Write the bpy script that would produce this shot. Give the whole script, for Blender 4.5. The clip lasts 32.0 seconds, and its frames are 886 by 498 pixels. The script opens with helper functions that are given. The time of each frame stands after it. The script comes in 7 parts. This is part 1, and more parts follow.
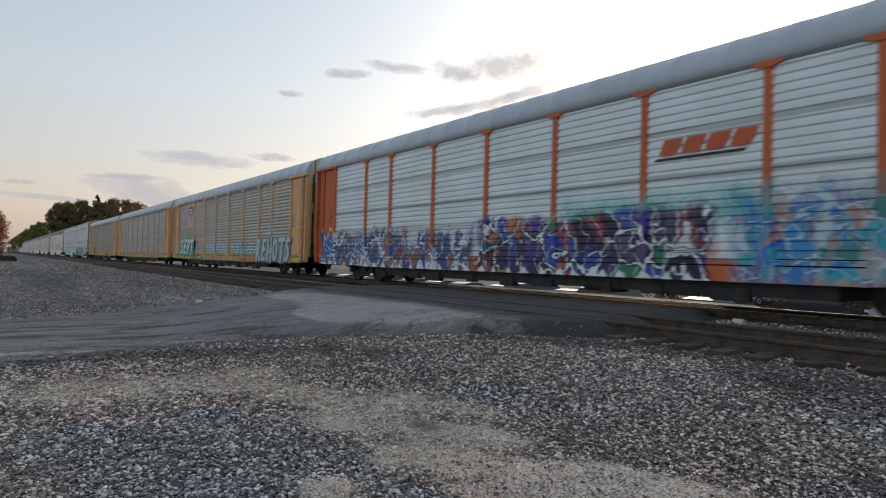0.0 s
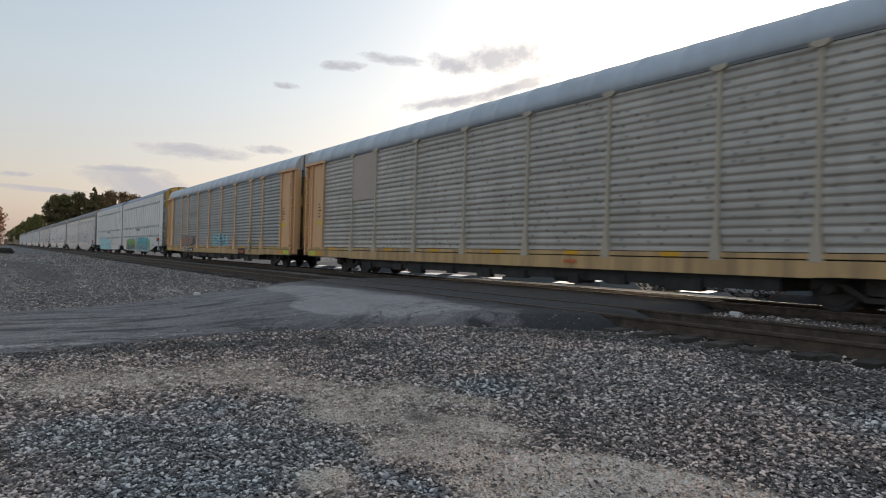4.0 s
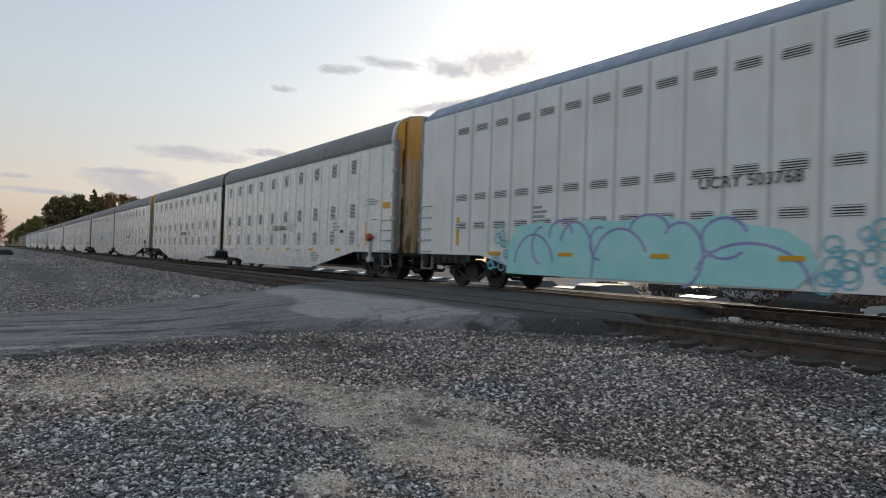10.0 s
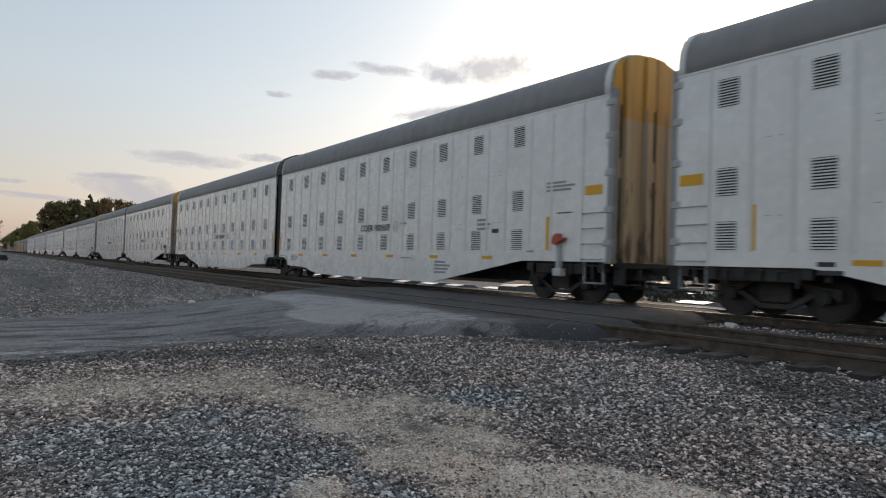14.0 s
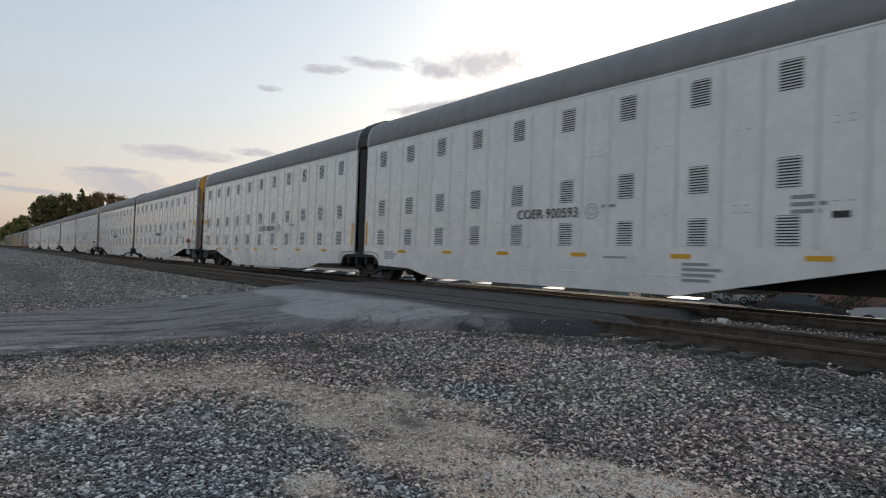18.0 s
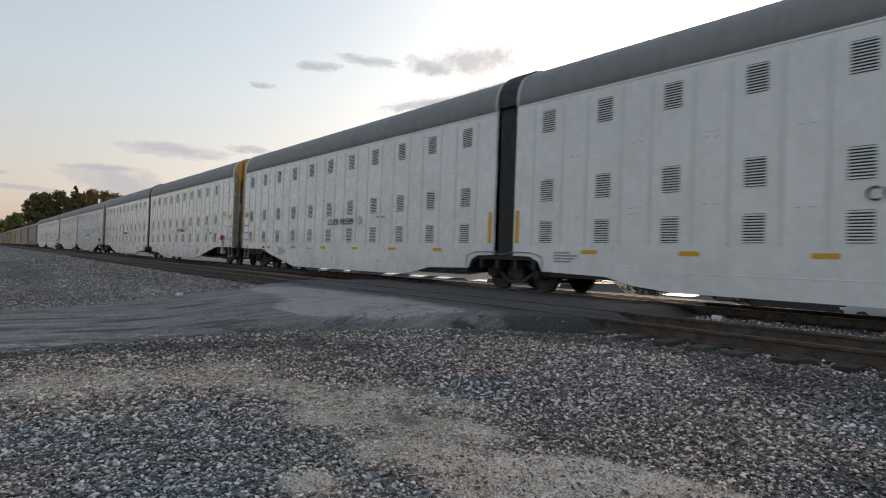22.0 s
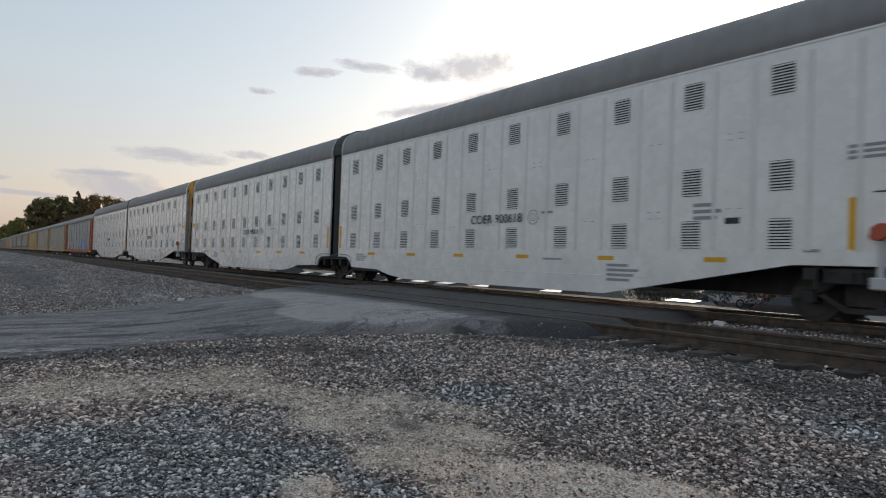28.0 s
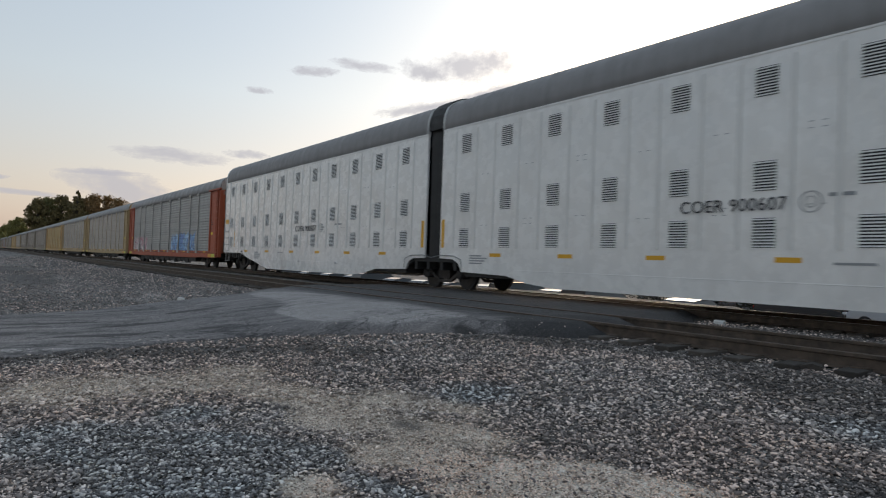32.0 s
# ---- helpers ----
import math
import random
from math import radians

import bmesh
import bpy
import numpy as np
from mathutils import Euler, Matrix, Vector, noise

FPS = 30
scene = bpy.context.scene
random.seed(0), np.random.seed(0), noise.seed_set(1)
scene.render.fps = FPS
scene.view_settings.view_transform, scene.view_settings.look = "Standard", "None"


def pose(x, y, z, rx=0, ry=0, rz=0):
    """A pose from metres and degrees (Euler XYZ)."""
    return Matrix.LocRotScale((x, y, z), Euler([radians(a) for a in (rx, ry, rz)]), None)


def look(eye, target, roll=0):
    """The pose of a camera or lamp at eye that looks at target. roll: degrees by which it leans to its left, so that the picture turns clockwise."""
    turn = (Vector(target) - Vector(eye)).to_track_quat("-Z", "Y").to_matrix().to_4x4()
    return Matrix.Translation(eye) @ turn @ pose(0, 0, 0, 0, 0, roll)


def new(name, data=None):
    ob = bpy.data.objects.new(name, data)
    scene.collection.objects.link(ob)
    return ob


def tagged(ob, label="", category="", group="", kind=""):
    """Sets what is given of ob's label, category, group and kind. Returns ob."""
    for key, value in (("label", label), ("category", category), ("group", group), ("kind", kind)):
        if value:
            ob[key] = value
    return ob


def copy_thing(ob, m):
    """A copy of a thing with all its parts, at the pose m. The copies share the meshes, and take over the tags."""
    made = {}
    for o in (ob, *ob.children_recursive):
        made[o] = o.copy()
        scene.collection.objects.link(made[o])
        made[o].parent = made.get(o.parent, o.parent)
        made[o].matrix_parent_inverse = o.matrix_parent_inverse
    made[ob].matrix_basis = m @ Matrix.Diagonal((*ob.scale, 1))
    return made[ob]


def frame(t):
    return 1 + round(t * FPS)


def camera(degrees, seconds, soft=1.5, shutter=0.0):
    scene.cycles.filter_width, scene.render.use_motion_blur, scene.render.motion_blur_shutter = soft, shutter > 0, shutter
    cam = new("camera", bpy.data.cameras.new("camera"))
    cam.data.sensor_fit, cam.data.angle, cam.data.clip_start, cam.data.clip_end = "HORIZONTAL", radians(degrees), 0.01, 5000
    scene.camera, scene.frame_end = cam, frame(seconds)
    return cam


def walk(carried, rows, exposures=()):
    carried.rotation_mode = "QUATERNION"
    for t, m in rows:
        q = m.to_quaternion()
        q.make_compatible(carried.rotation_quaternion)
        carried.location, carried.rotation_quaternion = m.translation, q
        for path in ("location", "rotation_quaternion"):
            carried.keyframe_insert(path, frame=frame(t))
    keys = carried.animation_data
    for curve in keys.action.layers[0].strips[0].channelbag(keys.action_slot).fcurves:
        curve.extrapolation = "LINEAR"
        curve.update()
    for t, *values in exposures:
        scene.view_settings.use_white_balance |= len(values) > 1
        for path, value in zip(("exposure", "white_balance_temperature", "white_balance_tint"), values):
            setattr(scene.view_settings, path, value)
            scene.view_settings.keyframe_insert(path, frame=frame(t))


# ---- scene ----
# Axes: the train runs towards +x on a straight track, z = 0 is the top of the rail, the camera stands beside it.
EYE = (0.0, 0.0, 0.832)
cam = camera(70.08, 32.0, soft=1.1, shutter=0.22)
# seconds, heading from the track's far end, tilt, lean
PATH = [
    (0.0, 35.31, 1.27, 1.55), (0.5, 35.35, 1.16, 1.47), (1.0, 35.41, 1.04, 1.36), (1.5, 35.42, 0.97, 1.40), (2.0, 35.44, 0.87, 1.49), (2.5, 35.45, 0.78, 1.51),
    (3.0, 35.46, 0.71, 1.55), (3.5, 35.49, 0.66, 1.63), (5.5, 35.59, 0.40, 1.43), (6.0, 35.60, 0.31, 1.52), (6.5, 35.62, 0.21, 1.57), (7.0, 35.60, 0.32, 1.65),
    (7.5, 35.57, 0.46, 1.76), (8.0, 35.55, 0.60, 1.88), (8.5, 35.57, 0.69, 1.94), (9.0, 35.59, 0.76, 1.94), (9.5, 35.59, 0.86, 1.87), (10.0, 35.55, 0.97, 1.90),
    (10.5, 35.56, 1.05, 1.96), (11.0, 35.56, 1.10, 1.99), (11.5, 35.60, 1.18, 2.01), (12.0, 35.66, 1.22, 1.92), (12.5, 35.72, 1.30, 1.77), (13.0, 35.74, 1.40, 1.79),
    (13.5, 35.82, 1.47, 1.82), (14.0, 35.85, 1.48, 1.94), (14.5, 35.91, 1.41, 2.00), (16.5, 36.19, 1.22, 2.12), (17.0, 36.28, 1.19, 1.99), (17.5, 36.34, 1.12, 1.99),
    (18.0, 36.42, 1.07, 2.06), (18.5, 36.48, 1.01, 2.09), (19.0, 36.54, 0.96, 2.01), (19.5, 36.59, 0.94, 1.95), (20.0, 36.65, 0.88, 1.84), (20.5, 36.74, 0.83, 1.78),
    (21.0, 36.77, 0.80, 1.93), (21.5, 36.82, 0.73, 2.00), (22.0, 36.84, 0.85, 2.04), (22.5, 36.78, 0.97, 2.10), (23.0, 36.69, 1.08, 2.05), (23.5, 36.58, 1.18, 1.94),
    (24.0, 36.46, 1.27, 1.85), (24.5, 36.47, 1.37, 1.99), (25.0, 36.53, 1.49, 2.05), (25.5, 36.63, 1.46, 2.10), (27.5, 36.71, 1.33, 2.04), (28.0, 36.68, 1.33, 2.07),
    (28.5, 36.66, 1.32, 2.10), (29.0, 36.69, 1.39, 2.19), (29.5, 36.72, 1.47, 2.20), (30.0, 36.75, 1.52, 2.19), (30.5, 36.74, 1.55, 2.13), (31.0, 36.77, 1.53, 1.95),
    (31.5, 36.71, 1.41, 1.95), (32.0, 36.68, 1.27, 2.04),
]


def aim(heading, tilt, lean):
    h, p = radians(heading), radians(tilt)
    way = Vector((-math.cos(h) * math.cos(p), math.sin(h) * math.cos(p), math.sin(p)))
    return look(EYE, Vector(EYE) + way * 10, lean)


walk(cam, [(t, aim(a, b, c)) for t, a, b, c in PATH], exposures=[(0.0, 0.44, 6750, 9), (32.0, 0.44, 6750, 9)])

# ---- light ----
SUN_AZ, SUN_EL = 64.0, 17.0  # degrees from the far end of the track, and over the horizon
world = bpy.data.worlds.new("world")
scene.world = world
world.use_nodes = True
wn, wl = world.node_tree.nodes, world.node_tree.links
sky = wn.new("ShaderNodeTexSky")
sky.sky_type, sky.sun_disc = "NISHITA", False
sky.sun_elevation, sky.sun_rotation = radians(SUN_EL), radians(SUN_AZ - 90)
sky.air_density, sky.dust_density, sky.ozone_density = 1.0, 2.0, 1.0
pale = wn.new("ShaderNodeHueSaturation")  # thin high haze takes the colour out of the sky
pale.inputs["Saturation"].default_value = 0.85
wl.new(sky.outputs["Color"], pale.inputs["Color"])
sky_fill = wn.new("ShaderNodeMix")  # an even pale tone added to the sky, to brighten the walls facing the camera
sky_fill.data_type = "RGBA"
sky_fill.inputs[0].default_value = 0.5
wl.new(pale.outputs["Color"], sky_fill.inputs[6])
sky_fill.inputs[7].default_value = (2.74, 3.15, 3.55, 1)
wtc, wsep, wramp, tint = wn.new("ShaderNodeTexCoord"), wn.new("ShaderNodeSeparateXYZ"), wn.new("ShaderNodeValToRGB"), wn.new("ShaderNodeMix")
wl.new(wtc.outputs["Generated"], wsep.inputs[0])
wl.new(wsep.outputs[2], wramp.inputs["Fac"])
el = wramp.color_ramp.elements  # dusk haze: peach low down, clearing upwards
el.new(0.12), el.new(0.3)
for e, (p, c) in zip(el, ((0.0, (0.95, 0.75, 0.71)), (0.1, (1.0, 0.84, 0.77)), (0.24, (1.02, 0.97, 0.93)), (0.5, (0.97, 1.0, 1.02)))):
    e.position, e.color = p, (*c, 1)
tint.data_type, tint.blend_type = "RGBA", "MULTIPLY"
tint.inputs[0].default_value = 1.0
wl.new(sky_fill.outputs[2], tint.inputs[6])
wl.new(wramp.outputs["Color"], tint.inputs[7])
wl.new(tint.outputs[2], wn["Background"].inputs["Color"])
wn["Background"].inputs["Strength"].default_value = 0.15
sun = new("sun", bpy.data.lights.new("sun", "SUN"))
sun.data.energy, sun.data.angle, sun.data.color = 0.5, radians(30), (1.0, 0.86, 0.7)
sd = Vector((-math.cos(radians(SUN_AZ)) * math.cos(radians(SUN_EL)), math.sin(radians(SUN_AZ)) * math.cos(radians(SUN_EL)), math.sin(radians(SUN_EL))))
sun.matrix_world = look(sd * 50, (0, 0, 0))


# ---- materials ----
class Mat:
    """A small builder for node materials."""

    def __init__(self, name, rough=0.6, metal=0.0, base=None):
        self.m = base.copy() if base else bpy.data.materials.new(name)
        self.m.name = name
        self.m.use_nodes = True
        self.n, self.l = self.m.node_tree.nodes, self.m.node_tree.links
        self.b = self.n["Principled BSDF"]
        if not base:
            self.b.inputs["Roughness"].default_value = rough
            self.b.inputs["Metallic"].default_value = metal
        self.tc = self.n.new("ShaderNodeTexCoord")

    def at(self, sx=1.0, sy=1.0, sz=1.0, ox=0.0, oy=0.0, oz=0.0, space="Object"):
        mp = self.n.new("ShaderNodeMapping")
        mp.inputs["Scale"].default_value = (sx, sy, sz)
        mp.inputs["Location"].default_value = (ox, oy, oz)
        self.l.new(self.tc.outputs[space], mp.inputs["Vector"])
        return mp.outputs["Vector"]

    def noise(self, scale, detail=4.0, vec=None, rough=0.55):
        t = self.n.new("ShaderNodeTexNoise")
        t.inputs["Scale"].default_value, t.inputs["Detail"].default_value, t.inputs["Roughness"].default_value = scale, detail, rough
        self.l.new(vec if vec else self.tc.outputs["Object"], t.inputs["Vector"])
        return t.outputs["Fac"]

    def voronoi(self, scale, feature="F1", out="Color", vec=None):
        t = self.n.new("ShaderNodeTexVoronoi")
        t.feature = feature
        t.inputs["Scale"].default_value = scale
        self.l.new(vec if vec else self.tc.outputs["Object"], t.inputs["Vector"])
        return t.outputs[out]

    def ramp(self, fac, stops):
        t = self.n.new("ShaderNodeValToRGB")
        e = t.color_ramp.elements
        while len(e) < len(stops):
            e.new(0.5)
        for el, (p, c) in zip(e, stops):
            el.position = p
            el.color = (*c, 1) if not isinstance(c, (int, float)) else (c, c, c, 1)
        self.l.new(fac, t.inputs["Fac"])
        return t.outputs["Color"]

    def mix(self, fac, a, b, mode="MIX"):
        t = self.n.new("ShaderNodeMix")
        t.data_type, t.blend_type = "RGBA", mode
        for val, k in ((fac, 0), (a, 6), (b, 7)):
            sock = t.inputs[k]
            if isinstance(val, (int, float)):
                sock.default_value = val if k == 0 else (val, val, val, 1)
            elif isinstance(val, tuple):
                sock.default_value = (*val[:3], 1)
            else:
                self.l.new(val, sock)
        return t.outputs[2]

    def math(self, op, a, b=0.0, c=None):
        t = self.n.new("ShaderNodeMath")
        t.operation = op
        for val, sock in ((a, t.inputs[0]), (b, t.inputs[1]), (c, t.inputs[2])):
            if val is None:
                continue
            if isinstance(val, (int, float)):
                sock.default_value = val
            else:
                self.l.new(val, sock)
        return t.outputs[0]

    def axis(self, k, space="Object"):
        t = self.n.new("ShaderNodeSeparateXYZ")
        self.l.new(self.tc.outputs[space], t.inputs[0])
        return t.outputs[k]

    def chance(self):
        return self.n.new("ShaderNodeObjectInfo").outputs["Random"]

    def color(self, out):
        if isinstance(out, tuple):
            self.b.inputs["Base Color"].default_value = (*out, 1)
        else:
            self.l.new(out, self.b.inputs["Base Color"])
        return self

    def rough(self, out):
        self.l.new(out, self.b.inputs["Roughness"])
        return self

    def bump(self, height, strength=0.3, dist=0.02):
        t = self.n.new("ShaderNodeBump")
        t.inputs["Strength"].default_value, t.inputs["Distance"].default_value = strength, dist
        self.l.new(height, t.inputs["Height"])
        self.l.new(t.outputs["Normal"], self.b.inputs["Normal"])
        return self


def paint(name, base, dirt=(0.12, 0.10, 0.08), amount=0.35, rough=0.5, metal=0.0, streak=True, wave=0.0, coat=0.0):
    """Weathered paint on sheet steel: faded patches, streaks that run down, grime."""
    m = Mat(name, rough, metal)
    fade = m.ramp(m.noise(0.6, 5), [(0.3, tuple(c * 0.86 for c in base)), (0.7, base)])
    grime = m.ramp(m.noise(1.0, 6, m.at(3.0, 3.0, 0.25) if streak else m.at(1.5, 1.5, 1.5), 0.65), [(0.42, 0.0), (0.8, amount)])
    m.color(m.mix(grime, fade, dirt))
    m.rough(m.ramp(m.noise(4.0, 4), [(0.3, rough - 0.1), (0.7, rough + 0.15)]))
    m.b.inputs["Coat Weight"].default_value, m.b.inputs["Coat Roughness"].default_value = coat, 0.12
    if wave:  # sheet that bulges a little between its ribs
        m.bump(m.noise(0.9, 1, m.at(1.3, 1.0, 0.7)), wave, 0.12)
    else:
        m.bump(m.noise(25.0, 4), 0.08, 0.01)
    return m.m


WHITE = paint("white_paint", (0.8, 0.787, 0.768), (0.52, 0.5, 0.475), 0.25, 0.24, wave=1.0, coat=0.5)
WHITE_TRIM = paint("white_trim", (0.78, 0.775, 0.76), (0.3, 0.29, 0.28), 0.3, 0.45)
WHITE_RIB = paint("white_rib", (0.73, 0.72, 0.7), (0.4, 0.385, 0.37), 0.3, 0.33, coat=0.25)
OLD_WHITE = paint("aged_white_paint", (0.86, 0.845, 0.82), (0.55, 0.52, 0.47), 0.35, 0.42, wave=0.3)
ROOF_DARK = paint("dark_roof", (0.235, 0.228, 0.228), (0.15, 0.147, 0.146), 0.5, 0.6)
ROOF_BLUE = paint("blue_grey_roof", (0.19, 0.24, 0.32), (0.13, 0.16, 0.2), 0.4, 0.45)
ROOF_GALV = paint("galvanised_roof", (0.48, 0.53, 0.59), (0.34, 0.37, 0.41), 0.5, 0.42, 0.15)
YELLOW = paint("armour_yellow", (0.82, 0.48, 0.245), (0.34, 0.2, 0.11), 0.4, 0.55)
FADED = paint("faded_yellow_post", (0.54, 0.46, 0.36), (0.28, 0.24, 0.19), 0.5, 0.6)
END_TAN = paint("end_tan", (0.42, 0.36, 0.26), (0.12, 0.09, 0.06), 0.8, 0.7)
ORANGE = paint("orange_paint", (0.66, 0.15, 0.05), (0.25, 0.08, 0.05), 0.4, 0.6)
BLACK = paint("black_steel", (0.02, 0.02, 0.021), (0.05, 0.045, 0.04), 0.6, 0.65)
BELLOWS = paint("black_rubber", (0.012, 0.012, 0.013), (0.03, 0.03, 0.03), 0.5, 0.5)
WHEEL_DARK = paint("wheel_steel", (0.045, 0.04, 0.038), (0.08, 0.06, 0.05), 0.5, 0.6, 0.3)
PALE_STEEL = paint("pale_painted_steel", (0.5, 0.51, 0.51), (0.16, 0.13, 0.11), 0.6, 0.5)
GREY_STEEL = paint("grey_steel", (0.3, 0.31, 0.32), (0.12, 0.1, 0.09), 0.5, 0.5, 0.4)
REFLECT = paint("reflector_yellow", (0.75, 0.38, 0.01), (0.4, 0.25, 0.05), 0.3, 0.4)
MARK = paint("black_lettering", (0.03, 0.03, 0.035), (0.1, 0.1, 0.1), 0.3, 0.6)
FAINT = paint("grey_lettering", (0.28, 0.29, 0.3), (0.4, 0.4, 0.4), 0.3, 0.6)
WHITE_MARK = paint("white_lettering", (0.7, 0.7, 0.68), (0.4, 0.4, 0.4), 0.4, 0.6)
# near-black colour that stands for the shade inside the vents
VENT_SHADE = paint("louvre_shade", (0.035, 0.035, 0.037), (0.05, 0.05, 0.05), 0.3, 0.8)


def mesh_paint(name, base, dirt, amount, metal=0.2, holes=0.55, bands=()):
    """Corrugated, perforated galvanised sheet with rows of fine holes, grime and bare strips."""
    m = Mat(name, 0.42, metal)
    tone = m.ramp(m.noise(0.7, 4), [(0.3, tuple(c * 0.84 for c in base)), (0.7, base)])
    band = m.ramp(m.noise(1.0, 3, m.at(0.12, 1, 4.0)), [(0.4, 0.0), (0.65, 0.4)])
    tone = m.mix(band, tone, dirt)
    grime = m.ramp(m.noise(1.0, 5, m.at(2.0, 2.0, 0.3), 0.65), [(0.4, 0.0), (0.8, amount)])
    tone = m.mix(grime, tone, dirt)
    for z, half in bands:  # strips where the paint never took
        off = m.math("ABSOLUTE", m.math("SUBTRACT", m.math("ADD", m.axis(2), m.math("MULTIPLY", m.noise(0.35, 1, m.at(1, 0, 0)), -0.12)), z - 0.06))
        tone = m.mix(m.ramp(off, [(half * 0.6, 0.6), (half * 1.1, 0.0)]), tone, (0.27, 0.29, 0.3))
    if holes:
        spot = m.ramp(m.voronoi(1.0, "F1", "Distance", m.at(4.0, 1.0, 5.3)), [(0.16, holes), (0.24, 0.0)])
        tone = m.mix(spot, tone, tuple(c * 0.3 for c in dirt))
    m.color(tone)
    m.bump(m.noise(18.0, 3), 0.15, 0.01)
    return m.m


PANEL_GREY = mesh_paint("perforated_grey", (0.52, 0.48, 0.43), (0.25, 0.222, 0.19), 0.6)
PANEL_SILVER = mesh_paint("perforated_silver", (0.87, 0.95, 0.97), (0.68, 0.76, 0.79), 0.2, 0.0, 0.0, ((2.84, 0.09), (3.84, 0.07), (2.05, 0.05)))
PANEL_SLATE = mesh_paint("perforated_slate", (0.36, 0.36, 0.345), (0.19, 0.19, 0.18), 0.6)
PANEL_TAN = mesh_paint("perforated_tan", (0.36, 0.325, 0.29), (0.19, 0.165, 0.14), 0.6)
SILL = paint("dirty_yellow_sill", (0.62, 0.4, 0.19), (0.13, 0.09, 0.06), 0.8, 0.65)
PANEL_YELLOW = mesh_paint("perforated_yellow", (0.5, 0.34, 0.1), (0.2, 0.15, 0.07), 0.6)


def rail_steel():
    m = Mat("rusty_rail", 0.7, 0.2)
    m.color(m.mix(m.ramp(m.noise(6.0, 5), [(0.35, 0.0), (0.7, 1.0)]), (0.045, 0.033, 0.025), (0.11, 0.08, 0.06)))
    return m.bump(m.noise(60.0, 3), 0.2, 0.004).m


def plain(name, col, rough=0.5, metal=0.0, var=0.2):
    m = Mat(name, rough, metal)
    m.color(m.mix(m.noise(3.0, 4), tuple(c * (1 - var) for c in col), tuple(min(1, c * (1 + var)) for c in col)))
    return m.m


RAIL = rail_steel()
RAIL_TOP = plain("polished_rail_head", (0.6, 0.63, 0.68), 0.42, 1.0, 0.1)
RAIL_TOP_DULL = plain("dull_rail_head", (0.12, 0.085, 0.065), 0.5, 0.6)
GLASS = plain("car_glass", (0.02, 0.025, 0.03), 0.08, 0.0)
TYRE = plain("tyre_rubber", (0.02, 0.02, 0.02), 0.8)


def wood(name, a, b):
    m = Mat(name, 0.85)
    m.color(m.mix(m.chance(), m.ramp(m.noise(1.0, 6, m.at(14.0, 1.5, 14.0)), [(0.3, a), (0.7, b)]), tuple(c * 0.6 for c in a)))
    return m.bump(m.noise(1.0, 5, m.at(30.0, 2.0, 30.0)), 0.5, 0.02).m


TIE = wood("creosoted_wood", (0.05, 0.042, 0.036), (0.11, 0.095, 0.08))


# where fine tan grit, pale grit, dark dust and plainly darker ground, and coarse blue ballast lie: x, y, radius along
# and across
TAN = [(-6.7, 0.5, 0.7, 0.45), (-6.8, 1.1, 0.8, 0.5), (-6.7, 1.9, 0.8, 0.5), (-7.0, 2.5, 0.6, 0.4), (-5.8, 2.35, 0.5, 0.3), (-5.2, 2.6, 0.5, 0.35), (-4.6, 2.35, 0.5, 0.35), (-4.2, 2.8, 0.7, 0.35), (-3.6, 2.35, 0.35, 0.25), (-3.6, 3.0, 0.5, 0.3), (-3.3, 1.55, 0.25, 0.15), (-7.4, -0.2, 0.8, 0.4), (-5.1, 3.2, 0.5, 0.3), (-5.9, 2.6, 0.5, 0.3), (-3.7, 2.2, 0.3, 0.2), (-4.3, 3.45, 0.5, 0.2)]
PALE_GRIT = [(-2.95, 2.75, 0.3, 0.3), (-2.7, 3.0, 0.3, 0.25), (-2.45, 3.2, 0.35, 0.25), (-2.45, 2.75, 0.35, 0.35), (-2.1, 3.1, 0.4, 0.3), (-1.8, 3.35, 0.4, 0.18), (-2.65, 2.35, 0.2, 0.25), (-3.3, 1.6, 0.22, 0.16), (-4.75, 2.3, 0.35, 0.22), (-3.45, 2.65, 0.3, 0.2), (-3.2, 2.42, 0.3, 0.2), (-2.85, 2.25, 0.25, 0.18), (-3.65, 3.1, 0.3, 0.16), (-3.38, 1.68, 0.2, 0.16)]
# the rows along the siding and at the right only darken the stones there
DARK_GROUND = [(-8.8, 0.4, 0.45, 0.5), (-8.8, 1.2, 0.5, 0.6), (-8.7, 2.1, 0.5, 0.6), (-8.4, 2.9, 0.5, 0.5), (-8.0, 3.7, 0.5, 0.5), (-6.9, 3.4, 0.35, 0.25), (-7.2, 4.1, 0.5, 0.5), (-3.26, 3.4, 0.16, 0.1), (-7.0, 5.9, 0.5, 0.5), (-6.5, 6.6, 0.6, 0.5), (-20.0, 16.5, 60.0, 3.5), (-30.0, 1.8, 7.0, 1.3), (-48.0, 1.5, 14.0, 2.2), (-4.25, 2.85, 0.34, 0.17), (-1.3, 4.1, 0.5, 0.25), (-1.4, 6.3, 1.8, 0.8), (-3.2, 6.9, 2.5, 0.45), (-0.8, 5.3, 1.2, 0.5), (-2.4, 6.1, 1.6, 0.6), (0.2, 6.6, 1.6, 0.8), (-4.6, 7.2, 1.6, 0.5), (-6.0, 6.3, 0.5, 0.35), (-5.4, 6.7, 0.6, 0.4)]
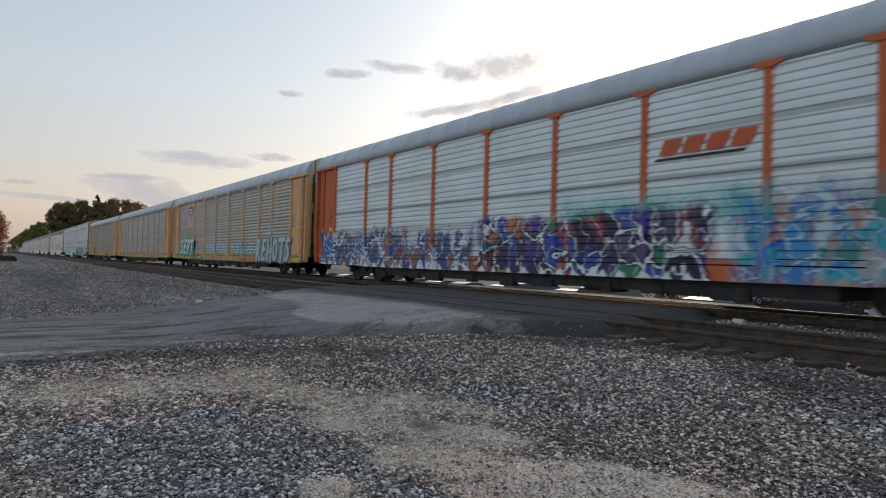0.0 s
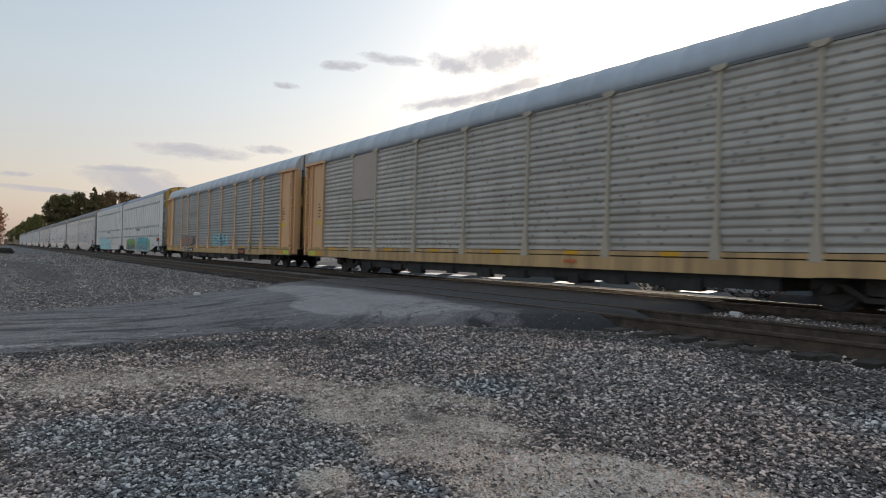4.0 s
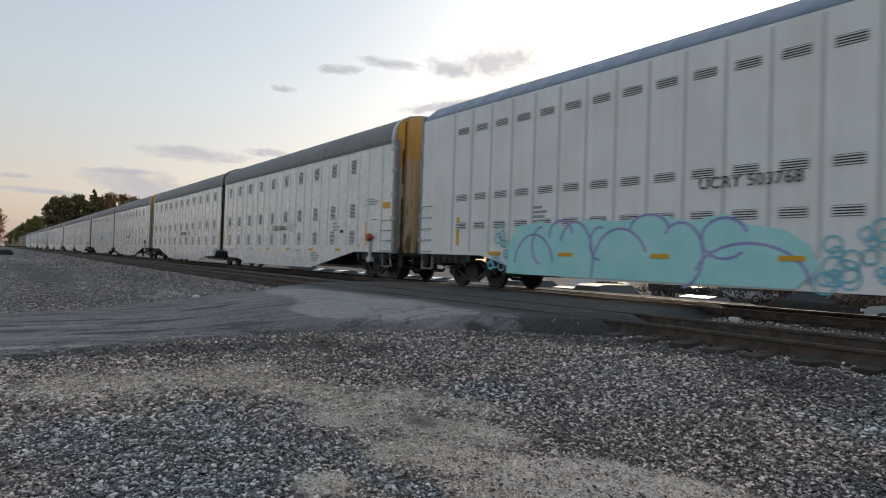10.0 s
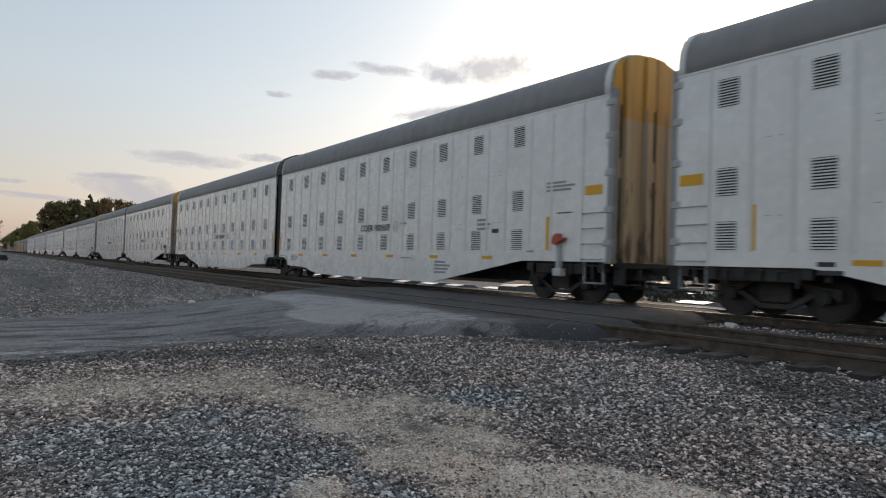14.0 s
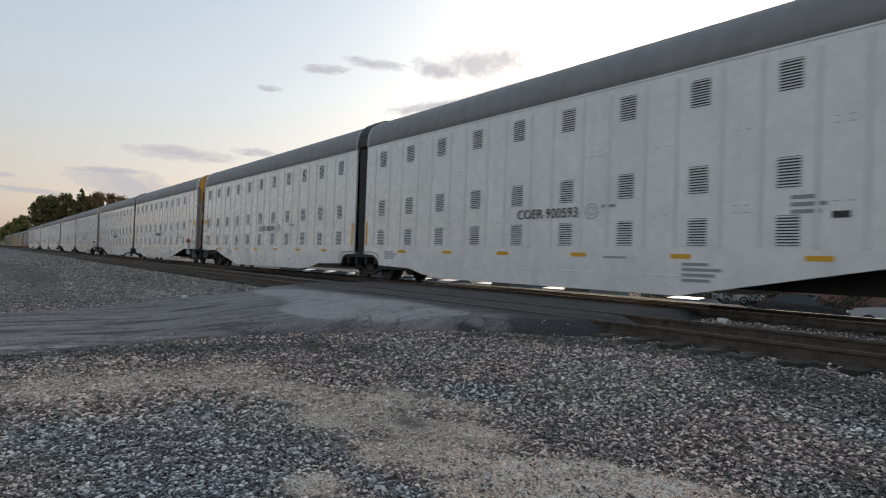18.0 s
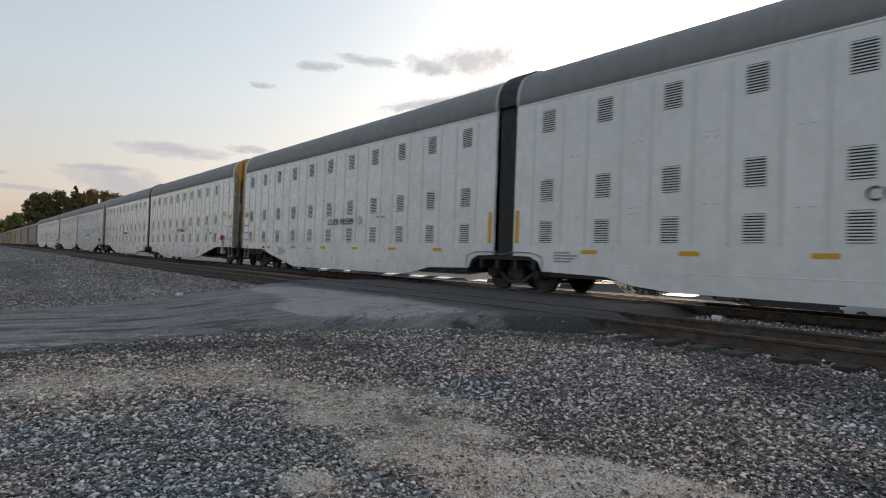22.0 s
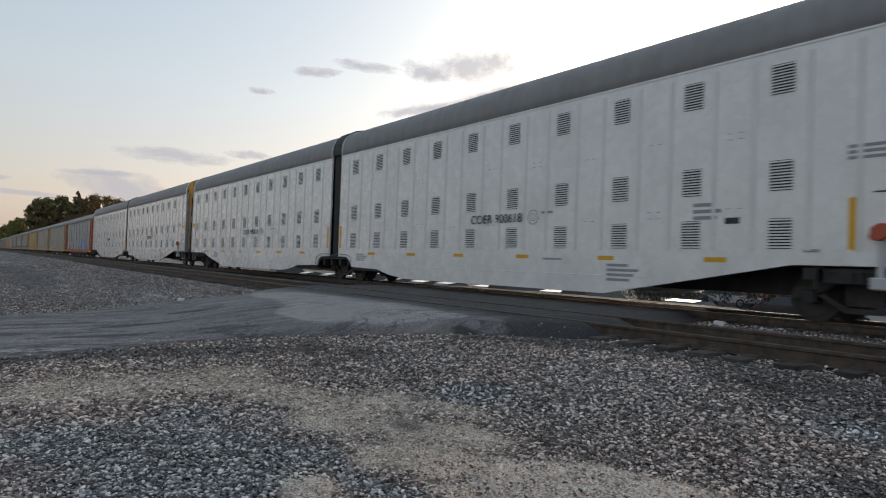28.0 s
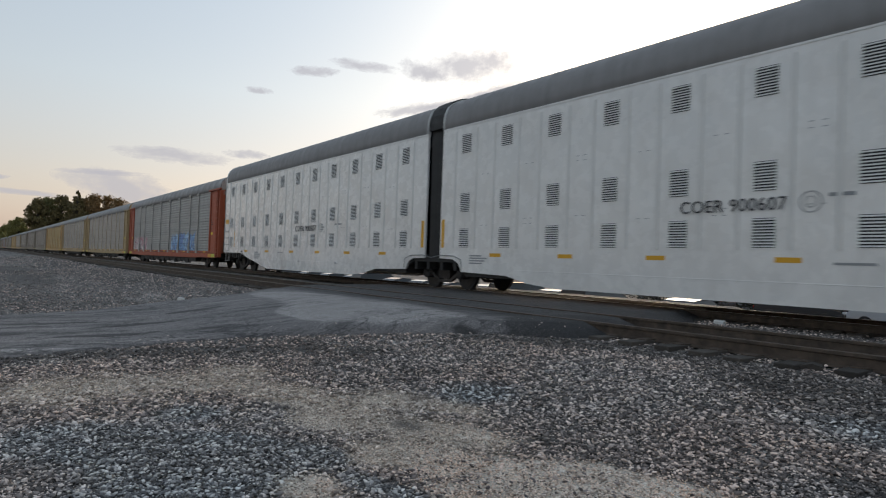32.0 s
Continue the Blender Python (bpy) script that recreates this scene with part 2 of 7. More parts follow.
BLUE = [(-5.0, 0.5, 0.5, 0.5), (-4.5, 0.9, 0.7, 0.6), (-4.2, 1.5, 0.6, 0.4), (-3.7, 1.2, 0.5, 0.5), (-3.85, 1.9, 0.35, 0.22), (-3.2, 1.9, 0.25, 0.15), (-2.9, 2.0, 0.2, 0.12), (-5.4, 1.5, 0.4, 0.35), (-3.4, 0.6, 0.5, 0.5), (-4.6, 3.9, 0.5, 0.5), (-1.6, 5.2, 0.9, 0.5)]


def heap_at(x, y, heaps):
    return np.clip(sum(np.exp(-(((x - a) / r) ** 2 + ((y - c) / q) ** 2) * 1.3) for a, c, r, q in heaps), 0, 1)


def zone(m, heaps, lo, hi, most, rag=1.2, scale=1.6):
    """A ragged mask over patches of the ground."""
    x, y = m.axis(0), m.axis(1)
    total = None
    for a, c, r, q in heaps:
        u = m.math("POWER", m.math("ABSOLUTE", m.math("DIVIDE", m.math("SUBTRACT", x, a), r)), 2.0)
        v = m.math("POWER", m.math("ABSOLUTE", m.math("DIVIDE", m.math("SUBTRACT", y, c), q)), 2.0)
        g = m.math("EXPONENT", m.math("MULTIPLY", m.math("ADD", u, v), -1.3))
        total = g if total is None else m.math("ADD", total, g)
    ragged = m.math("ADD", total, m.math("MULTIPLY", m.math("SUBTRACT", m.noise(scale, 6, None, 0.65), 0.5), rag))
    return m.ramp(ragged, [(lo, 0.0), (hi, most)])


def ground_mat():
    """Dark fines between the ballast, fine tan grit, dust and darker ground, by broad uneven patches."""
    m = Mat("gravel_ground", 0.9)
    sep = m.n.new("ShaderNodeSeparateColor")
    m.l.new(m.voronoi(34.0, "F1", "Color"), sep.inputs[0])
    stone = m.ramp(sep.outputs[0], [(0.0, (0.03, 0.029, 0.03)), (0.5, (0.1, 0.097, 0.095)), (0.85, (0.24, 0.23, 0.22)), (1.0, (0.45, 0.42, 0.39))])
    sep2 = m.n.new("ShaderNodeSeparateColor")
    m.l.new(m.voronoi(85.0, "F1", "Color"), sep2.inputs[0])
    tan = m.ramp(sep2.outputs[0], [(0.0, (0.36, 0.305, 0.245)), (0.6, (0.74, 0.64, 0.53)), (1.0, (0.94, 0.86, 0.75))])
    pale_grit = m.ramp(sep2.outputs[0], [(0.0, (0.45, 0.4, 0.34)), (0.6, (0.88, 0.8, 0.7)), (1.0, (0.97, 0.92, 0.85))])
    mottle = m.ramp(m.noise(1.0, 7, m.at(0.9, 2.4, 1.0), 0.7), [(0.35, 0.5), (0.5, 1.0), (0.66, 1.5)])
    stone = m.mix(1.0, stone, mottle, "MULTIPLY")
    broad = m.ramp(m.noise(1.0, 7, m.at(0.1, 0.8, 1.0), 0.75), [(0.36, 0.5), (0.5, 0.95), (0.64, 1.6)])
    stone = m.mix(1.0, stone, broad, "MULTIPLY")
    soft = m.ramp(m.noise(9.0, 6, None, 0.7), [(0.3, 0.35), (0.55, 1.0)])
    col = m.mix(m.math("MULTIPLY", zone(m, TAN, 0.2, 0.85, 0.8, 1.9, 2.6), soft), stone, tan)
    col = m.mix(m.math("MULTIPLY", zone(m, PALE_GRIT, 0.2, 0.7, 0.95), soft), col, pale_grit)
    dust = m.ramp(m.noise(0.35, 6, None, 0.65), [(0.45, 0.0), (0.75, 0.3)])
    col = m.mix(dust, col, (0.15, 0.135, 0.115))
    col = m.mix(zone(m, DARK_GROUND, 0.3, 0.9, 0.8), col, m.mix(m.noise(30.0, 4), (0.035, 0.034, 0.034), (0.11, 0.1, 0.095)))
    m.color(m.mix(1.0, col, (1.02, 0.99, 0.98), "MULTIPLY"))
    m.bump(m.math("ADD", m.voronoi(34.0, "F1", "Distance"), m.noise(70.0, 4)), 0.55, 0.02)
    return m.m


WORN_PALE = [(-14.5, 6.0, 1.2, 0.8), (-13.0, 6.2, 1.3, 1.0), (-11.5, 6.2, 1.6, 1.2), (-10.0, 6.0, 1.3, 1.2), (-8.6, 6.2, 0.8, 0.7), (-10.8, 5.0, 0.9, 0.6), (-9.8, 4.9, 0.8, 0.5), (-8.9, 5.5, 0.6, 0.5), (-9.3, 0.3, 0.12, 1.2)]
# long dark streaks: cracks and shadow lines of broken asphalt, put into the colour
BREAK_SHADE = [(-11.6, 2.3, 0.25, 1.1), (-10.4, 1.6, 0.2, 1.3), (-12.4, 1.0, 0.18, 1.2), (-12.9, 3.6, 0.2, 0.9), (-11.0, 0.3, 0.3, 0.8)]
APRON = [(-6.6, 6.5, 0.6, 0.5), (-7.0, 7.1, 0.9, 0.5), (-6.6, 7.6, 0.6, 0.6), (-7.9, 7.7, 0.9, 0.4), (-7.2, 8.5, 0.9, 0.6), (-7.4, 6.0, 0.35, 0.2)]


def asphalt_mat(name):
    """Old asphalt: worn pale where tyres run, dark streaks coloured in as cracks and shadow lines of broken layers,
    dark over the tracks, with fine cracks.
    """
    m = Mat(name, 0.8)
    long_ = m.at(3.2, 0.3, 1.0)
    col = m.ramp(m.noise(1.0, 7, long_, 0.65), [(0.36, (0.1, 0.098, 0.1)), (0.46, (0.155, 0.152, 0.155)), (0.58, (0.18, 0.175, 0.176)), (0.7, (0.25, 0.242, 0.236))])
    col = m.mix(zone(m, WORN_PALE, 0.4, 0.55, 0.95, 0.4, 2.0), col, m.mix(m.noise(6.0, 6, None, 0.7), (0.26, 0.255, 0.255), (0.34, 0.332, 0.325)))
    col = m.mix(zone(m, BREAK_SHADE, 0.55, 0.62, 0.85, 1.5, 2.6), col, (0.035, 0.035, 0.037))
    col = m.mix(zone(m, APRON, 0.35, 0.65, 0.9, 0.9, 2.0), col, m.mix(m.noise(14.0, 6, None, 0.75), (0.01, 0.01, 0.011), (0.055, 0.055, 0.056)))
    smear = m.ramp(m.noise(1.4, 7, m.at(1.5, 0.6, 1.0, 3.0), 0.7), [(0.56, 0.0), (0.58, 0.7)])
    col = m.mix(m.math("MULTIPLY", smear, m.ramp(m.math("DIVIDE", m.axis(1), 10.0), [(0.4, 1.0), (0.52, 0.0)])), col, (0.045, 0.045, 0.048))
    far = m.ramp(m.math("DIVIDE", m.math("ADD", m.axis(1), m.math("MULTIPLY", m.noise(0.7, 5), 1.6)), 20.0), [(0.37, 0.0), (0.41, 0.8), (0.75, 0.8), (0.85, 0.0)])
    col = m.mix(far, col, m.mix(m.noise(1.0, 5, m.at(0.5, 2.0, 1.0)), (0.017, 0.018, 0.02), (0.048, 0.049, 0.052)))
    agg = m.ramp(m.noise(45.0, 6, None, 0.8), [(0.34, 0.25), (0.5, 1.0), (0.66, 2.1)])
    col = m.mix(1.0, col, agg, "MULTIPLY")
    fine = m.ramp(m.noise(1.3, 5, m.at(1.6, 0.5, 1.0), 0.6), [(0.475, 0.0), (0.5, 0.9), (0.52, 0.0)])
    across = m.ramp(m.noise(0.9, 5, m.at(0.7, 1.0, 1.0, 7.0), 0.6), [(0.493, 0.0), (0.5, 0.8), (0.507, 0.0)])
    near = m.ramp(m.noise(0.5, 3), [(0.42, 0.0), (0.55, 1.0)])
    col = m.mix(m.math("MULTIPLY", fine, near), col, (0.018, 0.018, 0.018))
    col = m.mix(m.math("MULTIPLY", across, near), col, (0.018, 0.018, 0.018))
    m.color(m.mix(1.0, col, (1.05, 1.0, 0.98), "MULTIPLY"))
    m.bump(m.math("ADD", m.noise(60.0, 5), m.math("MULTIPLY", m.noise(2.2, 6, m.at(1.4, 0.7, 1.0), 0.65), 1.2)), 0.7, 0.025)
    return m.m


GROUND = ground_mat()
LOT = plain("lot_asphalt", (0.055, 0.055, 0.058), 0.85, 0.0, 0.3)
ASPHALT = asphalt_mat("worn_asphalt")


def stone_mat(name, stops, blue=True):
    m = Mat(name, 0.85)
    isl = m.n.new("ShaderNodeNewGeometry").outputs["Random Per Island"]
    col = m.ramp(isl, stops)
    drift = m.ramp(m.noise(0.8, 4), [(0.35, (1.04, 0.99, 0.97)), (0.6, (1.18, 0.98, 0.88))])
    col = m.mix(0.8, col, drift, "MULTIPLY")
    col = m.mix(zone(m, TAN, 0.2, 0.9, 0.65, 1.9, 2.6), col, m.ramp(isl, [(0.0, (0.24, 0.2, 0.165)), (0.5, (0.6, 0.53, 0.445)), (1.0, (0.95, 0.88, 0.78))]))
    col = m.mix(zone(m, BLUE, 0.25, 0.8, 0.8), col, m.mix(1.0, col, (0.78, 1.0, 1.14), "MULTIPLY"))
    col = m.mix(zone(m, DARK_GROUND, 0.3, 1.0, 0.75), col, m.ramp(isl, [(0.0, (0.015, 0.015, 0.015)), (0.6, (0.06, 0.058, 0.056)), (0.85, (0.15, 0.145, 0.138)), (1.0, (0.55, 0.53, 0.5))]))
    m.color(m.mix(1.0, m.mix(m.ramp(m.noise(40.0, 3), [(0.4, 0.0), (0.7, 0.3)]), col, (0.26, 0.24, 0.215)), (1.05, 0.99, 0.98), "MULTIPLY"))
    return m.bump(m.noise(150.0, 3), 0.4, 0.004).m


STONE = stone_mat("ballast_stone", [(0.0, (0.045, 0.045, 0.048)), (0.35, (0.13, 0.13, 0.132)), (0.62, (0.3, 0.295, 0.29)), (0.82, (0.6, 0.575, 0.545)), (1.0, (0.95, 0.91, 0.86))])
PEBBLE = stone_mat("pale_pebble", [(0.0, (0.12, 0.102, 0.085)), (0.25, (0.5, 0.44, 0.37)), (0.6, (0.88, 0.83, 0.74)), (1.0, (0.97, 0.95, 0.89))])


# ---- mesh helpers ----
def box(bm, x0, x1, y0, y1, z0, z1, slot=0, bevel=0.0):
    v = [bm.verts.new((x, y, z)) for x in (x0, x1) for y in (y0, y1) for z in (z0, z1)]
    faces = [bm.faces.new([v[i] for i in q]) for q in ((0, 1, 3, 2), (4, 6, 7, 5), (0, 4, 5, 1), (2, 3, 7, 6), (0, 2, 6, 4), (1, 5, 7, 3))]
    for f in faces:
        f.material_index = slot
    if bevel:
        bmesh.ops.bevel(bm, geom=list({e for f in faces for e in f.edges}), offset=bevel, segments=1, affect="EDGES")


def prism(bm, outline, axis, a, b, slot=0, smooth=False):
    """A closed outline of (u, v) pairs pushed from a to b along an axis (0: x, with u = y, v = z; 1: y, with u = x, v = z; 2: z, with u = x, v = y)."""
    def put(u, v, w):
        return bm.verts.new(((w, u, v), (u, w, v), (u, v, w))[axis])
    lo, hi = [put(u, v, a) for u, v in outline], [put(u, v, b) for u, v in outline]
    n = len(outline)
    made = [bm.faces.new((lo[i], lo[(i + 1) % n], hi[(i + 1) % n], hi[i])) for i in range(n)]
    if smooth:
        for f in made:
            f.smooth = True
    made += [bm.faces.new(lo[::-1]), bm.faces.new(hi)]
    for f in made:
        f.material_index = slot


def drum(bm, cx, cy, cz, r, a, b, axis=1, seg=20, slot=0, r2=None):
    """A round bar or disc along an axis."""
    rings = []
    for w, rr in ((a, r), (b, r if r2 is None else r2)):
        ring = []
        for i in range(seg):
            u, v = rr * math.cos(2 * math.pi * i / seg), rr * math.sin(2 * math.pi * i / seg)
            ring.append(bm.verts.new(((cx + w, cy + u, cz + v), (cx + u, cy + w, cz + v), (cx + u, cy + v, cz + w))[axis]))
        rings.append(ring)
    for i in range(seg):
        f = bm.faces.new((rings[0][i], rings[0][(i + 1) % seg], rings[1][(i + 1) % seg], rings[1][i]))
        f.smooth, f.material_index = True, slot
    for ring in (rings[0][::-1], rings[1]):
        bm.faces.new(ring).material_index = slot


def meshed(name, bm, mats):
    bmesh.ops.recalc_face_normals(bm, faces=bm.faces[:])
    me = bpy.data.meshes.new(name)
    bm.to_mesh(me)
    bm.free()
    for mat in (mats if isinstance(mats, (list, tuple)) else [mats]):
        me.materials.append(mat)
    return me


def part(name, bm, mats, parent=None, label="", at=None):
    """Links a bmesh, or a mesh that is there already, as one mesh object under its thing or part."""
    ob = new(name, bm if isinstance(bm, bpy.types.Mesh) else meshed(name, bm, mats))
    ob.parent = parent
    if at is not None:
        ob.matrix_basis = at if isinstance(at, Matrix) else Matrix.Translation(at)
    if label:
        ob["label"] = label
    return ob


def root(name, label, category, group="", kind=""):
    return tagged(new(name), label, category, group, kind)


# ---- ground ----
TRACK, SIDING = 13.636, 8.62  # y of the two track centres


def smooth(a, b, x):
    t = np.clip((x - a) / (b - a), 0, 1)
    return t * t * (3 - 2 * t)


def ground_z(x, y):
    """Height of the ground: the ballast bed, the yard in front, the lower lot behind."""
    z = -0.46 + 0.25 * smooth(2.5, 6.6, y) - 0.018 * smooth(6.5, 7.2, y) + 0.035 * smooth(7.35, 7.85, y)
    z = z - 1.5 * smooth(15.6, 21.0, y)
    dip = 1.0 - smooth(1.5, 5.0, y) + smooth(320.0, 600.0, y)
    z = z + dip * 0.05 * np.sin(x * 0.5 + 1.0) * np.sin(y * 0.43)
    return z


def grid_mesh(name, xs, ys, zf, mat):
    X, Y = np.meshgrid(xs, ys, indexing="ij")
    Z = zf(X, Y)
    co = np.stack([X, Y, Z], -1).reshape(-1, 3)
    nx, ny = len(xs), len(ys)
    i = np.arange(nx * ny).reshape(nx, ny)
    quads = np.stack([i[:-1, :-1], i[1:, :-1], i[1:, 1:], i[:-1, 1:]], -1).reshape(-1, 4)
    me = bpy.data.meshes.new(name)
    me.from_pydata(co.tolist(), [], quads.tolist())
    me.materials.append(mat)
    for p in me.polygons:
        p.use_smooth = True
    return me


xs = np.concatenate([[-4000, -2000, -1000, -600, -400, -250, -160, -110, -80], np.arange(-60, -14, 2.0), np.arange(-14, 6, 0.2), np.arange(6, 40, 4.0), [60, 100, 200, 500, 1500, 4000]])
ys = np.concatenate([[-4000, -1500, -500, -150, -60, -25, -10, -5], np.arange(-3, 7, 0.2), np.arange(7, 30, 0.6), [35, 45, 60, 90, 150, 300, 800, 2000, 4000]])
ground = tagged(new("ground", grid_mesh("ground", xs, ys, ground_z, GROUND)), "grey ballast and tan grit yard beside the tracks", "ground", kind="structure")


# the road over the tracks: a worn slab that climbs to the rails
def road_edges(y):
    left = np.interp(y, [-30, 0.4, 1.4, 3.2, 4.4, 5.4, 7.0, 8.1, 9.5, 30], [-13.6, -14.4, -15.0, -15.9, -15.7, -15.8, -17.4, -19.0, -20.0, -21.0])
    right = np.interp(y, [-30, 0.3, 1.5, 2.3, 3.1, 3.6, 4.4, 5.1, 5.9, 6.6, 7.3, 7.9, 9.3, 14.2, 30], [-8.8, -8.95, -9.15, -9.4, -9.55, -9.5, -8.9, -8.25, -7.55, -6.8, -6.25, -6.15, -6.6, -8.0, -9.0])
    return left, right


def road_z(y):
    return -0.41 + 0.39 * smooth(1.5, 6.6, y) - 1.65 * smooth(15.6, 21.0, y)


def road_strip(name, y0, y1, mat, label, lift=0.0, skip=()):
    ys_ = np.linspace(y0, y1, max(2, int((y1 - y0) / 0.2) + 1))
    bm = bmesh.new()
    cols = 24
    rows_ = []
    for y in ys_:
        a, b = road_edges(y)
        row = []
        for k in range(cols + 1):
            u = k / cols
            x = a + (b - a) * u + 0.12 * noise.noise((y * 1.3, u * 3, 5)) * (1 if k in (0, cols) else 0)
            edge = min(u, 1 - u) * (b - a)
            w = float(smooth(0.0, 0.45, edge))
            z = w * (float(road_z(y)) + 0.02 * noise.noise((x * 0.8, y * 0.8, 2))) + (1 - w) * (float(ground_z(np.float64(x), np.float64(y))) + 0.004)
            row.append(bm.verts.new((x, y, z)))
        rows_.append(row)
    for r0, r1 in zip(rows_, rows_[1:]):
        for k in range(cols):
            bm.faces.new((r0[k], r0[k + 1], r1[k + 1], r1[k])).smooth = True
    low = [[bm.verts.new((v.co.x, v.co.y, v.co.z - 0.15)) for v in (r[0], r[-1])] for r in rows_]
    for (r0, r1), (l0, l1) in zip(zip(rows_, rows_[1:]), zip(low, low[1:])):
        bm.faces.new((r0[0], r1[0], l1[0], l0[0]))
        bm.faces.new((r0[-1], l0[1], l1[1], r1[-1]))
    return tagged(part(name, bm, mat), label, "road", kind="structure")


GA = 0.754
road_strip("road", -30.0, 6.2, ASPHALT, "cracked grey asphalt road climbing to the tracks")
road_strip("road_crossing", 6.2, SIDING - GA - 0.06, ASPHALT, "dark asphalt of the level crossing")
road_strip("road_crossing", SIDING - GA + 0.11, SIDING + GA - 0.11, ASPHALT, "dark asphalt between the siding's rails")
road_strip("road_crossing", SIDING + GA + 0.06, TRACK - GA - 0.06, ASPHALT, "dark asphalt between the two tracks")
road_strip("road_crossing", TRACK - GA + 0.11, TRACK + GA - 0.11, ASPHALT, "dark asphalt between the main line's rails")
bm = bmesh.new()
for k in range(40):
    x0, x1 = -160.0 + 5.5 * k, -160.0 + 5.5 * (k + 1)
    bm.faces.new([bm.verts.new((x, y, float(ground_z(np.float64(x), np.float64(y))) + 0.03)) for x, y in ((x0, 21.2), (x1, 21.2), (x1, 300.0), (x0, 300.0))])
tagged(part("parking_lot", bm, LOT), "dark worn asphalt of the parking lot", "parking lot", kind="structure")
road_strip("road", TRACK + GA + 0.06, 30.0, ASPHALT, "grey asphalt road beyond the tracks")


# ---- tracks ----
def rail_mesh(name, x0, x1, top):
    prof = [(-0.075, -0.18), (0.075, -0.18), (0.075, -0.165), (0.012, -0.145), (0.009, -0.05), (0.036, -0.04), (0.036, -0.006), (0.03, -0.001), (-0.03, -0.001), (-0.036, -0.006), (-0.036, -0.04), (-0.009, -0.05), (-0.012, -0.145), (-0.075, -0.165)]
    bm = bmesh.new()
    prism(bm, prof, 0, x0, x1)
    box(bm, x0, x1, -0.028, 0.028, -0.0005, 0.001, 1)
    return meshed(name, bm, [RAIL, top])


def track(yc, top, label):
    tr = root("railway_track", label, "railway track", "tracks", "structure")
    tr.matrix_basis = Matrix.Translation((0, yc, 0))
    me = rail_mesh("rail", -1400.0, 300.0, top)
    for s in (-1, 1):
        part("rail", me, None, tr, at=(0, s * 0.754, 0))
    bm = bmesh.new()
    box(bm, -0.115, 0.115, -1.3, 1.3, -0.34, -0.185, 0, 0.008)
    tie = meshed("tie", bm, [TIE])
    bm = bmesh.new()
    for s in (-1, 1):
        box(bm, -0.09, 0.09, s * 0.754 - 0.18, s * 0.754 + 0.18, -0.184, -0.172)
    plate = meshed("tie_plate", bm, [RAIL])
    for k in range(150):
        x = 12.0 - 0.53 * k
        t = part("tie", tie, None, tr, at=pose(x + random.uniform(-0.03, 0.03), random.uniform(-0.08, 0.08), 0.03 + random.uniform(-0.012, 0.004), 0, 0, random.uniform(-1.5, 1.5)))
        part("tie_plate", plate, None, t)
    return tr


track(TRACK, RAIL_TOP, "main line track with polished rails on wooden ties")
track(SIDING, RAIL_TOP_DULL, "rusty siding track on dark wooden ties")



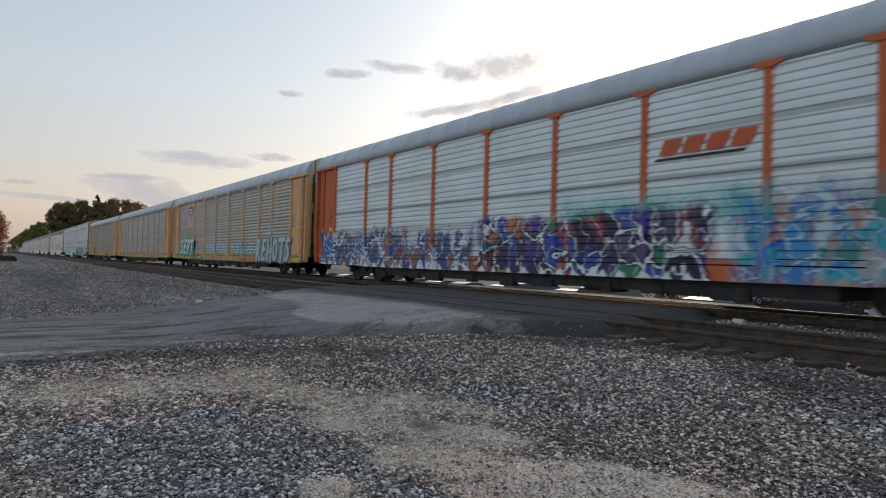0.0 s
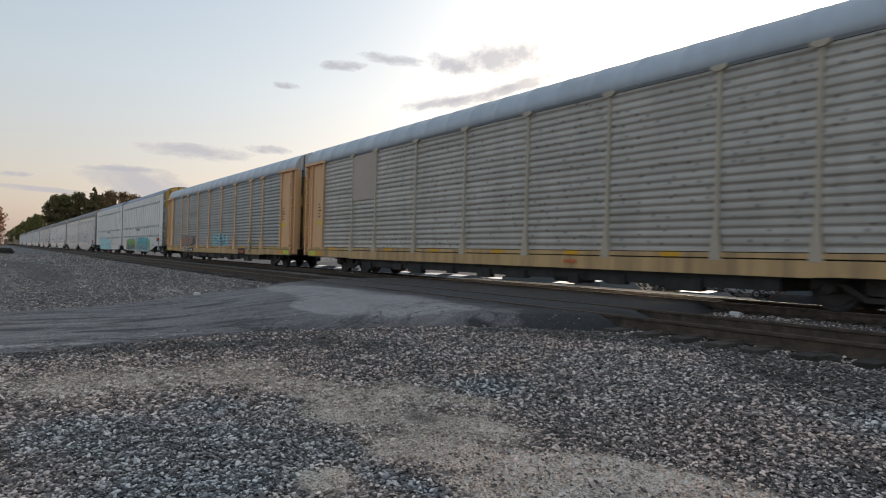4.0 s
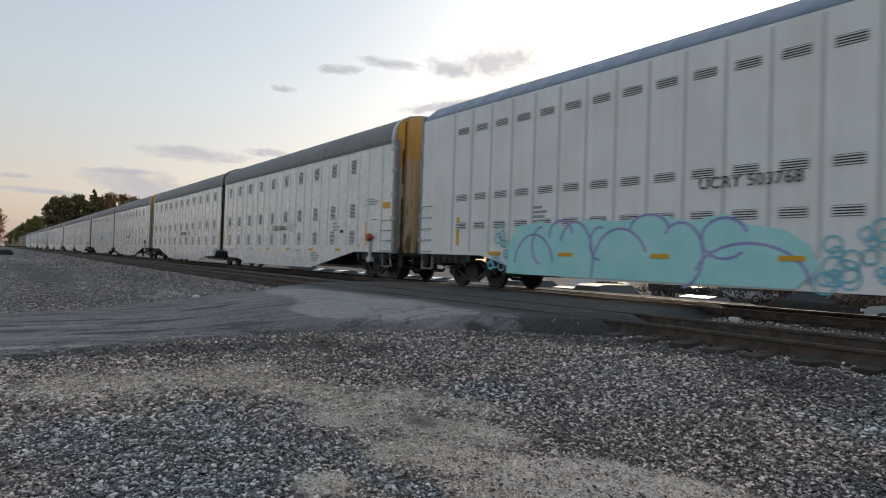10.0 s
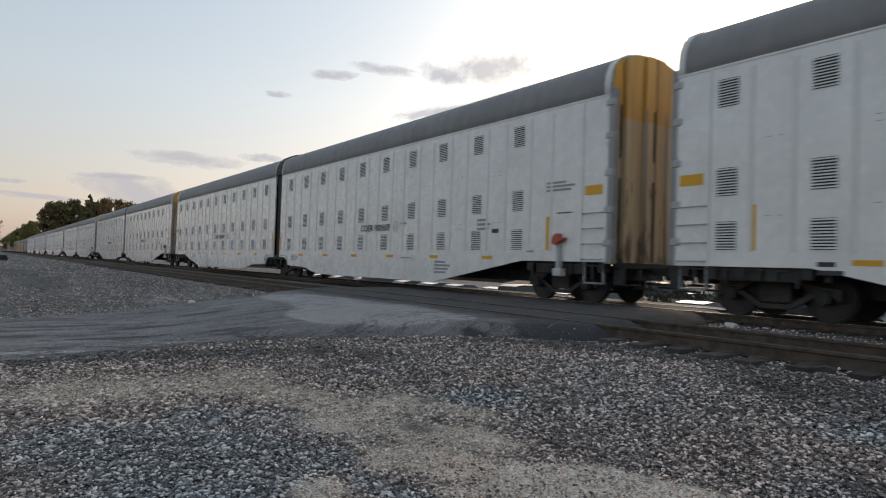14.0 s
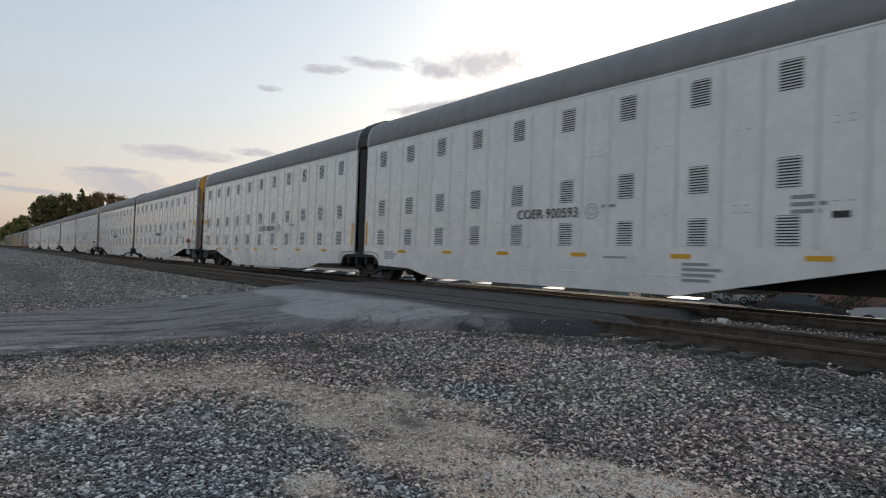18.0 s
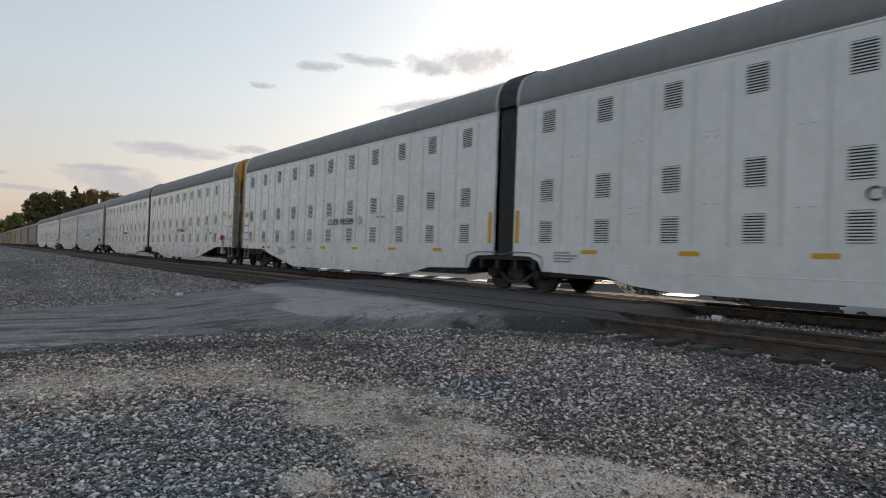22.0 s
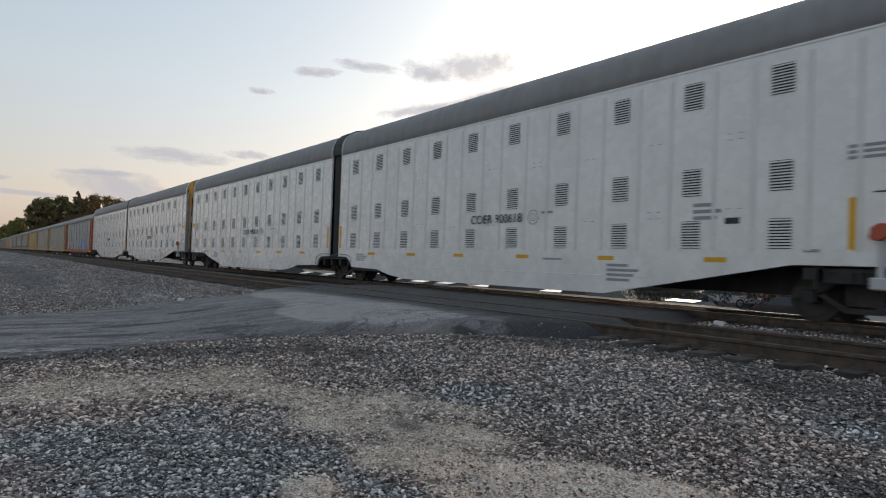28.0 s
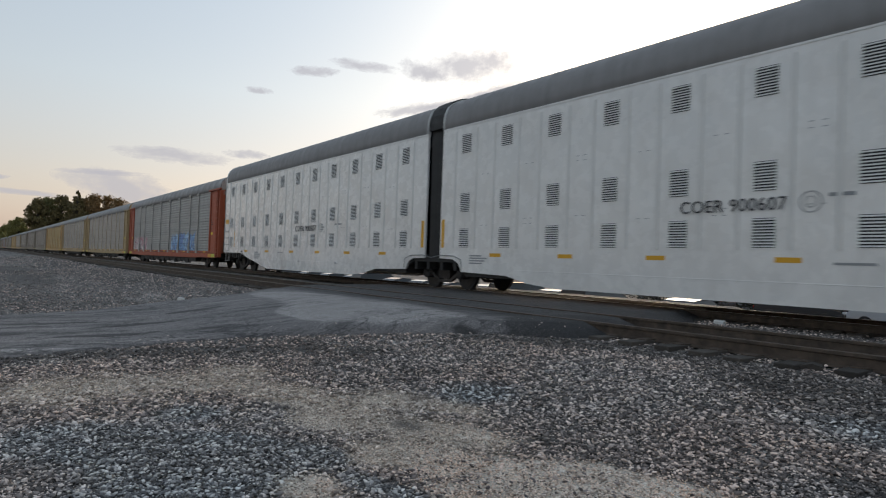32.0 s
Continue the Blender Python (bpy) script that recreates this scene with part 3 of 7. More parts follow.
# ---- loose stones ----
def scatter(name, n, size, seed, keep, mat, label, reach=(2.2, 11.7), sweep=(-6.0, 82.0), plain_shape=False, crumbs=False, strip=None):
    """Many small angular stones lying on the ground, as one mesh."""
    r = np.random.default_rng(seed)
    dist = (reach[0] ** 1.5 + (reach[1] ** 1.5 - reach[0] ** 1.5) * r.random(n)) ** (1 / 1.5)
    az = np.radians(sweep[0] + (sweep[1] - sweep[0]) * r.random(n))
    x, y = -dist * np.cos(az), dist * np.sin(az)
    lx, rx = road_edges(y)
    ok = ((x > rx - 0.05 + 0.25 * r.random(n)) | (x < lx)) & (y < SIDING - 1.2 + 0.45 * r.random(n) ** 1.5) & (r.random(n) < (keep(x, y) if keep else 1.0))
    if strip:
        ok = (x > rx + 0.1) & (y > strip[0]) & (y < strip[1]) & (r.random(n) < keep(x, y))
    if crumbs:
        ok = (x < rx + 0.1) & (x > rx - 0.05 - 0.9 * r.random(n) ** 4) & (y < SIDING - 1.0)
    x, y = x[ok], y[ok]
    n = len(x)
    g = (1 + 5 ** 0.5) / 2
    ico = np.array([(-1, g, 0), (1, g, 0), (-1, -g, 0), (1, -g, 0), (0, -1, g), (0, 1, g), (0, -1, -g), (0, 1, -g), (g, 0, -1), (g, 0, 1), (-g, 0, -1), (-g, 0, 1)]) / 1.9
    tri = np.array([(0, 11, 5), (0, 5, 1), (0, 1, 7), (0, 7, 10), (0, 10, 11), (1, 5, 9), (5, 11, 4), (11, 10, 2), (10, 7, 6), (7, 1, 8), (3, 9, 4), (3, 4, 2), (3, 2, 6), (3, 6, 8), (3, 8, 9), (4, 9, 5), (2, 4, 11), (6, 2, 10), (8, 6, 7), (9, 8, 1)])
    if plain_shape:
        ico = np.array([(1, 0, 0), (-1, 0, 0), (0, 1, 0), (0, -1, 0), (0, 0, 1), (0, 0, -1)]) * 1.1
        tri = np.array([(0, 2, 4), (2, 1, 4), (1, 3, 4), (3, 0, 4), (2, 0, 5), (1, 2, 5), (3, 1, 5), (0, 3, 5)])
    nv = len(ico)
    v = ico[None] * (1 + 0.45 * (r.random((n, nv, 1)) - 0.5))
    s = size[0] + (size[1] - size[0]) * r.random(n) ** 1.6
    v = v * s[:, None, None] * 0.5 * np.stack([1 + 0.5 * r.random(n), 0.7 + 0.35 * r.random(n), 0.32 + 0.28 * r.random(n)], -1)[:, None, :]
    tilt = (r.random(n) - 0.5) * 1.1
    c, k = np.cos(tilt)[:, None], np.sin(tilt)[:, None]
    v = np.stack([v[..., 0] * c - v[..., 2] * k, v[..., 1], v[..., 0] * k + v[..., 2] * c], -1)
    a = r.random(n) * 2 * np.pi
    c, k = np.cos(a)[:, None], np.sin(a)[:, None]
    v = np.stack([v[..., 0] * c - v[..., 1] * k, v[..., 0] * k + v[..., 1] * c, v[..., 2]], -1)
    top = ground_z(x, y)
    if crumbs:
        w = smooth(0.0, 0.45, np.minimum(x - lx[ok], rx[ok] - x))
        top = w * (road_z(y) + 0.006) + (1 - w) * (top + 0.004)
    v += np.stack([x, y, top + s * 0.14 + (0.0 if crumbs else 0.018) * r.random(n)], -1)[:, None, :]
    f = (tri[None] + (np.arange(n) * nv)[:, None, None]).reshape(-1, 3)
    me = bpy.data.meshes.new(name)
    me.vertices.add(n * nv)
    me.vertices.foreach_set("co", v.reshape(-1).astype(np.float32))
    me.loops.add(len(f) * 3)
    me.loops.foreach_set("vertex_index", f.reshape(-1).astype(np.int32))
    me.polygons.add(len(f))
    me.polygons.foreach_set("loop_start", np.arange(0, len(f) * 3, 3, dtype=np.int32))
    me.update(calc_edges=True)
    me.materials.append(mat)
    return tagged(new(name, me), label, "gravel", kind="stuff")


def bare(x, y):
    """How much of the ground the ballast covers: thin over grit and dark ground."""
    return np.clip(1.05 - 0.85 * heap_at(x, y, TAN) - 1.15 * heap_at(x, y, PALE_GRIT) - 0.4 * heap_at(x, y, DARK_GROUND) + 0.3 * np.sin(x * 5.1 + 2 * np.sin(y * 3.3)) * np.sin(y * 4.7) + 0.2 * np.sin(x * 11.3 + 3 * np.sin(y * 7.1)), 0.05, 1)


scatter("ballast_gravel", 64000, (0.01, 0.038), 11, bare, STONE, "blue-grey crushed ballast stones on the ground", (2.2, 5.4))
scatter("ballast_gravel", 40000, (0.014, 0.05), 14, bare, STONE, "mixed grey ballast stones on the ground", (5.3, 8.2))
scatter("ballast_gravel", 46000, (0.016, 0.056), 15, bare, STONE, "grey ballast stones by the siding", (8.1, 13.5), (-6.0, 82.0), True)
scatter("pale_gravel", 90000, (0.006, 0.022), 12, lambda x, y: np.clip(0.12 + 0.85 * heap_at(x, y, PALE_GRIT) + 0.5 * heap_at(x, y, TAN), 0, 1), PEBBLE, "pale tan pebbles and grit on the ground", (2.2, 5.6), (-6.0, 82.0), True)
scatter("pale_gravel", 60000, (0.01, 0.03), 16, lambda x, y: np.clip(0.2 + 0.5 * heap_at(x, y, TAN), 0, 1), PEBBLE, "brown grit along the road's edge", (5.5, 9.0), (-6.0, 82.0), True)
scatter("far_gravel", 42000, (0.015, 0.055), 13, lambda x, y: np.where(y > 0.6, 1.0, 0.5) * (1 - 0.93 * heap_at(x, y, PALE_GRIT)) * (1 - 0.8 * heap_at(x, y, DARK_GROUND)), STONE, "grey ballast spread beside the road", (11.0, 44.0), (-3.0, 24.0), True)
scatter("far_gravel", 9000, (0.04, 0.11), 17, lambda x, y: 0.9 * (1 - 0.8 * heap_at(x, y, DARK_GROUND)), STONE, "grey ballast far along the line", (42.0, 100.0), (-2.0, 8.0), True)
scatter("road_grit", 16000, (0.006, 0.028), 19, None, STONE, "loose stones strewn over the road's edge", (6.0, 13.0), (5.0, 60.0), True, True)
scatter("track_ballast", 26000, (0.02, 0.06), 23, lambda x, y: np.where(np.abs(y - SIDING) < GA - 0.1, 0.75, 1.0) * (np.abs(np.abs(y - SIDING) - GA) > 0.12), STONE, "brown-grey ballast between the rails", (7.6, 17.0), (30.0, 100.0), True, False, (SIDING - 1.1, TRACK - 1.0))
# ---- the train ----
V0, V1, V2 = 13.227, -0.04516, 0.001016  # speed, its change and the change of that, at 20 s


def run(t):
    u = t - 20.0
    return V0 * u + V1 * u * u / 2 + V2 * u ** 3 / 6


HEAD = 93.28  # x at 20 s of the joint of the first dark-roofed car
WHEEL_R = 0.46


def lettering(txt, height, mat, name="lettering"):
    cu = bpy.data.curves.new("lettering", "FONT")
    cu.body, cu.size, cu.extrude, cu.space_character = txt, height / 0.7, 0.003, 1.05
    ob = bpy.data.objects.new("lettering", cu)
    scene.collection.objects.link(ob)
    me = bpy.data.meshes.new_from_object(ob.evaluated_get(bpy.context.evaluated_depsgraph_get()))
    bpy.data.objects.remove(ob)
    me.materials.clear()
    me.materials.append(mat)
    return me


def on_side(x, z, y=-1.6):
    """Pose of lettering that stands upright on the near side."""
    return pose(x, y, z, 90, 0, 0)


def truck_meshes():
    bm = bmesh.new()  # bolster
    box(bm, -0.2, 0.2, -1.05, 1.05, 0.42, 0.72, 0, 0.02)
    drum(bm, 0, 0, 0.72, 0.3, 0, 0.1, 2, 16)
    bolster = meshed("truck", bm, [BLACK])
    bm = bmesh.new()  # cast side frame: arch bar with two openings and journal boxes
    prism(bm, [(-1.2, 0.38), (-1.2, 0.62), (-0.75, 0.68), (-0.35, 0.86), (0.35, 0.86), (0.75, 0.68), (1.2, 0.62), (1.2, 0.38), (1.02, 0.5), (0.8, 0.5), (0.62, 0.6), (0.42, 0.72), (0.3, 0.72), (0.3, 0.34), (-0.3, 0.34), (-0.3, 0.72), (-0.42, 0.72), (-0.62, 0.6), (-0.8, 0.5), (-1.02, 0.5)], 1, -0.07, 0.07)
    prism(bm, [(-0.78, 0.5), (-0.3, 0.2), (0.3, 0.2), (0.78, 0.5), (0.66, 0.54), (0.26, 0.3), (-0.26, 0.3), (-0.66, 0.54)], 1, -0.06, 0.06)
    for s in (-1, 0, 1):
        for k in range(7):
            drum(bm, s * 0.17, 0, 0.32 + 0.055 * k, 0.075, 0, 0.03, 2, 10)
    for s in (-1, 1):
        drum(bm, s * 0.14, 0, 0.3, 0.04, 0, 0.4, 2, 8)
        box(bm, s * 0.9 - 0.13, s * 0.9 + 0.13, -0.1, 0.1, 0.36, 0.6, 0, 0.02)
    frame_ = meshed("side_frame", bm, [WHEEL_DARK])
    bm = bmesh.new()  # two flanged wheels on an axle
    for s in (-1, 1):
        drum(bm, 0, s * 0.717, 0, WHEEL_R, -s * 0.01, s * 0.1, 1, 28, 0)
        drum(bm, 0, s * 0.717, 0, WHEEL_R + 0.026, -s * 0.035, -s * 0.008, 1, 28, 0)
        drum(bm, 0, s * 0.83, 0, 0.36, -0.01 * s, 0.008 * s, 1, 24, 1)
        drum(bm, 0, s * 0.83, 0, 0.13, 0, s * 0.33, 1, 16, 0)
        for k in range(3):
            a = 2 * math.pi * k / 3
            drum(bm, 0.07 * math.cos(a), s * 1.16, 0.07 * math.sin(a), 0.02, 0, s * 0.02, 1, 6, 1)
    drum(bm, 0, 0, 0, 0.08, -0.72, 0.72, 1, 12, 0)
    wheels = meshed("wheelset", bm, [BLACK, WHEEL_DARK])
    return bolster, frame_, wheels


TRUCK = truck_meshes()
WHEELSETS = []


def truck(parent, x):
    tk = part("truck", TRUCK[0], None, parent, "black cast steel truck", (x, 0, 0))
    for s in (-1, 1):
        part("side_frame", TRUCK[1], None, tk, at=(0, s * 1.0, 0))
        WHEELSETS.append(part("wheelset", TRUCK[2], None, tk, at=(s * 0.9, 0, WHEEL_R)))


def coupler(parent, x, way):
    bm = bmesh.new()
    box(bm, 0, 0.75, -0.09, 0.09, 0.75, 0.95, 0, 0.02)
    box(bm, 0.62, 0.95, -0.2, 0.16, 0.66, 1.0, 0, 0.05)
    drum(bm, 0.3, -0.4, 0.55, 0.035, 0, 0.6, 0, 8)
    box(bm, -0.1, 0.06, -0.62, 0.62, 0.62, 1.02)
    part("coupler", bm, BLACK, parent, "black knuckle coupler and air hose", pose(x, 0, 0, 0, 0, 0 if way > 0 else 180))


# -- dark-roofed articulated car --
ARCH = [(-1.6, 5.12), (-1.6, 5.34), (-1.56, 5.6), (-1.45, 5.84), (-1.25, 6.03), (-0.93, 6.19), (-0.45, 6.29), (0.0, 6.32)]
ARCH = ARCH + [(-y, z) for y, z in ARCH[-2::-1]]
LOW_ARCH = [(-1.6, 5.57), (-1.55, 5.66), (-1.36, 5.82), (-1.0, 6.12), (-0.5, 6.23), (0.0, 6.26)]
LOW_ARCH = LOW_ARCH + [(-y, z) for y, z in LOW_ARCH[-2::-1]]


def shell_roof(name, arch, x0, x1, mat, parent, label, pitch=0.62, proud=0.006):
    """An arched roof of thick sheet with standing seams across it, in one piece."""
    n = int((x1 - x0) / pitch)
    stations = [(x0, 0.0)]
    for k in range(n + 1):
        x = x0 + 0.03 + (x1 - x0 - 0.12) * k / n
        stations += [(x, 0.0), (x + 0.015, proud), (x + 0.045, proud), (x + 0.06, 0.0)]
    stations.append((x1, 0.0))
    bm = bmesh.new()
    loops = []
    for x, p in stations:
        outer = [bm.verts.new((x, y * (1 + p / 1.6), z + p)) for y, z in arch]
        inner = [bm.verts.new((x, y * 0.96, z - 0.06)) for y, z in arch][::-1]
        loops.append(outer + inner)
    m = len(loops[0])
    for a, b in zip(loops, loops[1:]):
        for i in range(m):
            f = bm.faces.new((a[i], a[(i + 1) % m], b[(i + 1) % m], b[i]))
            f.smooth = i < len(arch) - 1
    bm.faces.new(loops[0][::-1])
    bm.faces.new(loops[-1])
    return part(name, bm, mat, parent, label)


def strip_mesh(z0, z1, s, w=0.06, deep=0.028):
    bm = bmesh.new()
    prism(bm, [(-w, 0.0), (-w / 2, s * deep), (w / 2, s * deep), (w, 0.0)], 2, z0, z1)
    return bm


def plate_mesh(w, h, name="reflector"):
    bm = bmesh.new()
    box(bm, -w / 2, w / 2, -0.006, 0.006, -h / 2, h / 2)
    return bm


def louvre_mesh(w, h, slats, name="louvre"):
    """A framed vent: raised slats over a solid plate, coloured dark as a shaded opening."""
    bm = bmesh.new()
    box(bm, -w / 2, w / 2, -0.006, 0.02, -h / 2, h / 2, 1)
    p = h / slats
    for k in range(slats):
        z = -h / 2 + p * (k + 0.5)
        prism(bm, [(-0.006, z - 0.2 * p), (-0.022, z - 0.26 * p), (-0.022, z + 0.04 * p), (-0.006, z + 0.28 * p)], 0, -w / 2 - 0.02, w / 2 + 0.02)
    return meshed(name, bm, [WHITE_TRIM, VENT_SHADE])


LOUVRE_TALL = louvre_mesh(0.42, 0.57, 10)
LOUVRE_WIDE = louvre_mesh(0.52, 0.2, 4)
RUNG_STEP = 0.38


def grab_mesh(w, s):
    """One grab iron: a round bar on two bent feet."""
    bm = bmesh.new()
    drum(bm, -w / 2, s * 0.07, 0, 0.014, 0, w, 0, 6)
    for e in (-1, 1):
        box(bm, e * (w / 2 - 0.015) - 0.012, e * (w / 2 - 0.015) + 0.012, min(0, s * 0.075), max(0, s * 0.075), -0.02, 0.02)
    return bm


def grabs(parent, x, y, z0, z1, mat, w=0.46):
    s = -1 if y < 0 else 1
    me = meshed("grab_iron", grab_mesh(w, s), [mat])
    for k in range(int((z1 - z0) / RUNG_STEP) + 1):
        part("grab_iron", me, None, parent, at=(x, y, z0 + 0.05 + k * RUNG_STEP))


def side_outline(kind):
    if kind == "front":
        return [(0.42, 5.12), (0.42, 0.98), (1.1, 0.96), (1.4, 0.83), (1.55, 0.58), (3.6, 0.53), (4.4, 0.36), (5.4, 0.27), (14.0, 0.27), (18.3, 1.04), (21.25, 1.04), (21.25, 5.12)]
    return [(-0.42, 5.12), (-0.42, 0.98), (-1.1, 0.96), (-1.4, 0.83), (-1.55, 0.58), (-3.6, 0.53), (-4.4, 0.36), (-5.4, 0.25), (-14.3, 0.22), (-17.1, 0.72), (-18.4, 1.0), (-21.2, 1.0), (-21.2, 5.12)]


def end_door(parent, x, way, mat, arch, base=1.0, hinges=True, label="two-tone end door leaf"):
    """Closed end doors of six vertical leaves, with hinges and lock rods."""
    def roof_at(y):
        return float(np.interp(y, [p[0] for p in arch], [p[1] for p in arch]))
    edges = [-1.5, -1.12, -0.42, 0.02, 0.42, 1.12, 1.5]
    for k, (a, b) in enumerate(zip(edges, edges[1:])):
        out = 0.1 if k in (1, 4) else (0.16 if k in (2, 3) else 0.02)
        tops = [(b - 0.03 - (b - a - 0.06) * i / 4) for i in range(5)]
        bm = bmesh.new()
        prism(bm, [(a + 0.03, base), (b - 0.03, base)] + [(y, roof_at(y) - 0.04) for y in tops], 0, x - way * 0.05, x + way * out)
        part("door_leaf", bm, mat if k in (0, 5) or mat not in (END_TWO, END_PLAIN) else END_LEAF, parent, label)
        if k in (0, 2, 4):
            bm = bmesh.new()
            xx = x + way * (out + 0.004)
            # black strips on the leaf's face draw the shade of slots that aren't cut
            for z0, z1 in ((base + 0.1, 3.1), (3.6, 4.9)):
                box(bm, xx - 0.006, xx + 0.006, b - 0.11, b - 0.05, z0, z1)
            part("door_slot", bm, BLACK, parent, "black strip drawn as the shade of a slot beside the leaf's edge")
    bm = bmesh.new()
    box(bm, x - 0.1, x - 0.06, -1.5, 1.5, base, 5.0)
    part("door_frame", bm, BLACK, parent)
    for y in (-0.42, 0.42):
        bm = bmesh.new()
        drum(bm, x + way * 0.2, y, base, 0.022, 0.0, 3.9, 2, 8)
        part("lock_rod", bm, GREY_STEEL, parent, "steel lock rod")
    if hinges:
        for y in (-1.54, 1.54):
            for z in (1.5, 2.3, 3.2, 4.1, 4.9):
                part("hinge", HINGE, None, parent, at=(x, y, z))


bm = bmesh.new()
box(bm, -0.1, 0.12, -0.08, 0.08, -0.08, 0.08, 0, 0.02)
drum(bm, 0.12, 0, -0.1, 0.03, 0, 0.2, 2, 8)
HINGE = meshed("hinge", bm, [PALE_STEEL])


def end_clutter(parent, end, way):
    """Boxes, hoses and brackets under the end of a car."""
    for s in (-1, 1):
        bm = bmesh.new()
        a, b = sorted((end - way * 2.6, end - way * 0.9))
        box(bm, a, b, *sorted((s * 1.2, s * 1.5)), 0.72, 1.0, 0, 0.02)
        for k in range(5):
            x = end - way * (0.2 + 0.62 * k)
            box(bm, x - 0.09, x + 0.12, *sorted((s * 1.3, s * 1.55)), 0.78 - 0.05 * (k % 2), 1.0, 0, 0.01)
        part("end_sill", bm, BLACK, parent, "black end sill with brake boxes")
        bm = bmesh.new()
        for k in range(4):
            x = end - way * (0.45 + 0.7 * k)
            box(bm, x - 0.025, x + 0.025, *sorted((s * 1.52, s * 1.57)), 0.62 + 0.06 * (k % 3), 1.0)
        box(bm, min(end - way * 2.4, end - way * 0.1), max(end - way * 2.4, end - way * 0.1), *sorted((s * 1.54, s * 1.565)), 0.93, 0.955)
        part("hanger", bm, WHEEL_DARK, parent, "grey brackets and pipe under the end")
    bm = bmesh.new()
    for y, z in ((-0.95, 0.5), (-0.55, 0.42), (0.5, 0.45)):
        drum(bm, end, y, z, 0.03, 0.0, way * 0.55, 0, 8)
        drum(bm, end + way * 0.5, y, z - 0.02, 0.028, 0.0, 0.4, 2, 8)
    box(bm, min(end, end + way * 0.25), max(end, end + way * 0.25), -1.35, 1.35, 0.9, 1.04, 0, 0.01)
    box(bm, min(end, end + way * 0.3), max(end, end + way * 0.3), -1.3, -1.2, 0.5, 1.0)
    part("end_platform", bm, BLACK, parent, "black end platform with hoses")


def two_tone(name, low, high, split, dirt):
    """Paint that changes colour at a height, with runs of grime."""
    m = Mat(name, 0.6)
    step = m.ramp(m.math("DIVIDE", m.axis(2), 10.0), [(split / 10 - 0.0005, 0.0), (split / 10 + 0.0005, 1.0)])
    col = m.mix(step, low, high)
    grime = m.ramp(m.noise(1.0, 6, m.at(3.0, 5.0, 0.25), 0.65), [(0.4, 0.0), (0.8, 0.7)])
    col = m.mix(grime, col, dirt)
    splash = m.math("SUBTRACT", m.noise(1.6, 6, m.at(2.0, 2.0, 0.5), 0.7), m.math("MULTIPLY", m.axis(2), 0.07))
    m.color(m.mix(m.ramp(splash, [(0.36, 0.0), (0.46, 0.85)]), col, (0.1, 0.06, 0.035)))
    return m.bump(m.noise(20.0, 4), 0.1, 0.01).m


END_TWO = two_tone("tan_and_yellow_end", (0.55, 0.46, 0.33), (0.68, 0.36, 0.05), 4.25, (0.2, 0.14, 0.08))
END_LEAF = two_tone("tan_end_leaf", (0.64, 0.5, 0.32), (0.7, 0.4, 0.1), 4.6, (0.26, 0.17, 0.09))
END_PLAIN = two_tone("grey_and_yellow_end", (0.5, 0.46, 0.36), (0.62, 0.36, 0.06), 4.4, (0.22, 0.14, 0.08))
END_YW = two_tone("yellow_and_white_end", (0.6, 0.36, 0.12), (0.66, 0.66, 0.63), 4.55, (0.2, 0.12, 0.06))
END_OW = two_tone("orange_and_grey_end", (0.6, 0.14, 0.05), (0.5, 0.52, 0.54), 4.55, (0.22, 0.08, 0.05))


def brake_wheel(parent, x, z):
    bm = bmesh.new()
    prism(bm, [(x + 0.75 * dx, z + 0.75 * dz) for dx, dz in ((-0.22, -0.1), (-0.17, 0.12), (-0.02, 0.21), (0.12, 0.2), (0.15, 0.03), (0.36, 0.06), (0.36, 0.01), (0.1, -0.08), (0.0, -0.19), (-0.16, -0.16))], 1, -1.78, -1.64)
    bmesh.ops.bevel(bm, geom=bm.edges[:], offset=0.015, segments=1, affect="EDGES")
    part("brake_handle", bm, BRAKE_RED, parent, "red brake lever housing")
    bm = bmesh.new()
    box(bm, x - 0.05, x + 0.05, -1.7, -1.6, z - 0.75, z - 0.12)
    box(bm, x - 0.16, x + 0.14, -1.72, -1.5, z - 0.95, z - 0.74, 0, 0.02)
    drum(bm, x + 0.12, -1.66, z - 0.8, 0.016, 0, 0.75, 2, 6)
    part("brake_gear", bm, PALE_STEEL, parent, "pale brake rod and gear")


BRAKE_RED = paint("brake_red", (0.5, 0.09, 0.045), (0.12, 0.04, 0.03), 0.5, 0.6)


def bars(parent, x, z, w, h, n, mat, name="notice"):
    """A block of small unreadable lines."""
    bm = bmesh.new()
    for k in range(n):
        ww = w * (0.6 + 0.4 * ((k * 37) % 10) / 10)
        zz = z - h * (k + 0.5) / n
        box(bm, x, x + ww, -1.606, -1.598, zz - 0.28 * h / n, zz + 0.28 * h / n)
    return part(name, bm, mat, parent)


REF_FLAT = meshed("reflector", plate_mesh(0.48, 0.1), [REFLECT])
bm = bmesh.new()
box(bm, -0.24, 0.24, -0.038, 0.038, -0.05, 0.05)
REF_DEEP = meshed("reflector", bm, [REFLECT])
REF_TALL = meshed("reflector", plate_mesh(0.15, 0.9), [REFLECT])


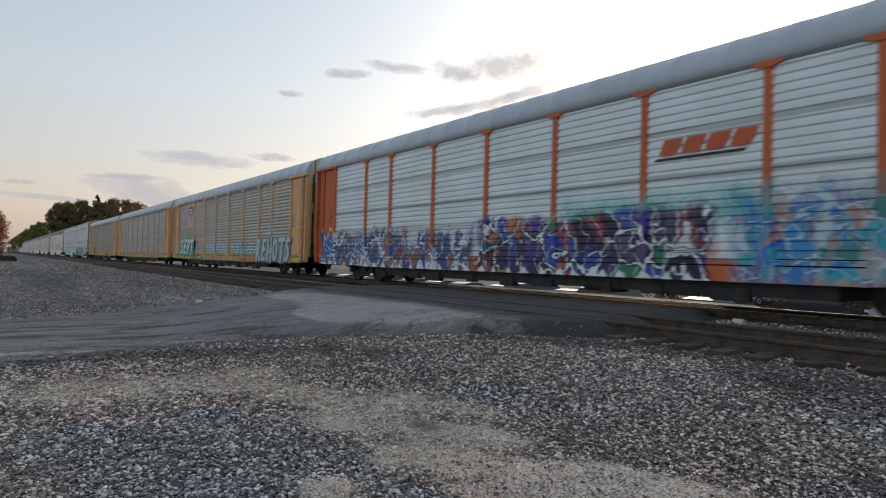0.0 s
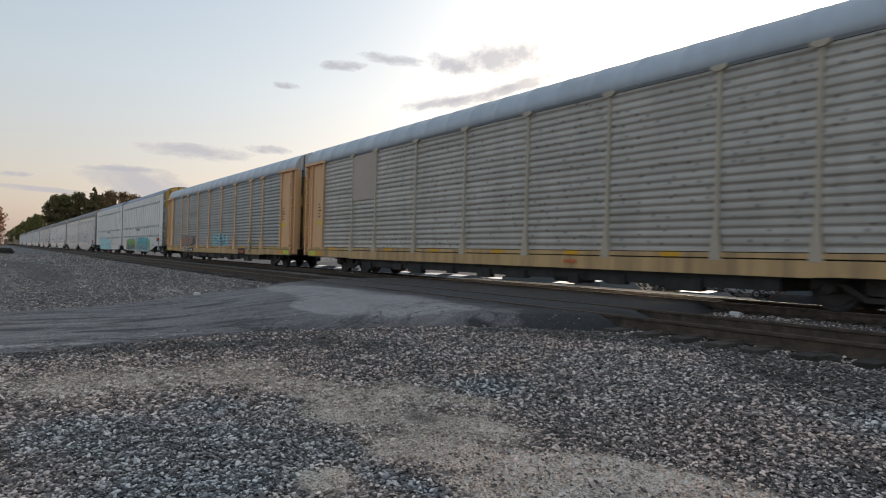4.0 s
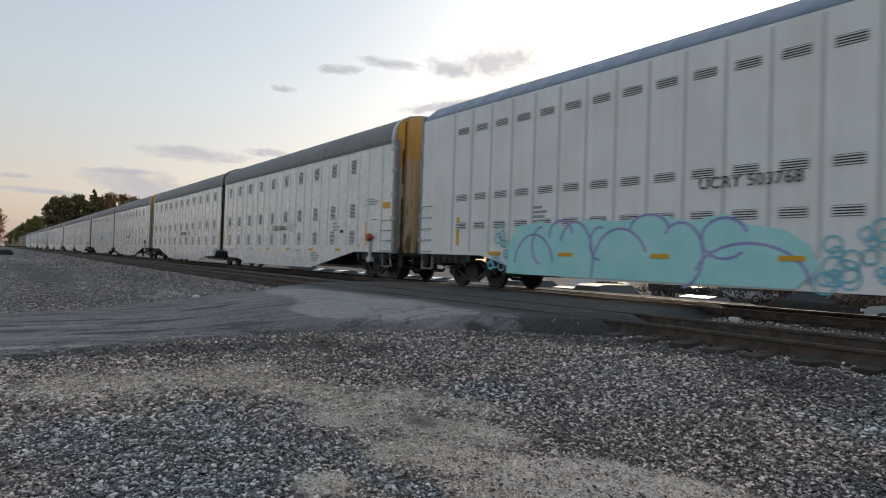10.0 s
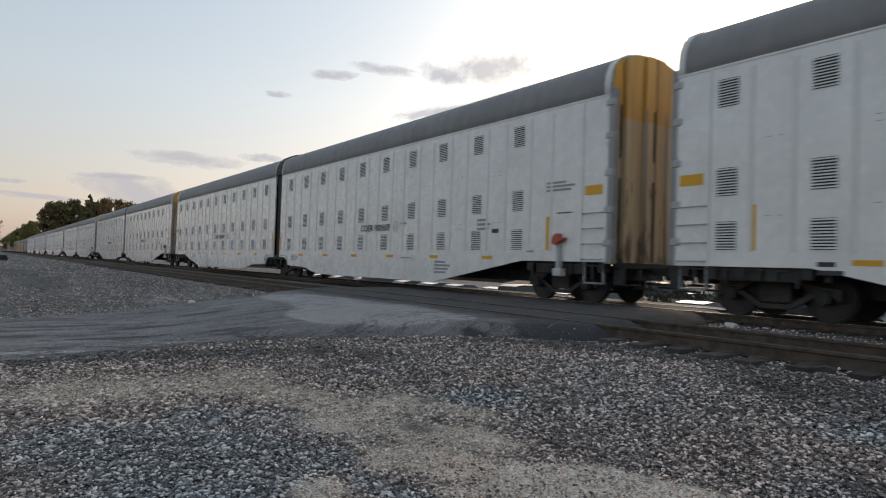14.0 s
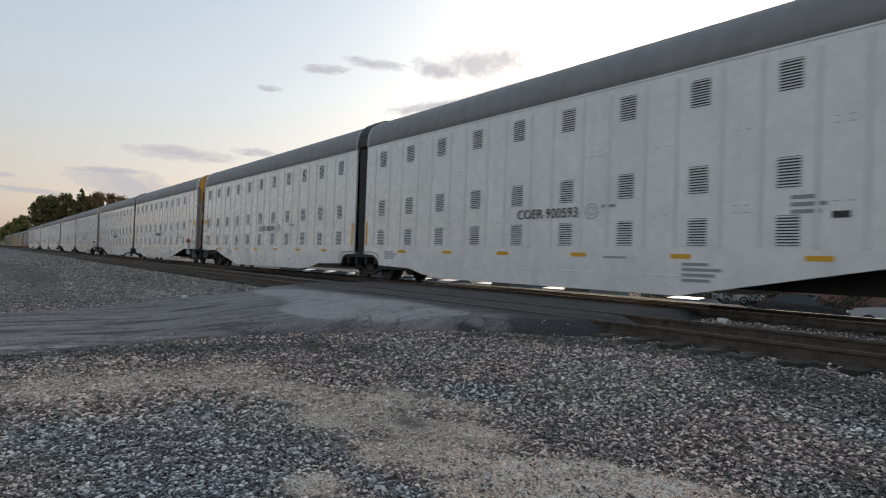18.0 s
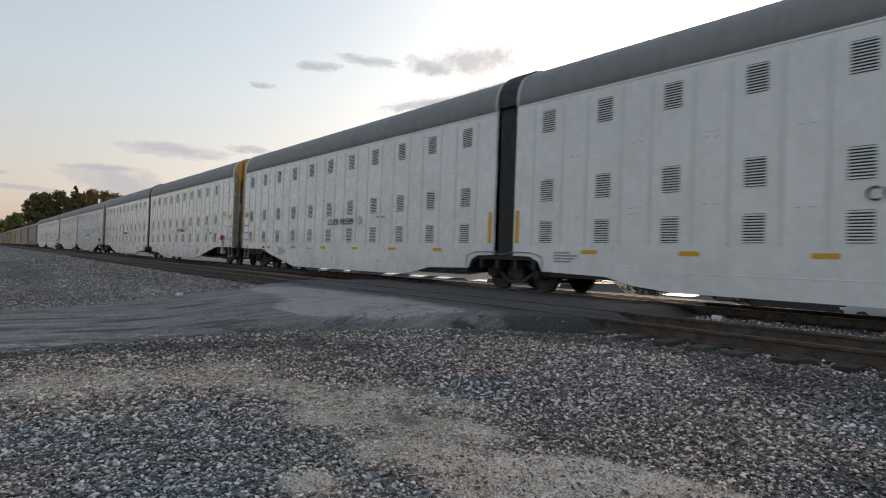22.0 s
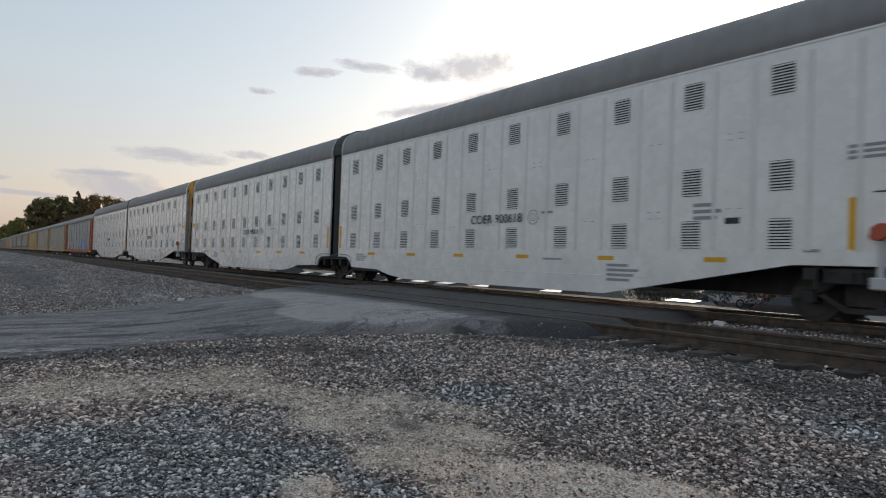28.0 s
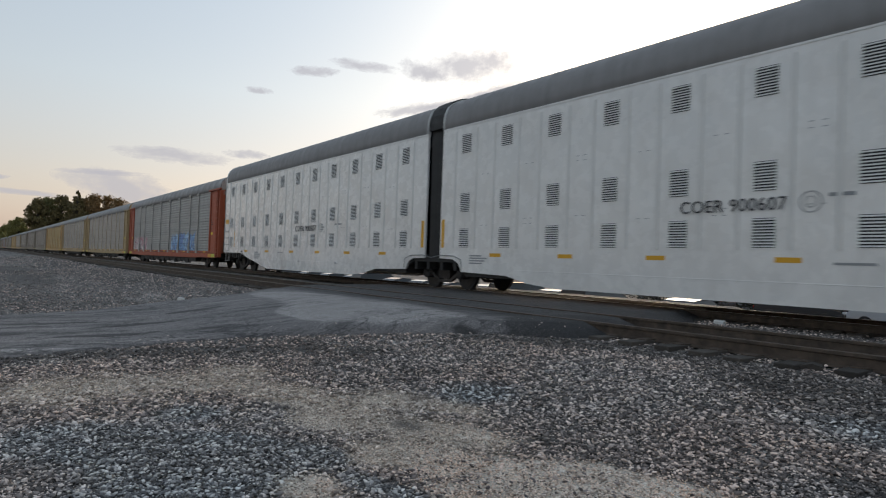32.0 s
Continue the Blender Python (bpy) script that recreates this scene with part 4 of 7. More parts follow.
def long_unit(car, kind):
    """One half of the articulated car."""
    way = 1 if kind == "front" else -1
    xs_ = [1.63 + 1.8275 * k for k in range(10)] if kind == "front" else [-1.76 - 1.8275 * k for k in range(11)]
    end = 21.25 if kind == "front" else -21.2
    for s in (-1, 1):
        bm = bmesh.new()
        prism(bm, side_outline(kind), 1, s * 1.6, s * 1.53)
        wall = part("side_wall", bm, WHITE, car, "white ribbed steel side wall")
        rib = meshed("stiffener", strip_mesh(1.3, 4.95, s, 0.05, 0.026), [WHITE_RIB])
        for x in xs_ + [xs_[-1] + way * 1.83]:
            for dx in (-0.52, 0.5):
                if 0.5 < abs(x + dx) < abs(end) - 0.85:
                    part("stiffener", rib, None, wall, at=(x + dx, s * 1.6, 0))
        bm = bmesh.new()
        box(bm, min(0.45 * way, end), max(0.45 * way, end), s * 1.6 - 0.012, s * 1.6 + 0.012, 5.07, 5.115)
        part("top_rail", bm, WHITE_TRIM, wall)
        bm = bmesh.new()
        a, b = sorted((way * 3.9, way * 15.4))
        prism(bm, [(s * 1.597, 0.67), (s * 1.604, 0.69), (s * 1.597, 0.72)], 0, a, b)
        part("fold_line", bm, WHITE, wall, "low fold along the wall's foot")
        for x in xs_:
            for z in (4.53, 2.71, 1.62):
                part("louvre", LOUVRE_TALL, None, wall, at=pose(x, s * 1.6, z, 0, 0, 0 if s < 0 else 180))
        bm = bmesh.new()
        for i, x in enumerate(xs_[:-1]):
            for z in (3.62, 3.5, 2.12, 1.98):
                for dx in (-0.13, 0.1):
                    if (i * 7 + int(z * 10)) % 3:
                        box(bm, x + way * 0.9 + dx, x + way * 0.9 + dx + 0.09, s * 1.6 - 0.004, s * 1.6 + 0.004, z, z + 0.016)
        tagged(part("rivet_mark", bm, FAINT, wall, "faint grey rivet marks"), kind="stuff")
        marks = ([3.1, 5.77, 8.41, 11.23, 14.06, 16.81] if kind == "front" else [-17.5, -14.45, -11.36, -8.58, -5.86, -3.12])
        for x in marks:
            part("reflector", REF_FLAT, None, wall, "yellow reflector", (x, s * 1.6, 1.11))
        for x in ((0.56, 19.3) if kind == "front" else (-0.58, -19.5)):
            part("reflector", REF_TALL, None, wall, "tall yellow reflector strip", (x, s * 1.6, 1.77))
        bm = bmesh.new()
        a, b = (20.55, 21.1) if kind == "front" else (-21.1, -20.55)
        box(bm, a, b, s * 1.6 - 0.006, s * 1.6 + 0.006, 2.69, 2.93)
        part("warning_plate", bm, REFLECT, wall, "yellow warning plate")
        # corner post, door seam and steps at the coupled end
        bm = bmesh.new()
        box(bm, *sorted((end - way * 0.06, end + way * 0.14)), *sorted((s * 1.4, s * 1.6)), 1.0, 5.25, 0, 0.01)
        part("corner_post", bm, GREY_STEEL, car, "grey steel corner post")
        bm = bmesh.new()
        box(bm, *sorted((end - way * 0.8, end - way * 0.77)), s * 1.6, s * 1.622, 1.05, 5.06)
        part("door_seam", bm, WHITE_TRIM, wall, "raised seam of the end panel")
        grabs(car, end - way * 0.42, s * 1.6, 1.05, 2.45, PALE_STEEL, 0.62)
        bm = bmesh.new()
        for dx in (0.12, 0.72):
            box(bm, end - way * dx - 0.022, end - way * dx + 0.022, s * 1.5, s * 1.55, 0.52, 1.05)
        box(bm, end - way * 0.72, end - way * 0.12, s * 1.46, s * 1.58, 0.5, 0.54)
        part("stirrup_step", bm, GREY_STEEL, car, "grey stirrup step")
    shell_roof("roof", ARCH, 0.42 if way > 0 else end, end if way > 0 else -0.42, ROOF_DARK, car, "dark grey arched steel roof", 0.62, 0.002)
    bm = bmesh.new()
    hood = [(y * 1.015, z + 0.02) for y, z in ARCH]
    prism(bm, hood + [(y * 0.95, z - 0.08) for y, z in ARCH][::-1], 0, min(0.4 * way, 0.5 * way), max(0.4 * way, 0.5 * way), 0, True)
    part("roof_hoop", bm, PALE_STEEL, car, "pale hoop round the roof's end")
    bm = bmesh.new()
    prism(bm, hood + [(y * 0.95, z - 0.08) for y, z in ARCH][::-1], 0, min(end - way * 0.16, end), max(end - way * 0.16, end), 0, True)
    part("roof_hoop", bm, WHITE_TRIM, car, "pale hoop round the roof's end")
    end_door(car, end, way, END_TWO, ARCH)
    bm = bmesh.new()
    lo, hi = min(0.5 * way, end), max(0.5 * way, end)
    box(bm, lo, hi, -1.5, 1.5, 1.02, 1.12)
    box(bm, lo + 2, hi - 2, -0.35, 0.35, 0.45, 1.02)
    box(bm, *sorted((way * 1.65, way * 4.1)), -1.5, 1.5, 0.45, 1.02)
    for k in range(9):
        x = lo + 3 + k * 1.9
        box(bm, x, x + 0.1, -1.5, 1.5, 0.75, 1.02)
    part("underframe", bm, BLACK, car, "black underframe")
    bm = bmesh.new()
    prism(bm, [(0.42 * way, 5.12), (end, 5.12), (end, 1.1), (0.42 * way, 1.1)], 1, -0.05, 0.05)
    part("inner_bulkhead", bm, BLACK, car)
    coupler(car, end, way)
    end_clutter(car, end, way)
    truck(car, 19.3 * way)
    # small notices
    if kind == "front":
        for x, z, w, h, n, mm in ((1.95, 1.12, 0.9, 0.3, 4, FAINT), (7.05 + 7.05, 1.0, 1.0, 0.45, 4, FAINT), (16.3, 2.3, 0.7, 0.4, 3, FAINT), (19.2, 3.15, 1.15, 0.3, 3, FAINT), (19.6, 2.32, 0.9, 0.05, 1, MARK), (18.5, 1.35, 0.45, 0.1, 1, FAINT), (11.9, 2.34, 0.7, 0.12, 1, FAINT), (12.0, 1.1, 1.1, 0.08, 1, FAINT), (17.0, 2.0, 0.5, 0.22, 1, MARK)):
            bars(car, x, z, w, h, n, mm)
        brake_wheel(car, 19.75, 1.6)
    else:
        for x, z, w, h, n, mm in ((-16.2, 1.1, 0.9, 0.4, 4, FAINT), (-18.3, 1.15, 0.5, 0.3, 2, MARK), (-8.3, 2.34, 0.35, 0.3, 3, FAINT), (-7.0, 2.34, 1.0, 0.12, 1, FAINT), (-13.0, 1.1, 1.0, 0.07, 1, FAINT), (-10.6, 0.75, 0.3, 0.1, 2, FAINT), (-6.9, 0.72, 0.3, 0.1, 2, FAINT)):
            bars(car, x, z, w, h, n, mm)


def joint(car, top, arch):
    """Black bellows, hood and shared truck between the two halves."""
    bm = bmesh.new()
    out = [(y * 0.93, z - 0.1 + top) for y, z in arch] + [(1.45, 1.05), (-1.45, 1.05)]
    rings = []
    for k in range(13):
        w = 1.0 if k % 2 else 0.965
        rings.append([bm.verts.new((-0.42 + 0.07 * k, y * w, z)) for y, z in out])
    m = len(out)
    for r0, r1 in zip(rings, rings[1:]):
        for i in range(m):
            bm.faces.new((r0[i], r0[(i + 1) % m], r1[(i + 1) % m], r1[i]))
    bm.faces.new(rings[0][::-1])
    bm.faces.new(rings[-1])
    part("bellows", bm, BELLOWS, car, "black ribbed rubber bellows")
    bm = bmesh.new()
    crown = [(y * 0.99, z + 0.07) for y, z in arch[1:-1]]
    prism(bm, crown + [(y, z - 0.22) for y, z in crown][::-1], 0, -0.4, 0.4)
    part("joint_hood", bm, BLACK, car, "black hood over the joint")
    bm = bmesh.new()
    for s in (-1, 1):
        prism(bm, [(-1.35, 0.97), (-1.5, 0.7), (-1.2, 0.86), (1.2, 0.86), (1.5, 0.7), (1.35, 0.97)], 1, s * 1.4, s * 1.52)
    box(bm, -1.5, 1.5, -1.4, 1.4, 0.86, 1.04)
    part("joint_frame", bm, BLACK, car, "black end frames over the shared truck")
    for s in (-1, 1):
        bm = bmesh.new()
        run_ = [(-1.6, 0.64), (-1.55, 0.95), (-1.2, 1.06), (-0.5, 1.08), (0.0, 1.0), (0.5, 1.08), (1.2, 1.06), (1.55, 0.95), (1.6, 0.64)]
        rings = []
        for x0, z0 in run_:
            rings.append([bm.verts.new((x0 + 0.014 * math.cos(a) * (1 if abs(x0) > 1.5 else 0), s * 1.635 + 0.014 * math.sin(a), z0 + 0.014 * math.cos(a))) for a in (0, 1.57, 3.14, 4.71)])
        for r0, r1 in zip(rings, rings[1:]):
            for i in range(4):
                bm.faces.new((r0[i], r0[(i + 1) % 4], r1[(i + 1) % 4], r1[i]))
        part("brake_pipe", bm, GREY_STEEL, car, "bent grey brake pipe over the truck")
        for x in (-1.05, -0.35, 0.4, 1.1):
            bm = bmesh.new()
            box(bm, x - 0.07, x + 0.07, min(s * 1.12, s * 1.5), max(s * 1.12, s * 1.5), 0.6, 0.9, 0, 0.015)
            part("side_bearing", bm, BLACK, car, "black bearing block")
    truck(car, 0.0)


def dark_roof_car():
    car = root("autorack_car", "white articulated autorack car with dark arched roof", "railway car", "cars of the freight train")
    long_unit(car, "front")
    long_unit(car, "rear")
    joint(car, 0.0, ARCH)
    return car


CARS = []  # each car and its place along the train
NUMBERS = ("COER 900612", "COER 900569", "COER 900593", "COER 900589", "COER 900663", "COER 900618", "COER 900607")
first = dark_roof_car()
for k, num in enumerate(NUMBERS):
    car = first if k == 0 else copy_thing(first, Matrix.Identity(4))
    CARS.append((car, -44.3 * k))
for (car, s0), num in zip(CARS[:7], NUMBERS):
    full = lettering(num, 0.25, MARK)
    word, digits = (lettering(w_, 0.25, MARK) for w_ in num.split())
    shift_x = max(v.co.x for v in full.vertices) - max(v.co.x for v in digits.vertices)
    for x in (9.0, -10.92):
        part("lettering", word, None, car, "black reporting mark", on_side(x, 2.05, -1.634))
        part("lettering", digits, None, car, "black car number", on_side(x + shift_x, 2.05, -1.634))
        bm = bmesh.new()
        for rr, d in ((0.19, 0.012), (0.1, 0.01)):
            for k in range(24):
                a0, a1 = 2 * math.pi * k / 24, 2 * math.pi * (k + 1) / 24
                bm.faces.new([bm.verts.new((x + 2.6 + q * math.cos(a), -1.605, 2.17 + q * math.sin(a))) for q, a in ((rr - d, a0), (rr + d, a0), (rr + d, a1), (rr - d, a1))])
        part("round_mark", bm, FAINT, car, "faint grey round mark")


def spray(m, col, x0, x1, z0, z1, palette, scale=1.4, seed=0.0, edge=0.12, rim=None, ink=(0.03, 0.03, 0.06), tips=False):
    """Layers one sprayed piece over a colour: angular interlocking fields with dark and pale outlines inside a ragged edge."""
    x, z = m.axis(0), m.axis(2)
    wob = m.math("MULTIPLY", m.math("SUBTRACT", m.noise(1.7, 3, m.at(1, 0, 1, seed)), 0.5), 0.9)

    def inside(v, a, b):
        up = m.math("SMOOTH_MIN", m.math("SUBTRACT", v, a), m.math("SUBTRACT", b, v), 0.2)
        return m.math("DIVIDE", m.math("ADD", up, wob), edge)
    mask = m.math("MINIMUM", inside(x, x0, x1), inside(z, z0, z1))
    clamp = m.n.new("ShaderNodeClamp")
    m.l.new(mask, clamp.inputs[0])
    warp = m.n.new("ShaderNodeTexNoise")
    warp.inputs["Scale"].default_value, warp.inputs["Detail"].default_value = 1.8, 1.0
    m.l.new(m.at(1.0, 0.0, 1.0, seed), warp.inputs["Vector"])
    vec = m.mix(0.35, m.at(1.05, 0.0, 0.75, seed), warp.outputs["Color"], "LINEAR_LIGHT")

    def cells(k, feature, out):
        t = m.n.new("ShaderNodeTexVoronoi")
        t.feature, t.distance = feature, "MANHATTAN"
        t.inputs["Scale"].default_value = k
        m.l.new(vec, t.inputs["Vector"])
        return t.outputs[out]

    def pick(k, shift):
        sep = m.n.new("ShaderNodeSeparateColor")
        m.l.new(cells(k, "F1", "Color"), sep.inputs[0])
        n = len(palette)
        out = m.ramp(sep.outputs[shift], [(i / n, c) for i, c in enumerate(palette)])
        out.node.color_ramp.interpolation = "CONSTANT"
        return out, sep.outputs[2]

    fill, _ = pick(scale, 0)
    small, some = pick(scale * 2.1, 1)
    fill = m.mix(m.ramp(some, [(0.62, 0.0), (0.63, 1.0)]), fill, small)
    fill = m.mix(m.ramp(m.noise(1.2, 4, m.at(1, 0, 1, seed + 3)), [(0.4, 0.0), (0.7, 0.35)]), fill, palette[0])
    gap = m.math("SUBTRACT", cells(scale, "F2", "Distance"), cells(scale, "F1", "Distance"))
    fill = m.mix(m.ramp(gap, [(0.1, 0.9), (0.16, 0.0)]), fill, ink)
    fill = m.mix(m.ramp(gap, [(0.035, 1.0), (0.055, 0.0)]), fill, rim or palette[-1])
    curl = m.ramp(m.noise(1.5, 1, m.at(1.2, 0, 0.8, seed + 9)), [(0.474, 0.0), (0.479, 1.0), (0.487, 1.0), (0.492, 0.0)])
    fill = m.mix(curl, fill, rim or palette[-1])
    if tips:  # the letters end below in points over a pale ground
        saw = m.math("PINGPONG", m.math("ADD", x, m.math("MULTIPLY", m.noise(0.9, 2, m.at(1, 0, 0, seed)), 1.2)), 0.33)
        low = m.math("SUBTRACT", m.math("SUBTRACT", z, 0.42), m.math("MULTIPLY", saw, 1.1))
        fill = m.mix(m.ramp(low, [(0.0, 1.0), (0.03, 0.0)]), fill, (0.78, 0.85, 0.86))
    return m.mix(clamp.outputs[0], col, fill)


def sprayed(base, name, pieces):
    """A copy of a paint with sprayed pieces over it."""
    m = Mat(name, base=base)
    col = m.b.inputs["Base Color"].links[0].from_socket
    for p in pieces:
        col = spray(m, col, *p)
    m.l.new(col, m.b.inputs["Base Color"])
    return m.m


BLUES = [(0.06, 0.1, 0.26), (0.74, 0.8, 0.83), (0.24, 0.06, 0.1), (0.1, 0.11, 0.17), (0.05, 0.17, 0.46), (0.7, 0.76, 0.8), (0.34, 0.16, 0.1), (0.06, 0.12, 0.3)]
AQUAS = [(0.12, 0.5, 0.46), (0.2, 0.58, 0.56), (0.42, 0.7, 0.72)]
DEEP = [(0.05, 0.04, 0.11), (0.09, 0.05, 0.36), (0.02, 0.02, 0.05), (0.3, 0.06, 0.09), (0.04, 0.1, 0.44), (0.04, 0.24, 0.13), (0.12, 0.09, 0.2), (0.5, 0.16, 0.06), (0.78, 0.84, 0.86)]
SEAS = [(0.07, 0.34, 0.44), (0.04, 0.19, 0.6), (0.5, 0.27, 0.22), (0.04, 0.42, 0.5), (0.16, 0.15, 0.34), (0.4, 0.42, 0.4), (0.05, 0.3, 0.62), (0.06, 0.24, 0.22), (0.55, 0.68, 0.74)]
SAND = [(0.5, 0.36, 0.24), (0.56, 0.44, 0.33), (0.48, 0.34, 0.22)]
GHOST = paint("old_glue", (0.66, 0.61, 0.5), (0.76, 0.75, 0.72), 1.0, 0.6, streak=False)
OLD_RIB = paint("aged_grey_rib", (0.62, 0.61, 0.6), (0.34, 0.32, 0.3), 0.45, 0.5)
PALE_FRONT = sprayed(OLD_WHITE, "aged_white_dusted", [(3.1, 3.9, 0.5, 1.6, SAND, 1.0, 2.0), (8.5, 9.4, 0.5, 1.7, SAND, 1.0, 3.0)])
PALE_REAR = OLD_WHITE


# -- older white articulated car with a blue-grey roof --
def pale_unit(car, kind):
    way = 1 if kind == "front" else -1
    end = 21.25 if way > 0 else -21.6
    for s in (-1, 1):
        bm = bmesh.new()
        prism(bm, [(0.35 * way, 5.57), (0.35 * way, 1.0), (1.15 * way, 0.97), (1.45 * way, 0.85), (1.55 * way, 0.6), (4.1 * way, 0.5), (14.5 * way, 0.44), (17.0 * way, 0.72), (18.2 * way, 1.0), (end, 1.02), (end, 5.57)], 1, s * 1.6, s * 1.53)
        wall = part("side_wall", bm, PALE_FRONT if kind == "front" else PALE_REAR, car, "aged white ribbed steel side wall with graffiti")
        rib = meshed("stiffener", strip_mesh(1.1, 5.5, s, 0.036), [OLD_RIB])
        for k in range(21):
            part("stiffener", rib, None, wall, at=(way * (1.21 + 0.925 * k), s * 1.6, 0))
        for k in range(20):
            x = way * (1.68 + 0.925 * k)
            for z in (4.92, 2.81, 1.92):
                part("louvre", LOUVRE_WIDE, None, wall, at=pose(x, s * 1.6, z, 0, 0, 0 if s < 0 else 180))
        bm = bmesh.new()
        prism(bm, [(way * 1.8 - 0.28, 3.58), (way * 1.8 + 0.26, 3.6), (way * 1.8 + 0.28, 4.27), (way * 1.8 - 0.26, 4.25)], 1, s * 1.598, s * 1.606)
        part("sticker_ghost", bm, GHOST, wall, "pale tan square of old glue")
        for k in range(6):
            part("reflector", REF_DEEP, None, wall, "yellow reflector", (way * (3.4 + 2.83 * k), s * 1.612, 1.07))
        for x in (0.5 * way, 19.4 * way):
            part("reflector", REF_TALL, None, wall, "tall yellow reflector strip", (x, s * 1.6, 1.75))
        bm = bmesh.new()
        box(bm, end - way * 0.08, end + way * 0.02, s * 1.45, s * 1.63, 1.0, 5.75, 0, 0.01)
        part("corner_post", bm, GREY_STEEL, car, "grey steel corner post")
        grabs(car, end - way * 0.42, s * 1.6, 1.05, 2.8, PALE_STEEL, 0.55)
        bm = bmesh.new()
        for dx in (0.12, 0.72):
            box(bm, end - way * dx - 0.022, end - way * dx + 0.022, s * 1.5, s * 1.55, 0.52, 1.05)
        box(bm, end - way * 0.72, end - way * 0.12, s * 1.46, s * 1.58, 0.5, 0.54)
        part("stirrup_step", bm, GREY_STEEL, car, "grey stirrup step")
    shell_roof("roof", LOW_ARCH, min(0.35 * way, end), max(0.35 * way, end), ROOF_BLUE, car, "blue-grey arched steel roof", 0.945, 0.003)
    end_door(car, end, way, END_PLAIN, LOW_ARCH)
    bm = bmesh.new()
    lo, hi = min(0.5 * way, end), max(0.5 * way, end)
    box(bm, lo, hi, -1.5, 1.5, 1.0, 1.1)
    box(bm, lo + 1.3, hi - 4.2, -1.45, 1.45, 0.46, 1.0) if way > 0 else box(bm, lo + 4.2, hi - 1.3, -1.45, 1.45, 0.46, 1.0)
    part("underframe", bm, BLACK, car, "black underframe")
    bm = bmesh.new()
    prism(bm, [(0.35 * way, 5.5), (end, 5.5), (end, 1.1), (0.35 * way, 1.1)], 1, -0.05, 0.05)
    part("inner_bulkhead", bm, BLACK, car)
    coupler(car, end, way)
    end_clutter(car, end, way)
    truck(car, 19.3 * way)
    part("lettering", lettering("UCRY 503768", 0.24, MARK), None, car, "dark reporting mark", on_side(8.8 if way > 0 else -11.0, 2.48, -1.634))
    bars(car, 16.0 * way, 2.4, 0.6, 0.5, 4, FAINT)
    if way > 0:
        brake_wheel(car, 19.85, 1.55)


pale = root("autorack_car", "aged white articulated autorack car with blue-grey roof and graffiti", "railway car", "cars of the freight train")
pale_unit(pale, "front")
pale_unit(pale, "rear")
joint(pale, -0.02, LOW_ARCH)
CARS.append((pale, 44.75))

# -- rack cars with posts and corrugated panels --
RACK_ARCH = [(-1.56, 4.93), (-1.53, 5.18), (-1.41, 5.44), (-1.16, 5.66), (-0.72, 5.83), (0.0, 5.9)]
RACK_ARCH = RACK_ARCH + [(-y, z) for y, z in RACK_ARCH[-2::-1]]
POSTS = [-9.11, -7.17, -4.31, -1.45, 1.43, 4.29, 7.15, 9.11]


FLUTE = ((0.0, 0.0), (0.002, 0.16), (0.013, 0.36), (0.024, 0.5), (0.024, 0.62), (0.013, 0.78), (0.002, 0.9))
GROOVE = ((0.0, 0.0), (0.0, 0.52), (0.04, 0.58), (0.045, 0.84), (0.004, 0.95))


def corrugated(x0, x1, s, wave):
    """A sheet with ridges along x: soft flutes, or broad flats with narrow grooves."""
    prof = []
    z, out = 1.08, s * 1.5
    pitch = 0.178
    while z < 4.86:
        prof += [(out - s * d, z + pitch * u) for d, u in wave]
        z += pitch
    bm = bmesh.new()
    prof.append((out, min(z, 4.9)))
    prof += [(out - s * 0.12, prof[-1][1]), (out - s * 0.12, 1.08)]
    prism(bm, prof, 0, x0, x1)
    return bm


END_MARKS = [meshed("reflector", plate_mesh(w, 0.2), [paint(n, c, (0.3, 0.22, 0.08), 0.4, 0.45)]) for w, n, c in ((0.62, "worn_orange", (0.72, 0.34, 0.02)), (0.7, "lime_green", (0.62, 0.66, 0.05)))]


